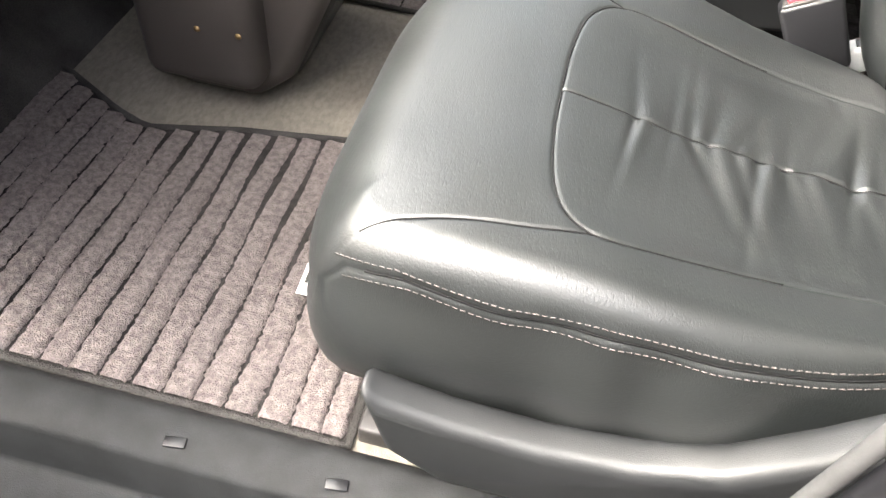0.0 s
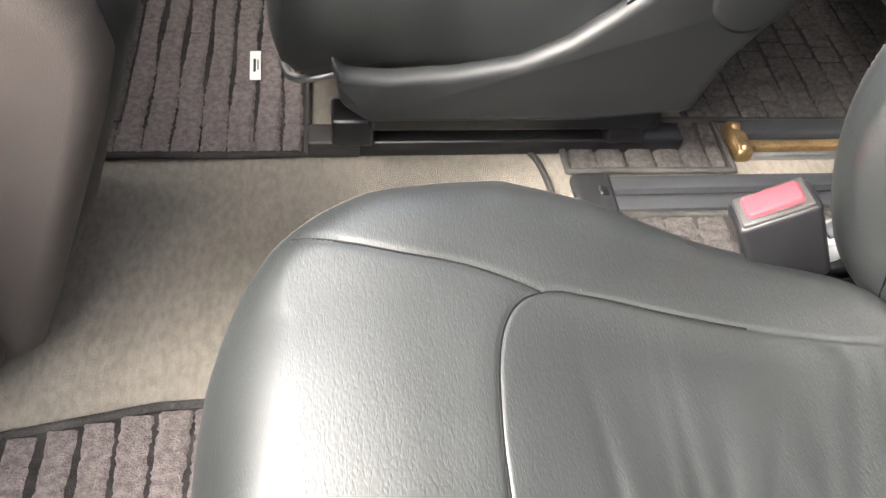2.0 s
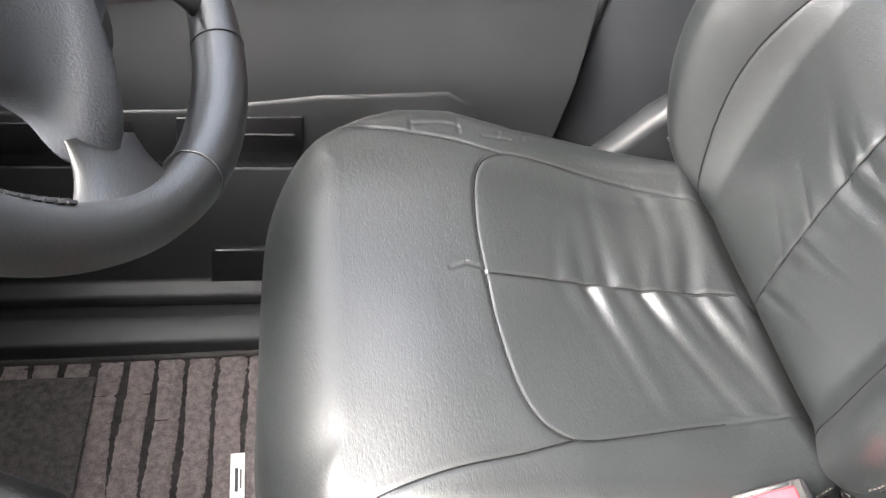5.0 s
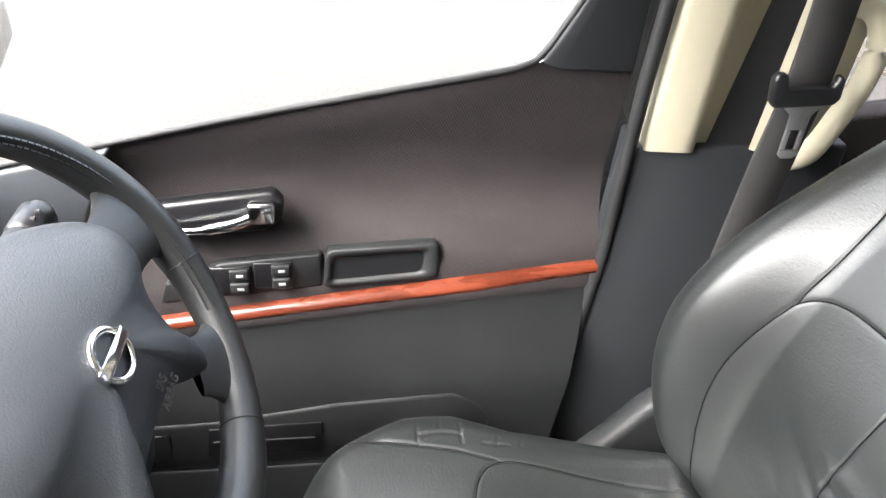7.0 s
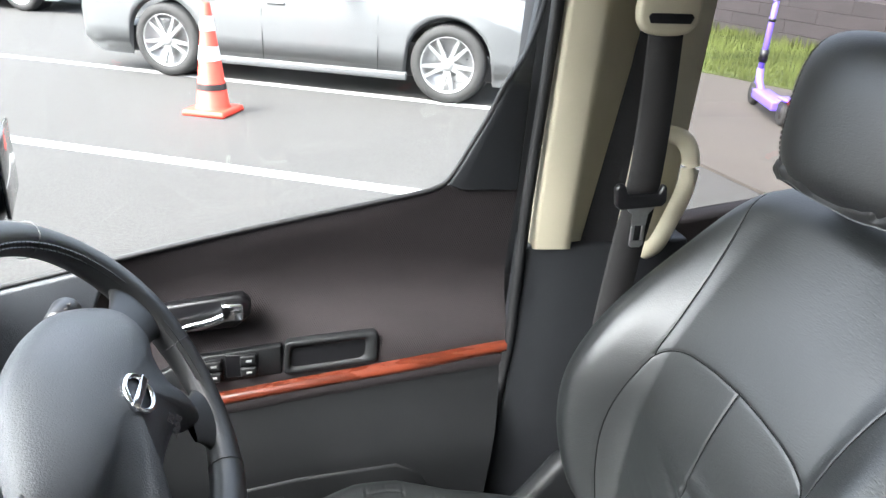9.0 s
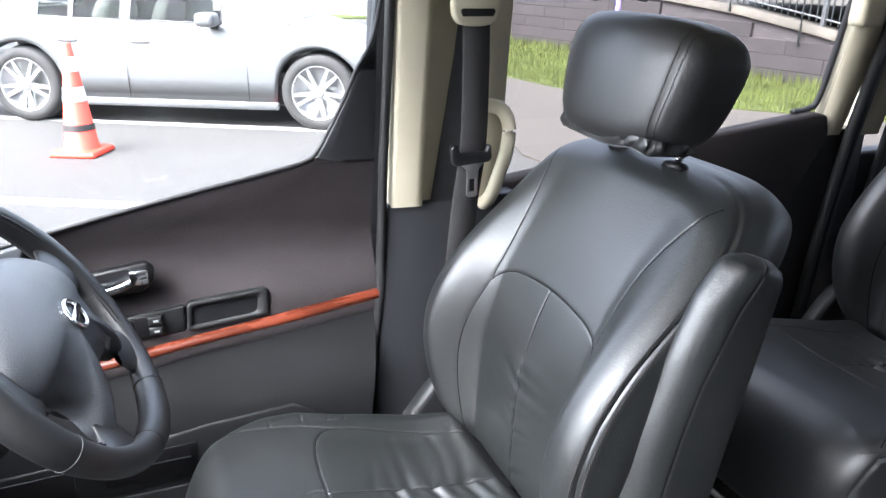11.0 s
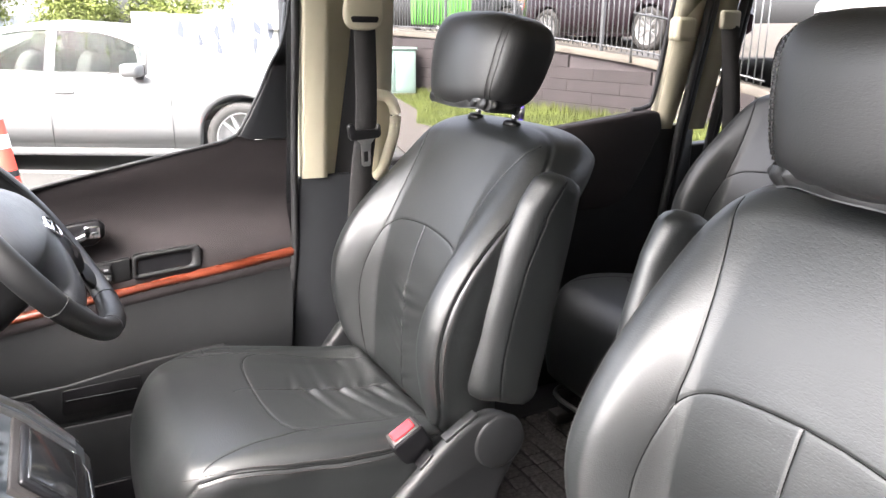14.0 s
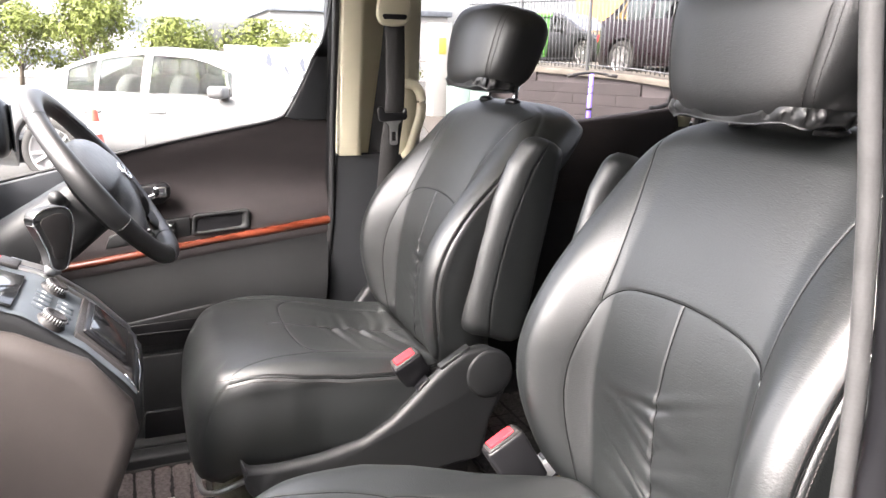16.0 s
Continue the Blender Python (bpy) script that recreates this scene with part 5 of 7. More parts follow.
for ang, r0, w0, w1 in ((0.0, 0.140, 0.030, 0.052), (math.pi, 0.140, 0.030, 0.052), (radians(-49), 0.138, 0.027, 0.056), (radians(229), 0.138, 0.027, 0.056)):
    d = Vector((math.cos(ang), math.sin(ang)))
    n_ = Vector((-d.y, d.x))
    r1 = RIM_R * RIM_H / math.hypot(RIM_H * d.x, d.y) - 0.004
    sp = []
    for t in np.linspace(0, 1, 16):
        r = r0 + (r1 - r0) * t
        w = w0 + (w1 - w0) * t ** 2.2
        h = 0.004 + 0.009 * t
        prof = [(math.cos(q), math.sin(q)) for q in np.linspace(0, 2 * math.pi, 25)]
        sp.append([wp(*(d * r + n_ * w * math.copysign(abs(cc) ** 0.8, cc)), h * ss - 0.002) for cc, ss in prof])
    put("spoke", sheet(np.array(sp), "spoke"), LEATHER_DK, wheel, "leather-wrapped spoke end")
put("lower_dish", revolve([(0, 0.012), (0.045, 0.010), (0.062, 0.0), (0.066, -0.02)], 32, Matrix.Translation(wp(0, -0.045, -0.022)) @ bd.to_3x3().to_4x4()), PLASTIC_GR, wheel, "worn grey lower hub cover")
col = thing("steering_column", "charcoal steering column cowl with control stalk", "steering column")
for nm, a, b, c0, c1, rr in (("column_cowl", 0, -0.02, -0.05, -0.34, 0.062),):
    ring = []
    for t in np.linspace(0, 1, 8):
        c = c0 + (c1 - c0) * t
        k = 0.9 + 0.35 * t
        ring.append([wp(rr * 1.15 * k * math.copysign(abs(math.cos(q)) ** 0.6, math.cos(q)), -0.02 + rr * k * math.copysign(abs(math.sin(q)) ** 0.6, math.sin(q)), c) for q in np.linspace(0, 2 * math.pi, 33)])
    put(nm, sheet(np.array(ring), nm, cap=False), PLASTIC, col, "charcoal plastic cowl")
put("cowl_end", revolve([(0, 0), (0.066, 0.0)], 24, Matrix.Translation(wp(0, -0.02, -0.0505)) @ bd.to_3x3().to_4x4()), PLASTIC, col)
st = put("stalk", tube([wp(0.055, 0.044, -0.055), wp(0.078, 0.046, -0.052), wp(0.10, 0.047, -0.051), wp(0.135, 0.048, -0.050)], [0.010, 0.013, 0.0145, 0.015], 18), PLASTIC, col, "ribbed indicator stalk")
put("stalk_end", tube([wp(0.136, 0.048, -0.050), wp(0.140, 0.048, -0.050), wp(0.172, 0.049, -0.050), wp(0.178, 0.049, -0.050)], [0.0135, 0.0162, 0.0158, 0.0125], 20), PLASTIC_BK, st, "stalk switch end with pale marks")
for u in (0.105, 0.118, 0.128, 0.147, 0.158):
    put("stalk_mark", box(-0.0018, 0.0018, -0.0018, 0.0018, -0.003, 0.003, 0), THREAD, st, "", Matrix.Translation(wp(u, 0.054, -0.0368)))
put("stalk", tube([wp(-0.06, 0.01, -0.07), wp(-0.12, 0.02, -0.06), wp(-0.16, 0.03, -0.055)], [0.008, 0.010, 0.012], 12), PLASTIC, col, "ribbed wiper stalk")
put("ignition_ring", revolve([(0, 0.004), (0.014, 0.004), (0.017, 0.0), (0.017, -0.01)], 24, Matrix.Translation(wp(-0.072, -0.06, -0.16)) @ pose(0, 0, 0, 90, 0, 0)), PLASTIC_GR, col)

# ---- floor mats and rails ----
def floor_mat(name, label, x0, x1, y0, ymax, pitch=0.039, seed=1, z=0.0, phase=0.0, tag=None, pieces=0.034, pile=None, cut=0.34):
    """A ribbed carpet mat: dark base, raised pile ribs with notches, bound edge. ymax: function of x."""
    rnd = random.Random(seed)
    root = thing(name, label, "floor mat", "floor mats")
    xs = np.linspace(x0, x1, 60)
    base = np.array([[(x, y0 + (ymax(x) - y0) * t, z - 0.007 + 0.003 * math.sin(7 * x + 5 * t)) for t in np.linspace(0, 1, 12)] for x in xs])
    put("mat_base", sheet(base, "mat_base"), PILE_DK, root, "dark mat backing")
    x = x0 + 0.008 + phase
    while x < x1 - 0.012:
        w = min(pitch - 0.0022, x1 - 0.008 - x)
        cols = 9
        ya, yb = y0 + 0.008, ymax(x + w / 2) - 0.008
        rows = max(4, int((yb - ya) / 0.0035))
        cells, c = [], ya
        while c < yb:
            cells.append(c)
            c += pieces * rnd.uniform(0.75, 1.25)
        vs, fs = [], []
        base_i = 0
        for r in range(rows + 1):
            y = ya + (yb - ya) * r / rows
            nd = min(abs(y - c) for c in cells)
            dip = math.exp(-(nd / (0.0028 if cut < 0.6 else 0.0034)) ** 2)
            jl, jr = rnd.gauss(0, 0.0009), rnd.gauss(0, 0.0009)
            sway = 0.0015 * math.sin(y * 31 + x * 40)
            for k in range(cols):
                t = k / (cols - 1)
                xx = x + sway + w * t + (jl + 0.0022 * dip if k == 0 else 0) + (jr - 0.0022 * dip if k == cols - 1 else 0)
                edge = (1 - abs(2 * t - 1) ** 9)
                vs.append((xx, y, z - 0.006 + (0.0068 * edge) * (1 - cut * dip) + rnd.gauss(0, 0.0005) * edge + 0.003 * math.sin(7 * xx + 5 * (y - y0))))
        for r in range(rows):
            for k in range(cols - 1):
                a = base_i + r * cols + k
                fs.append((a, a + 1, a + cols + 1, a + cols))
        put("pile_rib", mesh("pile_rib", vs, fs), pile or PILE, root)
        x += pitch
    loop = [(x0, y0), ] + [(x, y0) for x in np.linspace(x0, x1, 24)[1:]] + [(x1, y0 + (ymax(x1) - y0) * t) for t in np.linspace(0, 1, 12)[1:]] + [(x, ymax(x)) for x in np.linspace(x1, x0, 40)[1:]] + [(x0, y0 + (ymax(x0) - y0) * t) for t in np.linspace(1, 0, 8)[1:-1]]
    put("binding", tube([(a, b, z - 0.002 + 0.003 * math.sin(7 * a + 5 * (b - y0))) for a, b in loop], 0.0055, 8, True, flat=0.8), CARPET_DK, root, "dark bound mat edge")
    if tag:
        tx, ty = tag
        lb = put("maker_label", box(-0.0085, 0.0085, -0.034, 0.034, 0, 0.0025, 0.001), WHITE, root, "small white woven label", pose(tx, ty, z + 0.002, 0, 0, 2))
        put("label_bar", box(-0.003, 0.001, -0.016, 0.014, 0.0025, 0.0030, 0), PLASTIC_GR, lb)
        put("label_bar", box(0.003, 0.005, -0.012, 0.012, 0.0025, 0.0030, 0), PLASTIC_GR, lb)
    return root


driver_mat = floor_mat("floor_mat", "mauve-grey ribbed floor mat with a white label, under the pedals", -0.60, -0.165, 0.236, lambda x: 0.607, seed=2, tag=(-0.246, 0.422), pieces=0.05)
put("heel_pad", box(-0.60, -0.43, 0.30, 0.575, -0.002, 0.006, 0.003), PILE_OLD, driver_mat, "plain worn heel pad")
floor_mat("floor_mat", "mauve-grey ribbed floor mat before the passenger seat, brownish wear", -0.92, -0.175, -0.637, lambda x: float(np.interp(x, (-0.95, -0.82, -0.70, -0.64, -0.5, -0.33, -0.15), (-0.10, -0.125, -0.190, -0.212, -0.175, -0.150, -0.148))), seed=5, tag=(-0.297, -0.422))
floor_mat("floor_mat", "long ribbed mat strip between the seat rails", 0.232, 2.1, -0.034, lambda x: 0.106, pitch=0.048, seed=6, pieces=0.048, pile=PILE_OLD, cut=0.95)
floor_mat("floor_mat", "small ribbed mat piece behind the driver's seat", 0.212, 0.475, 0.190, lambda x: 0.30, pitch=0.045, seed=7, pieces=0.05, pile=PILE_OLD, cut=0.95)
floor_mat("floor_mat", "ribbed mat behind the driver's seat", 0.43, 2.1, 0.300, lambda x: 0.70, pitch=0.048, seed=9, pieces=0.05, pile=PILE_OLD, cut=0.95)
for y0, y1, xs in ((0.112, 0.176, 0.235), (-0.106, -0.042, 0.235)):
    rl = thing("floor_rail", "black and blue-grey floor rail for the rear seats", "floor rail", "floor rails")
    put("rail_body", prism([(y0, -0.012), (y0, 0.004), (y0 + 0.024, 0.006), (y0 + 0.026, -0.006), (y0 + 0.036, -0.006), (y0 + 0.038, 0.006), (y1, 0.004), (y1, -0.012)], "x", xs + 0.03, 2.2, 0.0015), BLUEGREY, rl, "blue-grey rail with a slot")
    put("rail_slot", box(xs + 0.03, 2.2, y0 + 0.027, y0 + 0.035, -0.010, -0.004, 0), PLASTIC_BK, rl)
    put("end_cap", box(xs - 0.022, xs + 0.036, y0 - 0.008, y1 + 0.006, -0.012, 0.010, 0.008, 3), PLASTIC, rl, "charcoal rail end cap")
    put("stop_hook", box(xs + 0.012, xs + 0.026, y0 + 0.022, y0 + 0.040, 0.006, 0.014, 0.003), PLASTIC_BK, rl)
gr = thing("seat_track", "tarnished zinc-plated seat track with black cover", "seat track")
put("track_cover", box(0.50, 2.1, 0.252, 0.285, -0.012, 0.016, 0.008, 3), BLUEGREY, gr, "dark track cover")
put("track_bar", box(0.50, 2.1, 0.232, 0.247, -0.012, 0.006, 0.003), GOLD, gr, "yellowed zinc bar")
put("track_bar", box(0.50, 2.1, 0.216, 0.227, -0.012, 0.000, 0.003), STEEL, gr, "rusty steel bar")
put("track_end", box(0.485, 0.512, 0.212, 0.282, -0.012, 0.014, 0.006), GOLD, gr, "tarnished track end")
for y in (0.224, 0.268):
    put("bolt", revolve([(0, 0.006), (0.006, 0.005), (0.008, 0)], 10, pose(0.498, y, 0.013)), GOLD, gr)
tagged(put("carpet_piping", tube(spline([(0.06, 0.275, -0.006), (0.12, 0.268, -0.006), (0.165, 0.235, -0.006), (0.182, 0.16, -0.006), (0.187, 0.04, -0.006), (0.187, -0.12, -0.006), (0.187, -0.25, -0.006)], 8), 0.005, 8), CARPET_DK), "dark piping on the carpet's seam", "piping")
for k in range(2):
    tagged(put("sill_clip", box(-0.012, 0.012, -0.006, 0.006, 0, 0.003, 0.001), PLASTIC_BK, None, "", pose((-0.343, -0.165)[k], -0.700, 0.0375, 0, 0, 8)), "small black clip slot in the door sill", "clip")
structure(put("inner_step", prism([(-0.98, -0.02), (-0.98, 0.0), (-0.40, -0.055), (-0.05, -0.065), (0.30, -0.06), (0.30, -0.10), (-0.98, -0.10)], "y", -0.90, -0.745, 0.006), PLASTIC_MATT), "worn charcoal step plate", "step")
mirror = thing("door_mirror", "black rear-view mirror housing outside the driver's door", "car mirror")
me, _ = super_box(0.055, 0.105, 0.075, 0.5, 0.5, (28, 40), None, "mirror_housing")
put("mirror_housing", me, PLASTIC_BK, mirror, "rounded black housing", pose(-0.596, 0.985, 0.752, 0, 0, 12))
put("mirror_glass", box(-0.003, 0.003, -0.085, 0.085, -0.055, 0.055, 0.003), SCREEN, mirror, "dark mirror glass", pose(-0.542, 0.998, 0.752, 0, 0, 12))
put("mirror_arm", rod((-0.60, 0.80, 0.66), (-0.585, 0.93, 0.73), 0.022, 0.018), PLASTIC_BK, mirror, "black mirror arm")
# roof-side grip seen above the dashboard
tagged(put("assist_grip", tube(spline([(-0.62, 0.70, 1.10), (-0.60, 0.66, 1.06), (-0.54, 0.64, 1.02), (-0.47, 0.64, 1.03), (-0.43, 0.66, 1.08), (-0.42, 0.70, 1.12)], 6), 0.014, 12), CREAM), "grey-cream assist grip on the front pillar", "assist grip")
structure(put("windscreen", sheet(np.array([[(-1.0 + 0.55 * t, y, 0.78 + 0.52 * t) for t in (0, 0.5, 1)] for y in (-0.72, 0, 0.76)]), "windscreen"), glass), "clear windscreen", "windscreen")
bpy.data.objects["windscreen"].visible_shadow = False
# the open passenger door, swung out on its front hinge; unseen, added to block glare
open_door = thing("door_2", "unseen open passenger door with charcoal trim and clear window", "door", kind="structure", at=(-0.93, -0.80, 0), rz=-62)
put("door_panel", prism([(0.0, 0.0), (1.08, 0.0), (1.12, 0.30), (1.13, 0.775), (0.0, 0.70)], "y", -0.04, 0.04, 0.02, 3), PLASTIC, open_door, "charcoal door panel")
put("window_frame", tube([(0.02, 0.0, 0.70), (0.30, 0.01, 0.98), (0.55, 0.03, 1.20), (0.75, 0.04, 1.26), (1.13, 0.04, 1.28), (1.13, 0.0, 0.76)], 0.02, 8), PLASTIC_BK, open_door, "black window frame")
put("window_pane", sheet(np.array([[(0.03, 0.0, 0.70), (0.30, 0.01, 0.97)], [(0.5, 0.0, 0.73), (0.55, 0.03, 1.19)], [(1.12, 0.0, 0.77), (1.12, 0.04, 1.27)]]), "pane"), glass, open_door, "clear door glass")
open_door.children[-1].visible_shadow = False
structure(put("pillar_a", tube([(-1.0, 0.79, 0.72), (-0.72, 0.77, 1.02), (-0.42, 0.74, 1.30)], 0.035, 12), CREAM), "cream front pillar trim", "pillar")
structure(put("pillar_a_left", tube([(-1.0, -0.76, 0.72), (-0.72, -0.74, 1.02), (-0.42, -0.72, 1.30)], 0.035, 12), CREAM), "cream front pillar trim", "pillar")


# ---- outside ----
GROUND = -0.38
ASPHALT = mat("asphalt", (0.041, 0.039, 0.036), 0.9, var=0.30, scale=55, bump=0.8, bscale=240, dist=0.004)
PAINT = mat("road_paint", (0.36, 0.36, 0.35), 0.7, var=0.10, scale=8, bump=0.2, bscale=80, dist=0.003)
GRASS = mat("grass_soil", (0.052, 0.064, 0.018), 0.95, var=0.3, scale=3, bump=0.6, bscale=40, dist=0.02, spec=0.2)
BLADE = mat("grass_blade", (0.075, 0.092, 0.022), 0.8, var=0.3, scale=2, bump=0, spec=0.3)
LEAF = mat("leaf", (0.105, 0.125, 0.026), 0.7, var=0.35, scale=1.5, bump=0, spec=0.3)
BARK = mat("bark", (0.10, 0.08, 0.06), 0.9, var=0.25, scale=9, bump=0.7, bscale=40, dist=0.02)
PATHWAY = mat("brown_path", (0.050, 0.042, 0.035), 0.9, var=0.1, scale=2, bump=0.4, bscale=80, dist=0.004)
CARSILVER = mat("silver_paint", (0.102, 0.104, 0.105), 0.40, 0.1, var=0.02, bump=0, coat=0.25)
CARWHITE = mat("white_paint", (0.33, 0.33, 0.32), 0.36, 0.0, var=0.02, bump=0, coat=0.25)
CARDARK = mat("dark_plum_paint", (0.012, 0.0065, 0.009), 0.3, 0.1, var=0.03, bump=0, coat=0.25, spec=0.3)
CARGREY = mat("dark_grey_paint", (0.022, 0.023, 0.025), 0.3, 0.1, var=0.03, bump=0, coat=0.25, spec=0.3)
CARGLASS = glass.copy()
CARGLASS.name = "car_glass"
[nd for nd in CARGLASS.node_tree.nodes if nd.type == "BSDF_TRANSPARENT"][0].inputs[0].default_value = (0.64, 0.67, 0.65, 1)
[nd for nd in CARGLASS.node_tree.nodes if nd.type == "FRESNEL"][0].inputs[0].default_value = 1.16
LAMP = mat("dark_lamp_lens", (0.06, 0.062, 0.065), 0.12, var=0.05, bump=0, coat=0.6)
SEATGREY = mat("grey_seat_cloth", (0.10, 0.10, 0.095), 0.8, var=0.1, bump=0.2)
TYRE = mat("tyre_rubber", (0.025, 0.024, 0.023), 0.8, var=0.2, bump=0.4, bscale=120)
ALLOY = mat("silver_alloy", (0.40, 0.40, 0.40), 0.32, 0.7, var=0.05, bump=0)
ORANGE = mat("orange_plastic", (0.72, 0.045, 0.022), 0.5, var=0.08, scale=20, bump=0.1)
REFLECT = mat("white_reflective_band", (0.80, 0.80, 0.78), 0.5, var=0.1, scale=20, bump=0.1)
CONCRETE = mat("kerb_concrete", (0.078, 0.069, 0.057), 0.9, var=0.2, scale=3, bump=0.6, bscale=60, dist=0.006)
WALLDARK = mat("dark_block_wall", (0.026, 0.021, 0.022), 0.85, var=0.18, scale=2.5, bump=0.5, bscale=60, dist=0.006, piece=0.08)
IRON = mat("grey_iron", (0.10, 0.105, 0.11), 0.5, 0.3, var=0.1, bump=0.1)
BOXGREEN = mat("grey_green_paint", (0.18, 0.25, 0.225), 0.5, var=0.08, scale=4, bump=0.1)
BINGREEN = mat("green_bin_plastic", (0.09, 0.30, 0.05), 0.5, var=0.12, scale=4, bump=0.1)
YELLOW = mat("ochre_panel", (0.50, 0.28, 0.06), 0.6, var=0.12, scale=3, bump=0.1)
PURPLE = mat("violet_paint", (0.16, 0.10, 0.62), 0.35, var=0.06, bump=0, coat=0.5)
PALE = mat("pale_render", (0.30, 0.30, 0.29), 0.8, var=0.06, scale=1, bump=0.2, bscale=30, dist=0.01)
PANELGREY = mat("grey_wash", (0.13, 0.145, 0.165), 0.8, var=0.2, scale=2, bump=0.1)
INK = mat("dark_mural_paint", (0.035, 0.04, 0.055), 0.8, var=0.2, scale=2, bump=0.1)

ground = structure(put("ground", box(-90, 90, -60, 160, GROUND - 0.3, GROUND, 0), ASPHALT), "grey asphalt car park", "ground")


def strip(name, a, b, w, material, label, category, z=0.004):
    d = (Vector(b) - Vector(a)).normalized() * (w / 2)
    n = Vector((-d.y, d.x))
    P = [Vector(a) + n, Vector(a) - n, Vector(b) - n, Vector(b) + n]
    bm = bmesh.new()
    lo = [bm.verts.new((p.x, p.y, GROUND)) for p in P]
    hi = [bm.verts.new((p.x, p.y, GROUND + z)) for p in P]
    bm.faces.new(hi)
    for i in range(4):
        bm.faces.new((lo[i], lo[(i + 1) % 4], hi[(i + 1) % 4], hi[i]))
    return structure(put(name, bm, material), label, category)


strip("bay_line", (-4.5, 6.75), (2.6, 3.06), 0.125, PAINT, "white painted parking bay line", "road marking")
strip("bay_line", (-4.2, 9.58), (3.1, 5.60), 0.125, PAINT, "white painted parking bay line", "road marking")


def poly_slab(name, pts, z0, z1, material, label, category):
    bm = bmesh.new()
    lo = [bm.verts.new((x, y, z0)) for x, y in pts]
    hi = [bm.verts.new((x, y, z1)) for x, y in pts]
    bm.faces.new(hi), bm.faces.new(lo)
    for i in range(len(pts)):
        bm.faces.new((lo[i], lo[(i + 1) % len(pts)], hi[(i + 1) % len(pts)], hi[i]))
    return structure(put(name, bm, material), label, category)


poly_slab("pavement", [(3.0, 3.0), (2.75, 5.0), (3.4, 7.2), (4.4, 11), (5.6, 15), (8.5, 24), (10.5, 24), (6.6, 15), (5.6, 11.4), (4.72, 9.6), (4.9, 8.2), (5.6, 6.65), (7.6, 4.6), (12, 1), (12, -2)], GROUND, GROUND + 0.02, PATHWAY, "brown-grey paved footpath", "pavement")
VERGE = [(4.72, 9.6), (4.9, 8.2), (5.6, 6.65), (7.6, 4.6), (12, 1.0), (13, 4), (8.6, 6.0), (8.25, 7.6), (7.28, 13.8), (6.95, 16.0), (6.6, 15), (5.6, 11.4)]
poly_slab("verge", VERGE, GROUND, GROUND + 0.03, GRASS, "green grass verge", "grass")
poly_slab("far_verge", [(3.5, 22), (3.0, 27), (12, 30), (10.5, 24), (7.5, 22)], GROUND, GROUND + 0.04, GRASS, "far grass bank", "grass")


def inside(x, y, poly):
    c, j = False, len(poly) - 1
    for i in range(len(poly)):
        (xi, yi), (xj, yj) = poly[i], poly[j]
        if (yi > y) != (yj > y) and x < (xj - xi) * (y - yi) / (yj - yi) + xi:
            c = not c
        j = i
    return c


rg = random.Random(11)
vs, fs = [], []
while len(fs) < 15000:
    x, y = rg.uniform(4.6, 10), rg.uniform(4.0, 15.8)
    if not inside(x, y, VERGE):
        continue
    wall_near = abs((x - 7.28) * 6.12 + (y - 13.8) * 0.95) / 6.2
    h = rg.uniform(0.04, 0.11) * (1.9 if wall_near < 0.35 else 1)
    a, lean = rg.uniform(0, 6.28), rg.uniform(0.0, 0.05)
    w = rg.uniform(0.006, 0.012)
    i = len(vs)
    dx, dy = math.cos(a) * w, math.sin(a) * w
    vs += [(x - dx, y - dy, GROUND + 0.02), (x + dx, y + dy, GROUND + 0.02), (x - dy * lean * 60, y + dx * lean * 60, GROUND + 0.03 + h)]
    fs.append((i, i + 1, i + 2))
tagged(put("grass", mesh("grass", vs, fs, False), BLADE), "uneven green grass blades along the wall", "grass", kind="stuff")

# retaining wall with kerb, upper car park and iron fence
W0, W1 = Vector((6.95, 16.0)), Vector((8.62, 5.2))
WD = (W1 - W0).normalized()
WNRM = Vector((-WD.y, WD.x)) if WD.x * 0 + (-WD.y) > 0 else Vector((WD.y, -WD.x))


def wall_top(s):
    return float(np.interp(s, (0, 2, 5.5, 7.5, 8.7, 11), (0.92, 0.86, 0.72, 0.54, 0.36, -0.05)))


wall = structure(new("retaining_wall"), "dark painted block retaining wall with sloping top", "wall")
L_ = (W1 - W0).length
core = []
for s in np.linspace(0, L_, 30):
    p, q = W0 + WD * s + WNRM * 0.03, W0 + WD * s + WNRM * 0.25
    core.append([(p.x, p.y, GROUND - 0.1), (p.x, p.y, wall_top(s)), (q.x, q.y, wall_top(s)), (q.x, q.y, GROUND - 0.1)])
put("wall_core", sheet(np.array(core), "core"), WALLDARK, wall, "dark mortar core")
bl = bpy.data.meshes.new("wall_block")
bb_ = box(0.002, 1.198, -0.028, 0.04, 0.002, 0.198, 0.003, 1)
bb_.to_mesh(bl), bb_.free()
bl.materials.append(WALLDARK)
row = 0
while GROUND + 0.2 * row < 0.92:
    s = -0.6 * (row % 2)
    while s < L_ - 1.2:
        if GROUND + 0.2 * (row + 1) < min(wall_top(s), wall_top(s + 1.2)) + 0.03:
            p = W0 + WD * s + WNRM * 0.01
            put("wall_block", bl, WALLDARK, wall, "", pose(p.x, p.y, GROUND + 0.2 * row, 0, 0, math.degrees(math.atan2(WD.y, WD.x))))
        s += 1.2
    row += 1
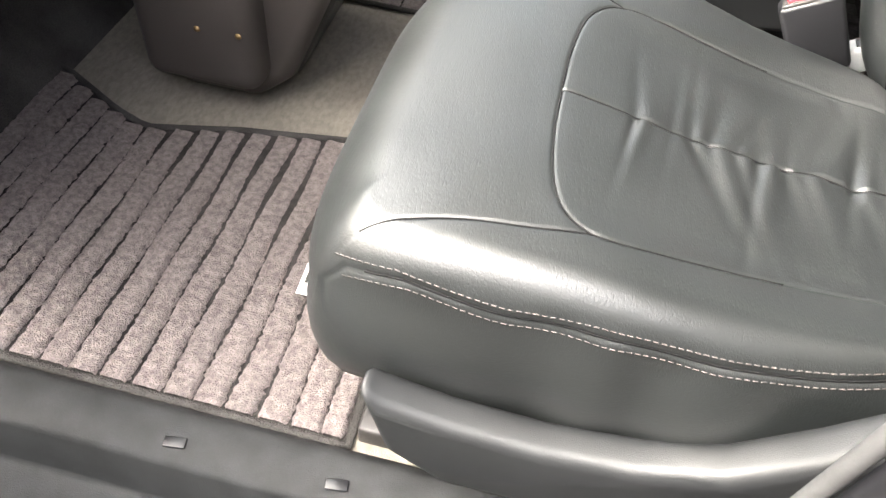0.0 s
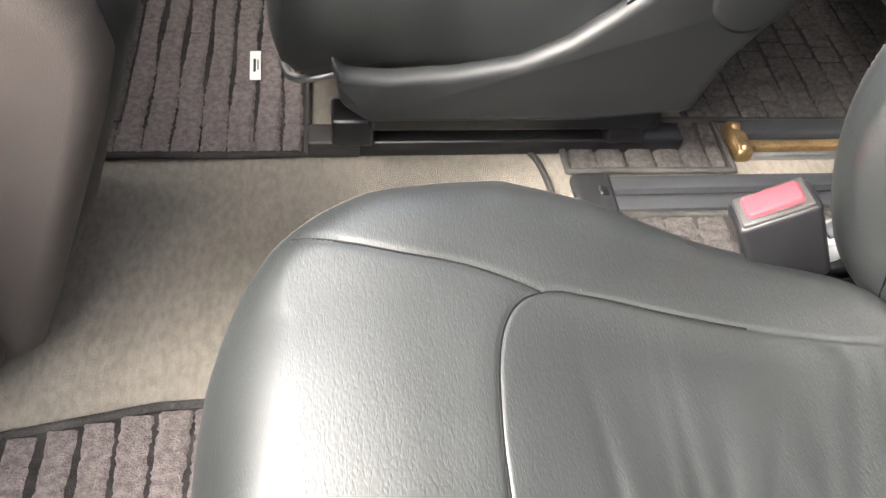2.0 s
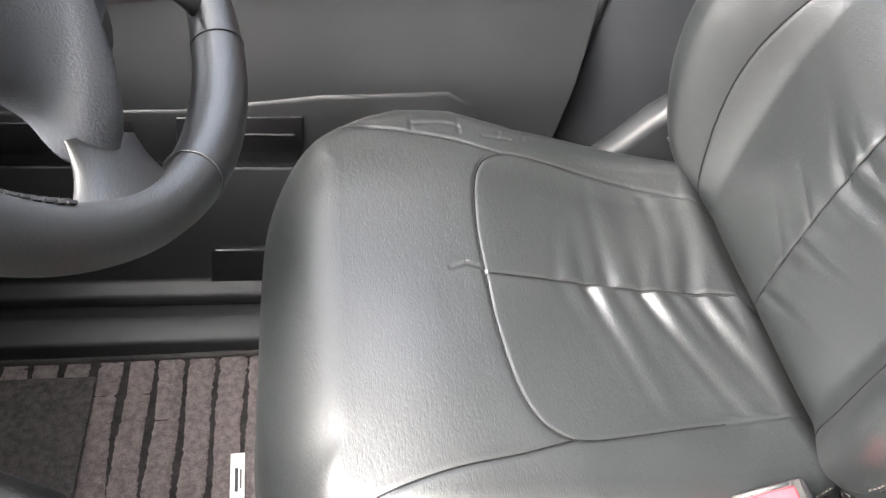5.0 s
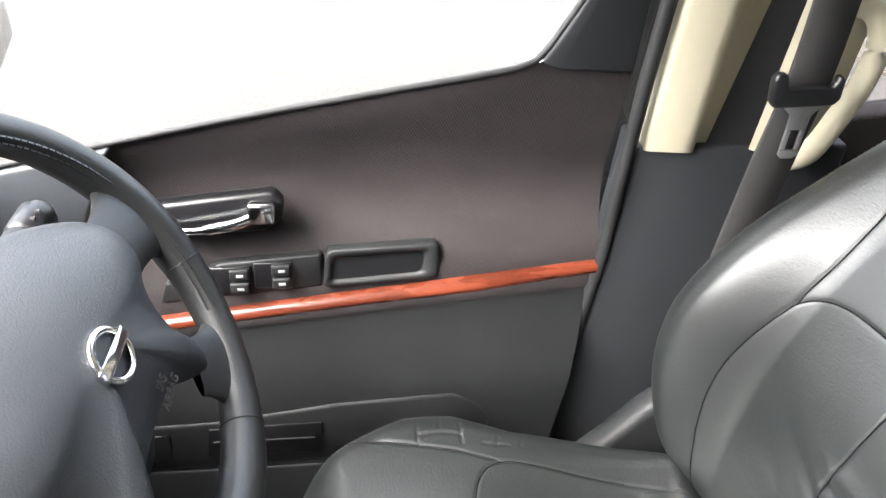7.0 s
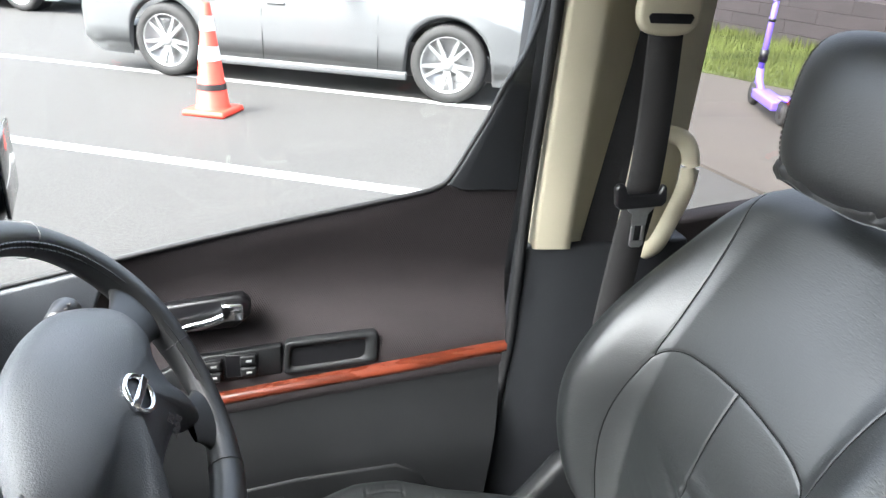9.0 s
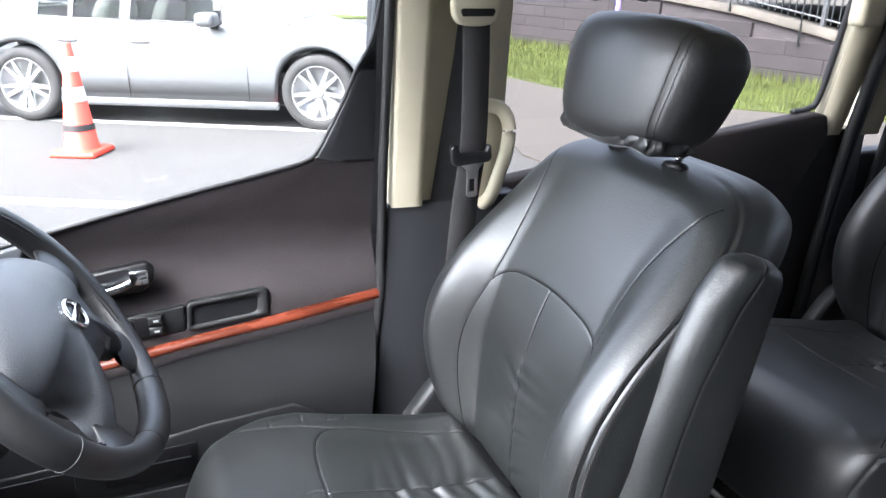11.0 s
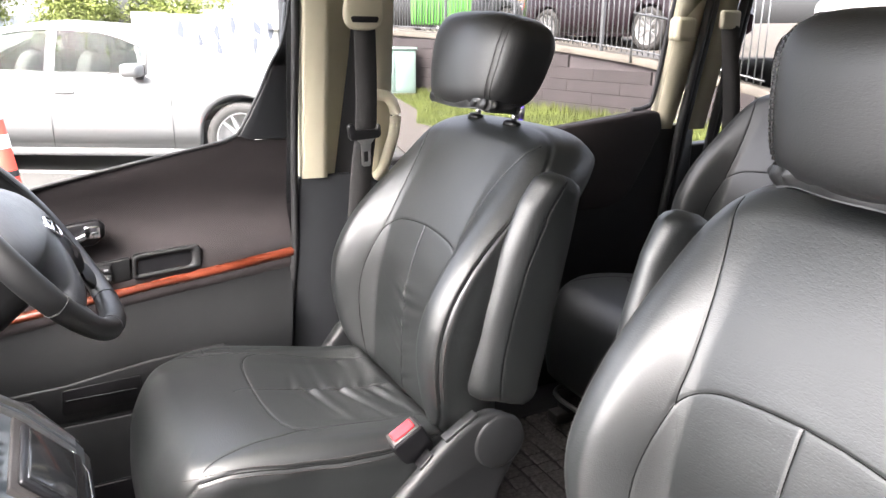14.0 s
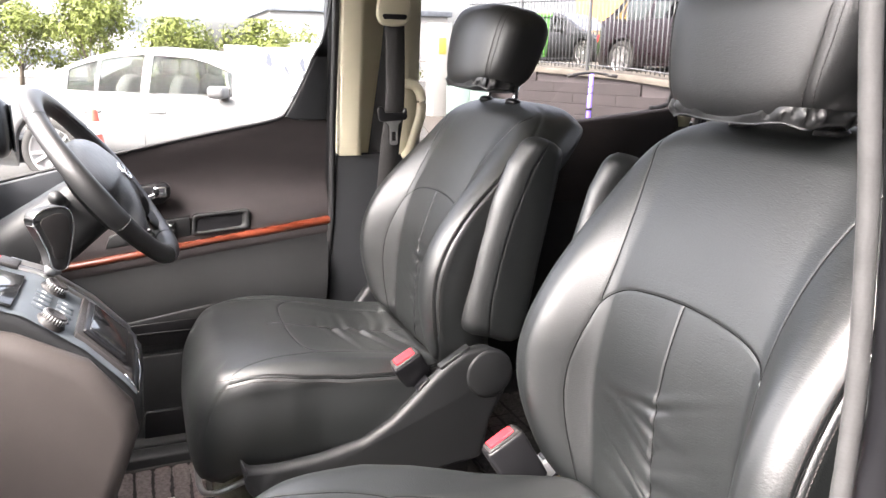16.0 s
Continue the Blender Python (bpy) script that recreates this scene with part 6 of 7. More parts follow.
put("coping", sheet(np.array([[(p.x, p.y, wall_top(s) - 0.02), (p.x, p.y, wall_top(s) + 0.075), (q.x, q.y, wall_top(s) + 0.085), (q.x, q.y, wall_top(s) - 0.02)] for s in np.linspace(0, L_, 40) for p, q in [(W0 + WD * s - WNRM * 0.02, W0 + WD * s + WNRM * 0.32)]]), "coping"), CONCRETE, wall, "rough concrete kerb on the wall")
upper = []
for s in np.linspace(-12, L_ + 4, 20):
    upper.append([tuple(W0 + WD * s + WNRM * d) + (wall_top(min(max(s, 0), 6.4)) + 0.05 + 0.02 * d,) for d in (0.3, 2, 5, 40)])
structure(put("upper_car_park", sheet(np.array(upper), "upper"), CONCRETE), "pale concrete upper car park", "ground")

fence = thing("iron_fence", "grey iron railing fence on the kerb with thin upright bars", "fence")
bar = rod((0, 0, 0), (0, 0, 1.35), 0.011, seg=6)
bar_me = bpy.data.meshes.new("fence_bar")
bar.to_mesh(bar_me), bar.free()
bar_me.materials.append(IRON)
post_me = bpy.data.meshes.new("fence_post")
pb = box(-0.03, 0.03, -0.03, 0.03, -0.1, 1.5, 0.006)
pb.to_mesh(post_me), pb.free()
post_me.materials.append(IRON)
s = 0.2
while s < 9.6:
    p = W0 + WD * s + WNRM * 0.16
    if round(s / 0.11) % 20 == 0:
        put("fence_post", post_me, IRON, fence, "", pose(p.x, p.y, wall_top(s) + 0.06))
    else:
        put("fence_bar", bar_me, IRON, fence, "", pose(p.x, p.y, wall_top(s) + 0.12))
    s += 0.11
for h in (0.18, 1.38):
    put("fence_rail", tube([tuple(W0 + WD * s + WNRM * 0.16) + (wall_top(s) + h,) for s in np.linspace(0.1, 9.6, 30)], 0.016, 6), IRON, fence, "iron rail")
tagged(put("pipe_rail", tube([tuple(W0 + WD * s - WNRM * 0.05) + (wall_top(s) + hh,) for s, hh in ((7.4, 0.0), (7.4, 0.75), (8.6, 0.75), (8.6, -0.2))], 0.02, 8), IRON), "bent iron pipe rail beside the ramp", "rail")


# ---- cars ----
def wheel_parts(root, x, y, r, out, wide=0.2):
    """Tyre with a spoked alloy rim; out: the side that it faces, in y."""
    hub_m = Matrix.Translation((x, y, r)) @ pose(0, 0, 0, -90 * out, 0, 0)
    w = put("wheel", revolve([(r * 0.70, 0.02), (r * 0.72, 0.035), (r * 0.95, 0.03), (r, 0.0), (r, -wide + 0.03), (r * 0.95, -wide), (r * 0.6, -wide)], 40, hub_m, "tyre"), TYRE, root, "road tyre")
    put("rim", revolve([(r * 0.73, 0.030), (r * 0.70, 0.036), (r * 0.67, 0.020), (r * 0.64, -0.04), (r * 0.3, -0.07), (0, -0.07)], 40, hub_m, "rim"), ALLOY, w, "silver alloy rim")
    bm = bmesh.new()
    for k in range(10):
        a = 2 * math.pi * (k + 0.17 * (1 if k % 2 else -1)) / 10
        c, s_ = math.cos(a), math.sin(a)
        n = Vector((-s_, c, 0))
        i0, i1 = Vector((c, s_, 0)) * r * 0.13, Vector((c, s_, 0)) * r * 0.685
        ring_ = [(i0 + n * 0.020 + Vector((0, 0, 0.012))), (i0 - n * 0.020 + Vector((0, 0, 0.012))), (i1 - n * 0.014 + Vector((0, 0, 0.024))), (i1 + n * 0.014 + Vector((0, 0, 0.024)))]
        top = [bm.verts.new(v) for v in ring_]
        lowr = [bm.verts.new(v - Vector((0, 0, 0.03))) for v in ring_]
        bm.faces.new(top)
        for i in range(4):
            bm.faces.new((top[i], lowr[i], lowr[(i + 1) % 4], top[(i + 1) % 4]))
    bm.transform(hub_m)
    put("spokes", bm, ALLOY, w, "ten alloy spokes")
    put("wheel_hub", revolve([(0, 0.022), (0.03, 0.020), (r * 0.16, 0.014), (r * 0.17, -0.02)], 24, hub_m), ALLOY, w)
    put("arch_lining", revolve([(0, -0.10), (r * 1.04, -0.10), (r * 1.04, -0.30)], 30, hub_m), PLASTIC_BK, w)


def car(name, label, at, rz, paint, wb=2.85, wide=1.77, high=1.42, belt=0.93, fo=0.86, ro=1.05, r=0.35, screen=(1.15, 0.05), back=(-0.95, -1.75), clear=0.18, seats=True, group="parked cars", hood=0.96, deck=1.02):
    """A car, x forward from the middle of its wheelbase, on the ground."""
    root = thing(name, label, "car", group, at=at, rz=rz)
    x0, x1, hw = -wb / 2 - ro, wb / 2 + fo, wide / 2
    xf, xr = wb / 2, -wb / 2
    xs = np.unique(np.concatenate([np.linspace(x0, x1, 90), np.linspace(xf - r - 0.06, xf + r + 0.06, 31), np.linspace(xr - r - 0.06, xr + r + 0.06, 31)]))
    for side in (1, -1):
        rows = []
        for x in xs:
            e = min((x - x0) / 0.55, (x1 - x) / 0.75, 1.0)
            w = hw * (0.80 + 0.20 * math.sin(math.pi / 2 * max(0, e)) ** 0.7)
            zb = clear + 0.10 * (1 - min(1, (x - x0) / 0.25, (x1 - x) / 0.25))
            for c in (xf, xr):
                if abs(x - c) < r + 0.05:
                    zb = max(zb, r + math.sqrt((r + 0.05) ** 2 - (x - c) ** 2) * 0.98)
            bz = belt + 0.03 * (x0 - x) / (x1 - x0)
            zt = float(np.interp(x, (x0, x0 + 0.12, back[1], back[0], screen[0], x1 - 0.35, x1 - 0.06, x1), (0.62, deck - 0.06, deck, belt + 0.06, hood, hood - 0.17, hood - 0.32, hood - 0.46)))
            lowz = max(zb, 0.30)
            sec = [(w * 0.93, zb), (w * 0.985, max(zb + 0.02, min(lowz, 0.34)))]
            top_side = min(bz, zt - 0.035)
            for t in (0.0, 0.25, 0.5, 0.72, 0.9, 1.0):
                z = sec[1][1] + (top_side - sec[1][1]) * t
                sec.append((w * (1.0 - 0.02 * (1 - min(1, z / 0.6)) - 0.045 * max(0, (z - 0.62) / 0.35) ** 1.5 + 0.006 * math.exp(-((z - 0.66) / 0.03) ** 2)), z))
            sec += [(w * 0.90, zt - 0.012), (w * 0.78, zt), (w * 0.4, zt + 0.012), (0, zt + 0.015)]
            rows.append([(x, side * a, b) for a, b in sec])
        mid_x = (xs[:-1] + xs[1:]) / 2
        cabin = (mid_x > back[1] + 0.14) & (mid_x < screen[0] - 0.10)
        keep = np.ones((len(xs) - 1, len(rows[0]) - 1), bool)
        keep[cabin, -3:] = False
        put("body_side", open_sheet(np.array(rows), keep, "body_side", flip=side > 0), paint, root)
    # greenhouse
    panes = ((back[0] - 0.28, back[0] + 0.02, "quarter_window"), (back[0] + 0.06, (back[0] + screen[1]) / 2 + 0.02, "rear_door_window"), ((back[0] + screen[1]) / 2 + 0.11, screen[1] + 0.48, "front_door_window"))
    ends = (("windscreen", screen[1] + 0.06, screen[0] - 0.02), ("rear_window", back[1] + 0.06, back[0] - 0.10))
    gxs = np.unique(np.concatenate([np.linspace(back[1], screen[0], 44), [e for p_ in panes for e in p_[:2]], [e for p_ in ends for e in p_[1:]]]))
    gmid = (gxs[:-1] + gxs[1:]) / 2

    def roof_z(x):
        return float(np.interp(x, (back[1], back[1] + 0.25, back[0] - 0.08, back[0] + 0.2, (back[0] + screen[1]) / 2, screen[1], screen[1] + 0.2, screen[0] - 0.25, screen[0]), (belt + 0.06, belt + 0.20, high - 0.10, high - 0.035, high, high - 0.03, high - 0.085, hood + 0.10, hood)))

    def sect(x, side, t):
        z = belt - 0.02 + (roof_z(x) - belt + 0.02) * t
        k = (z - belt) / (high - belt)
        return (x, side * hw * (0.925 - 0.20 * k - 0.06 * max(0, k) ** 3), z)
    ts = np.array([0, 0.05, 0.10, 0.25, 0.4, 0.55, 0.7, 0.86, 0.93, 1.0])
    for side in (1, -1):
        keep = np.ones((len(gxs) - 1, len(ts) - 1), bool)
        for a, b, nm in panes:
            keep[np.ix_((gmid > a) & (gmid < b), (ts[:-1] >= 0.10) & (ts[1:] <= 0.86))] = False
        put("side_frame", open_sheet(np.array([[sect(x, side, t) for t in ts] for x in gxs]), keep, "side_frame", flip=side < 0), paint, root)
        for a, b, nm in panes:
            g = []
            for x in np.linspace(a - 0.01, b + 0.01, 16):
                g.append([(q[0], q[1] - side * 0.004, q[2]) for q in (sect(x, side, t) for t in np.linspace(0.085, 0.875, 6))])
            put(nm, sheet(np.array(g), nm, flip=side < 0), CARGLASS, root, "tinted side window")
            rim_ = [Vector(sect(x, side, 0.10)) for x in np.linspace(a, b, 10)] + [Vector(sect(x, side, 0.86)) for x in np.linspace(b, a, 10)]
            put("window_trim", tube(rim_, 0.009, 6, True), PLASTIC_BK, root, "dark window surround")
    us = np.linspace(-0.95, 0.95, 9)
    mid = []
    for x in gxs:
        mid.append([sect(x, -1, 1)] + [(x, hw * 0.68 * t, roof_z(x) + 0.025 * (1 - t * t)) for t in us] + [sect(x, 1, 1)])
    keep = np.ones((len(gxs) - 1, len(us) + 1), bool)
    for nm, a, b in ends:
        keep[(gmid > a) & (gmid < b), 1:-1] = False
        put(nm, sheet(np.array([[(x, hw * 0.68 * t, roof_z(x) + 0.025 * (1 - t * t) - 0.003) for t in np.linspace(-0.97, 0.97, 9)] for x in np.linspace(a - 0.01, b + 0.01, 14)]), nm, flip=True), CARGLASS, root, "tinted glass")
    put("roof", open_sheet(np.array(mid), keep, "roof", flip=True), paint, root)
    put("cabin_tub", box(back[1] + 0.1, screen[0] - 0.05, -hw * 0.86, hw * 0.86, 0.40, 0.52, 0.01), PLASTIC_GR, root, "grey cabin floor")
    put("dash_top", box(screen[0] - 0.42, screen[0] - 0.08, -hw * 0.84, hw * 0.84, 0.60, belt - 0.02, 0.06, 3), PLASTIC, root, "dark dashboard")
    for x_, wide_ in ((back[0] + 0.22, 0.36), (screen[1] - 0.24, 0.25)):
        for y_ in (-hw * 0.42, hw * 0.42):
            me_, _ = super_box(0.09, wide_, 0.34, 0.5, 0.5, (18, 24), None, "seat_back")
            put("seat_back", me_, SEATGREY, root, "grey car seat back", pose(x_, y_, 0.82, 0, 14, 0))
            me_, _ = super_box(0.06, 0.13, 0.09, 0.6, 0.6, (14, 20), None, "seat_headrest")
            put("seat_headrest", me_, SEATGREY, root, "", pose(x_ + 0.10, y_, 1.22, 0, 10, 0))
    for side in (1, -1):
        for c in (xf, xr):
            wheel_parts(root, c, side * (hw - 0.045), r, side)
        for x in ((back[0] + screen[1]) / 2 + 0.07, screen[1] + 0.72, back[0] - 0.02):
            put("door_gap", tube([(x, side * (hw * 0.988 + 0.001), 0.26), (x, side * (hw + 0.0015), 0.5), (x, side * (hw * 0.992 + 0.001), 0.7), (x + (0.0), side * (hw * 0.955 + 0.002), belt - 0.02)], 0.004, 6), PLASTIC_BK, root)
        for x in ((back[0] + screen[1]) / 2 + 0.22, back[0] + 0.02):
            put("door_handle", box(x - 0.09, x + 0.09, side * hw - 0.006, side * hw + 0.022, 0.765, 0.79, 0.008), paint, root, "body-coloured door handle")
        m_ = put("mirror", box(screen[1] + 0.32, screen[1] + 0.50, *sorted((side * hw * 0.98, side * (hw * 0.98 + 0.20))), belt + 0.0, belt + 0.125, 0.045, 4), paint, root, "rounded door mirror")
        put("mirror_stem", box(screen[1] + 0.40, screen[1] + 0.47, *sorted((side * hw * 0.90, side * (hw * 1.0))), belt - 0.03, belt + 0.03, 0.01), PLASTIC_BK, m_)
        put("sill_moulding", box(xr + r + 0.03, xf - r - 0.03, *sorted((side * hw * 0.92, side * hw * 0.978)), clear - 0.005, clear + 0.075, 0.03, 4), paint, root)
        put("headlight", box(x1 - 0.42, x1 - 0.14, *sorted((side * hw * 0.62, side * hw * 0.90)), 0.60, 0.70, 0.04), LAMP, root, "dark headlight lens")
        put("tail_light", box(x0 + 0.02, x0 + 0.22, *sorted((side * hw * 0.60, side * hw * 0.86)), 0.72, 0.88, 0.03), RED, root, "red tail light")
    put("underbody", box(x0 + 0.3, x1 - 0.3, -hw * 0.85, hw * 0.85, clear + 0.02, 0.45, 0.02), PLASTIC_BK, root)
    return root


sedan_mid = Vector(((-1.145 + 1.397) / 2, (7.818 + 6.529) / 2))
sd = Vector((0.892, -0.452))
sc_ = sedan_mid + Vector((0.452, 0.892)) * (1.77 / 2 - 0.045)
car("sedan", "silver-white sedan with alloy wheels parked across the bay line", (sc_.x, sc_.y, GROUND), math.degrees(math.atan2(sd.y, sd.x)), CARSILVER, group="parked cars")
car("hatchback", "white car parked beyond the silver sedan", (-4.6, 14.5, GROUND), -30, CARWHITE, high=1.46, wb=2.6, back=(-1.1, -1.85), deck=1.1)
car("sport_utility_car", "dark plum sport utility car on the upper car park", (9.92, 11.0, 0.70), -84.1, CARDARK, wb=2.65, wide=1.88, high=1.68, belt=1.08, r=0.37, hood=1.12, deck=1.2, back=(-1.45, -2.05), clear=0.24, fo=0.9, ro=0.95)
car("hatchback", "dark grey car behind the railings", (11.4, 18.4, 0.90), -76, CARGREY, wb=2.6, high=1.5, back=(-1.2, -1.8), deck=1.1)
wv = W0 + WD * 9.5 + WNRM * 5.5
car("sport_utility_car", "white car beyond the railings, seen through the rear window", (wv.x, wv.y, 0.75), math.degrees(math.atan2(WNRM.y, WNRM.x)) + 170, CARWHITE, wb=2.7, wide=1.85, high=1.65, belt=1.05, r=0.37, hood=1.1, deck=1.2, back=(-1.4, -2.0), clear=0.22)

# ---- street things ----
cone = thing("traffic_cone", "orange traffic cone with white reflective bands and a grey tape wrap", "traffic cone", at=(-0.64, 6.2, GROUND), rz=-25)
put("cone_base", box(-0.19, 0.19, -0.19, 0.19, 0, 0.05, 0.02, 3, taper=(0.94, 0.94)), ORANGE, cone, "square orange base")


def cone_r(z):
    return 0.135 + (0.032 - 0.135) * (z - 0.05) / 0.82


def cone_band(z0, z1, e):
    return [(cone_r(z0) + e, z0), (cone_r(z1) + e, z1)]


put("cone_body", revolve([(0.15, 0.045), (0.14, 0.055)] + cone_band(0.06, 0.865, 0) + [(0.028, 0.872), (0.022, 0.86), (0.1, 0.1)], 32), ORANGE, cone, "faded orange body")
for z0, z1 in ((0.43, 0.54), (0.66, 0.77)):
    put("reflective_band", revolve(cone_band(z0, z1, 0.003), 32), REFLECT, cone, "white reflective band")
put("tape_wrap", revolve(cone_band(0.20, 0.25, 0.004), 32), PLASTIC_GR, cone, "grey tape wrap")

sct = thing("electric_scooter", "violet electric scooter standing on the grass edge", "scooter", at=(4.33, 5.95, GROUND + 0.02), rz=72)
for x in (-0.45, 0.45):
    w = put("wheel", revolve([(0.06, 0.03), (0.10, 0.032), (0.115, 0.015), (0.115, -0.015), (0.10, -0.032), (0.06, -0.03)], 24, Matrix.Translation((x, 0, 0.115)) @ pose(0, 0, 0, 90, 0, 0)), TYRE, sct, "small scooter tyre")
    put("hub", revolve([(0, 0.03), (0.06, 0.03), (0.06, -0.03), (0, -0.03)], 20, Matrix.Translation((x, 0, 0.115)) @ pose(0, 0, 0, 90, 0, 0)), PLASTIC_GR, w)
put("deck", box(-0.36, 0.28, -0.085, 0.085, 0.10, 0.19, 0.02, 3), PURPLE, sct, "violet deck")
put("neck", tube([(0.25, 0, 0.16), (0.38, 0, 0.24), (0.42, 0, 0.36)], 0.035, 12), PURPLE, sct)
put("stem", rod((0.43, 0, 0.14), (0.34, 0, 1.20), 0.030, 0.026, 16), PURPLE, sct, "violet stem")
put("stem_collar", rod((0.405, 0, 0.42), (0.395, 0, 0.54), 0.040, None, 16), PLASTIC_BK, sct, "black collar")
put("stem_collar", rod((0.375, 0, 0.80), (0.372, 0, 0.83), 0.036, None, 16), PLASTIC_BK, sct, "black collar")
put("spring_cable", tube([(0.36 + 0.03 * math.cos(a), 0.03 * math.sin(a), 0.95 + 0.012 * a) for a in np.linspace(0, 16, 80)], 0.006, 6), PLASTIC_BK, sct)
put("handlebar", tube(spline([(0.30, -0.27, 1.17), (0.33, -0.1, 1.20), (0.335, 0, 1.205), (0.33, 0.1, 1.20), (0.30, 0.27, 1.17)], 5), 0.015, 10), PLASTIC_BK, sct, "black handlebar")
for sg in (-1, 1):
    put("grip", rod((0.315, sg * 0.17, 1.185), (0.30, sg * 0.28, 1.17), 0.020, None, 12), PLASTIC_GR, sct)
put("rear_mudguard", box(-0.56, -0.36, -0.05, 0.05, 0.22, 0.245, 0.01), PURPLE, sct)
put("rear_light", box(-0.565, -0.555, -0.02, 0.02, 0.215, 0.24, 0.004), RED, sct)

ub = thing("utility_cabinet", "grey-green metal utility cabinet on the verge", "cabinet", at=(6.55, 14.6, GROUND), rz=-15)
put("cabinet_body", box(-0.45, 0.45, -0.30, 0.30, 0.06, 0.98, 0.015), BOXGREEN, ub, "grey-green painted metal")
put("cabinet_lid", box(-0.48, 0.48, -0.33, 0.33, 0.98, 1.03, 0.012), BOXGREEN, ub)
put("plinth", box(-0.46, 0.46, -0.31, 0.31, 0, 0.07, 0.01), CONCRETE, ub)
for x in (-0.22, 0.22):
    put("cabinet_door", box(x - 0.20, x + 0.20, -0.312, -0.298, 0.12, 0.94, 0.006), BOXGREEN, ub)
put("cabinet_handle", box(-0.045, -0.03, -0.33, -0.31, 0.5, 0.62, 0.004), IRON, ub)
pl = thing("gate_pillar", "pale rendered pillar with small yellow warning plate", "pillar", at=(6.85, 17.2, GROUND))
put("pillar_shaft", box(-0.25, 0.25, -0.25, 0.25, 0, 2.3, 0.01), PALE, pl)
put("warning_plate", box(-0.10, 0.10, -0.262, -0.250, 1.55, 1.95, 0.002), YELLOW, pl, "yellow warning plate")
sk = thing("waste_bin", "large green wheeled waste bin on the upper car park", "bin", at=(9.2, 17.5, 0.98), rz=-25)
put("bin_body", box(-0.75, 0.75, -0.6, 0.6, 0.16, 1.15, 0.05, 3, taper=(1.08, 1.08)), BINGREEN, sk, "green ribbed plastic body")
for x in np.linspace(-0.66, 0.66, 10):
    put("rib", box(x - 0.02, x + 0.02, -0.67, -0.62, 0.25, 1.05, 0.008), BINGREEN, sk)
put("bin_lid", box(-0.86, 0.86, -0.72, 0.72, 1.15, 1.26, 0.04, 3), BINGREEN, sk)
for x in (-0.6, 0.6):
    for y in (-0.45, 0.45):
        put("castor", revolve([(0, 0.03), (0.08, 0.03), (0.08, -0.03), (0, -0.03)], 16, Matrix.Translation((x, y, 0.08)) @ pose(0, 0, 0, 90, 0, 0)), TYRE, sk)
tagged(put("site_hoarding", box(-0.8, 0.8, -0.06, 0.06, 0, 2.1, 0.01), YELLOW, None, "", pose(13.0, 19.4, 0.95, 0, 0, -35)), "ochre plywood hoarding behind the parked cars", "hoarding")

# white mural fence: separate boards with painted shapes
mural = thing("mural_fence", "white board fence with loose dark mural shapes", "fence")
F0, F1 = Vector((2.6, 27.0)), Vector((7.0, 22.5))
fd = (F1 - F0)
fr_ = math.degrees(math.atan2(fd.y, fd.x))
rm = random.Random(4)
for k in range(9):
    p = F0 + fd * (k + 0.5) / 9
    h = 1.9 + rm.uniform(-0.12, 0.25)
    b = put("fence_board", box(-0.34, 0.34, -0.03, 0.03, 0, h, 0.01), PALE, mural, "", pose(p.x, p.y, GROUND, 0, 0, fr_))
    for j in range(3):
        cx, cz = rm.uniform(-0.2, 0.2), rm.uniform(0.3, h - 0.4)
        blob = [(cx + rm.uniform(0.05, 0.16) * math.cos(a), cz + rm.uniform(0.10, 0.42) * math.sin(a)) for a in np.linspace(0, 2 * math.pi, 9)[:-1]]
        put("painted_shape", prism(blob, "y", -0.036, -0.030, 0), (INK, PANELGREY)[(j + k) % 2], b)
pp = thing("white_post", "white painted post beside the verge", "post", at=(6.3, 24.5, GROUND))
put("post_shaft", box(-0.09, 0.09, -0.09, 0.09, 0, 2.6, 0.01), PALE, pp)


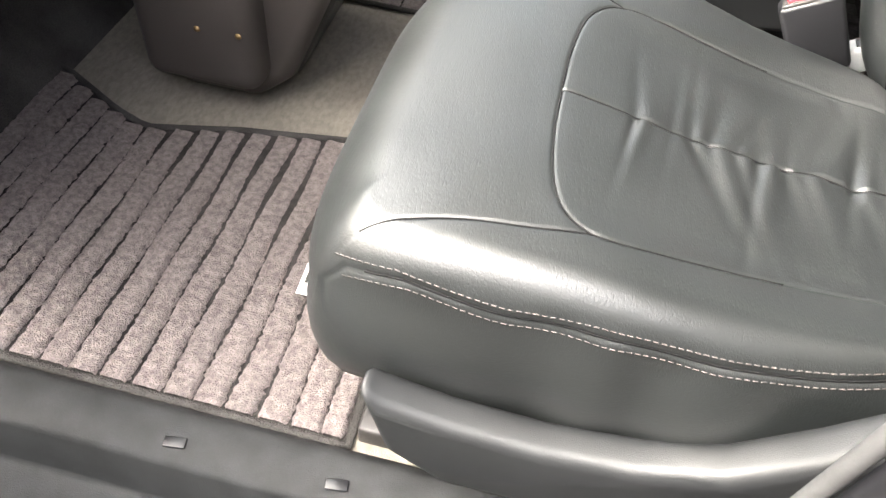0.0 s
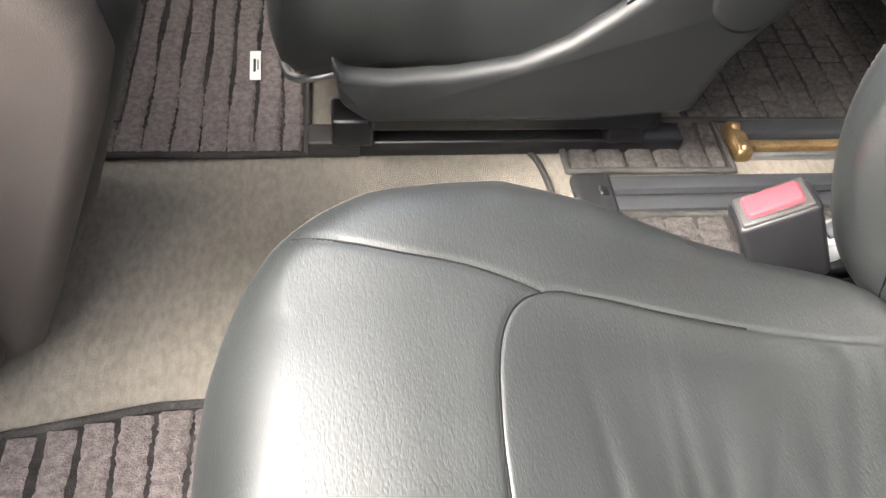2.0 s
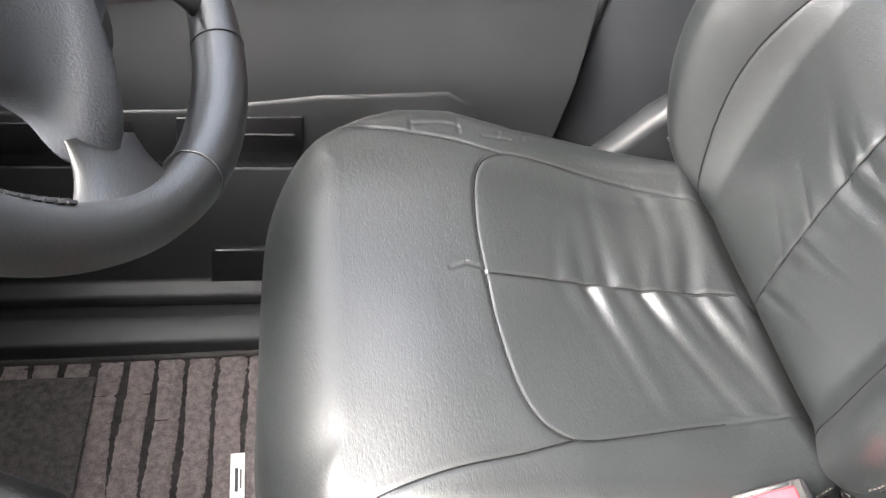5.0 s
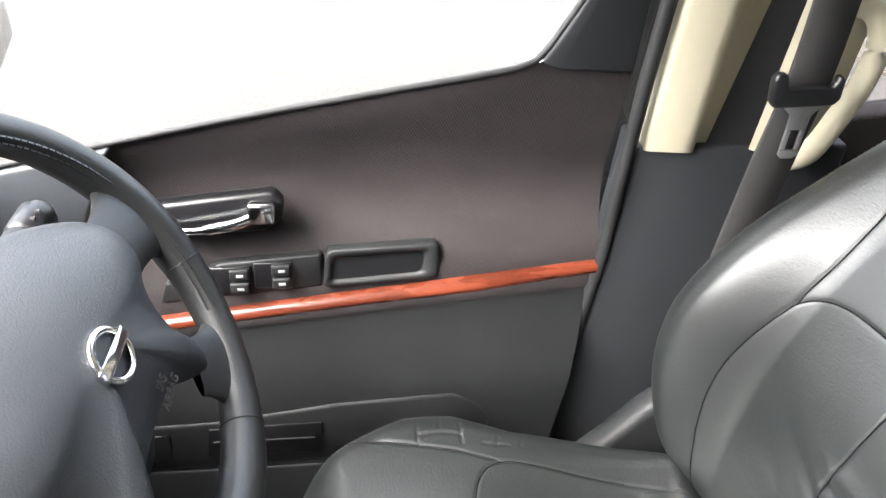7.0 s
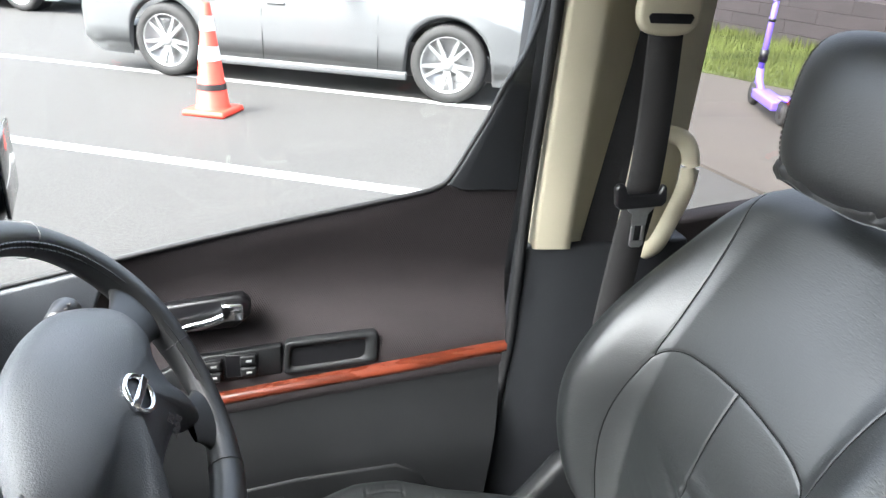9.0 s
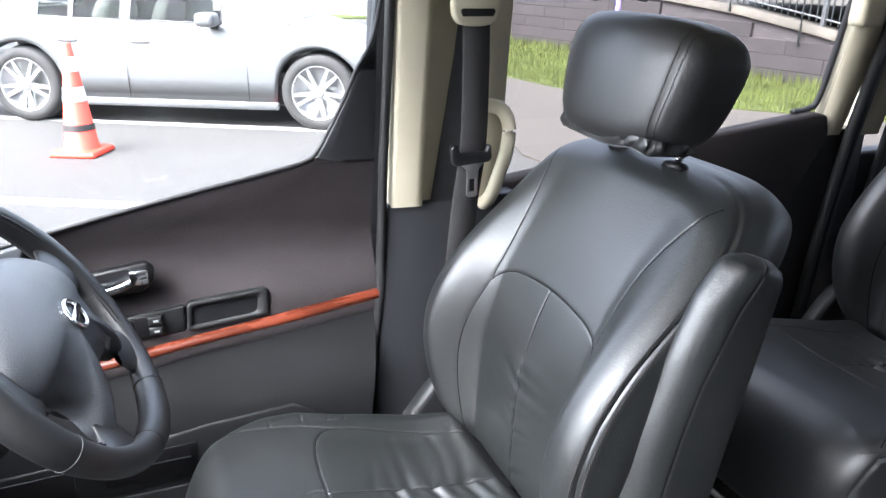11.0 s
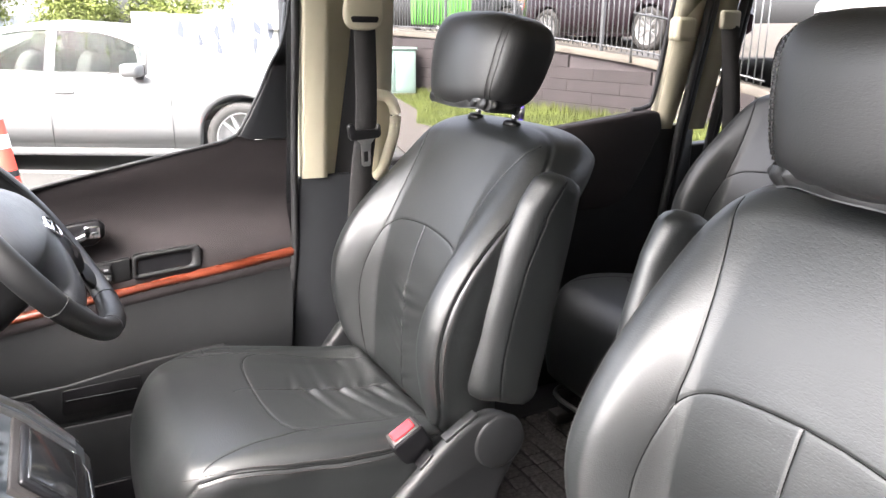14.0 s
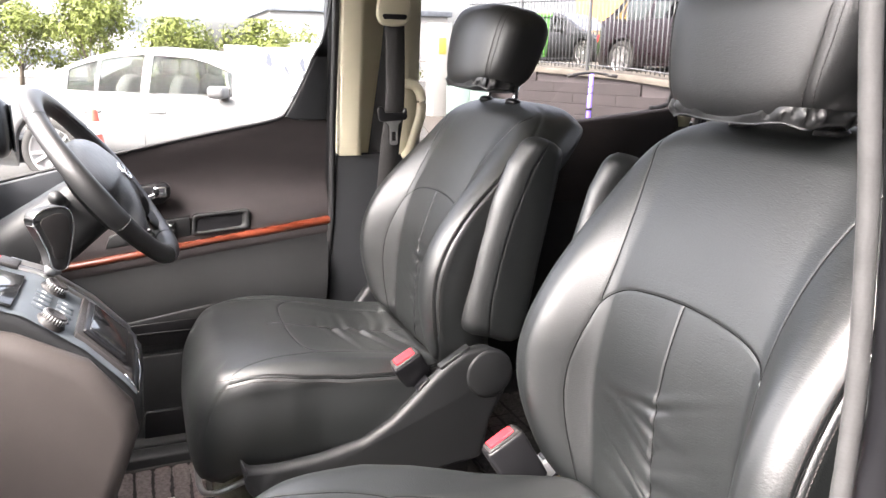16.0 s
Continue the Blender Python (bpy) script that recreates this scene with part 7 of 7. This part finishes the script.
# trees and shrubs
def tree(name, label, at, high, spread, seed, trunk_h, leaves=1500, size=0.16, low=0.0):
    rnd = random.Random(seed)
    root = thing(name, label, "tree" if trunk_h > 0.5 else "shrub", at=at)
    bm = bmesh.new()
    rod((0, 0, -0.1), (0.05, 0.03, trunk_h + 0.4), 0.03 + high * 0.022, 0.02 + high * 0.012, 10, bm)
    tips = []
    for k in range(9):
        a = 2 * math.pi * k / 9 + rnd.uniform(-0.3, 0.3)
        r = spread * rnd.uniform(0.3, 0.75)
        z = trunk_h + (high - trunk_h) * rnd.uniform(0.2, 0.8)
        q = Vector((r * math.cos(a), r * math.sin(a), z))
        rod((0.05, 0.03, trunk_h * 0.8), q, 0.012 * high * 0.6, 0.008, 6, bm)
        tips.append(q)
    tips += [Vector((0, 0, high * 0.8)), Vector((0, 0, (trunk_h + high) / 2))]
    put("trunk", bm, BARK, root, "branching trunk")
    vs, fs = [], []
    clumps = [t + Vector((rnd.gauss(0, spread * 0.22), rnd.gauss(0, spread * 0.22), rnd.gauss(0, (high - low) * 0.12))) for t in tips for _ in range(4)]
    for _ in range(leaves):
        c = rnd.choice(clumps)
        d = Vector((rnd.gauss(0, 1), rnd.gauss(0, 1), rnd.gauss(0, 1))).normalized() * spread * 0.26 * rnd.uniform(0.4, 1.05)
        p = c + d
        p.z = max(low + 0.02, min(high * 1.03, p.z))
        n = (d.normalized() + Vector((rnd.gauss(0, 0.5), rnd.gauss(0, 0.5), 0.5 + rnd.gauss(0, 0.4)))).normalized()
        u = n.cross(Vector((rnd.gauss(0, 1), rnd.gauss(0, 1), rnd.gauss(0, 1)))).normalized()
        v = n.cross(u)
        s_ = size * rnd.uniform(0.5, 1.2)
        i = len(vs)
        vs += [p - u * s_ * 0.5, p - v * s_ * 0.32 + n * s_ * 0.05, p + u * s_ * 0.6, p + v * s_ * 0.32 + n * s_ * 0.05]
        fs.append((i, i + 1, i + 2, i + 3))
    put("crown", mesh("crown", vs, fs, False), LEAF, root, "loose leafy crown")
    return root


tree("shrub", "round green shrub in the far verge", (1.2, 34, GROUND), 2.9, 2.3, 21, 0.3, 6500, 0.17)
tree("shrub", "tall green shrub beside the mural fence", (4.6, 33, GROUND), 3.0, 2.3, 22, 0.3, 6500, 0.17)
tree("tree", "young green street tree with open crown", (-2.3, 37, GROUND), 4.9, 2.5, 23, 1.0, 6500, 0.18)
tree("tree", "reddish-green street tree with open crown", (-5.4, 40, GROUND), 4.2, 2.4, 24, 0.9, 6000, 0.18)
tree("shrub", "low shrub by the pale pillar", (6.3, 18.2, GROUND), 1.3, 0.5, 25, 0.2, 900, 0.08)

# far buildings
for nm, x, y, w, d, h, lab in (("office_building", -3, 70, 16, 10, 6.5, "far pale office building with pale window bands"), ("warehouse", 16, 62, 14, 10, 5.0, "far white warehouse beyond the fence"), ("office_building", -24, 66, 18, 10, 4.5, "far low white building across the road")):
    b = thing(nm, lab, "building", at=(x, y, GROUND))
    put("wall", box(-w / 2, w / 2, -d / 2, d / 2, 0, h, 0), PALE, b)
    put("roof", box(-w / 2 - 0.3, w / 2 + 0.3, -d / 2 - 0.3, d / 2 + 0.3, h, h + 0.4, 0.02), PANELGREY, b)
    nwin = int(w / 2)
    for lvl in range(int(h // 2.6)):
        for k in range(nwin):
            xx = -w / 2 + (k + 0.5) * w / nwin
            put("window", box(xx - 0.7, xx + 0.7, -d / 2 - 0.05, -d / 2 + 0.02, 0.9 + 2.6 * lvl, 2.1 + 2.6 * lvl, 0), PANELGREY, b, "pale reflecting window")

# plain wall added out of view on the passenger side, to block low sky light
structure(put("wall_neighbour", box(-9, 9, -4.4, -4.1, GROUND, 3.6, 0.01), WALLDARK), "plain dark wall added out of view to block low side light", "wall")
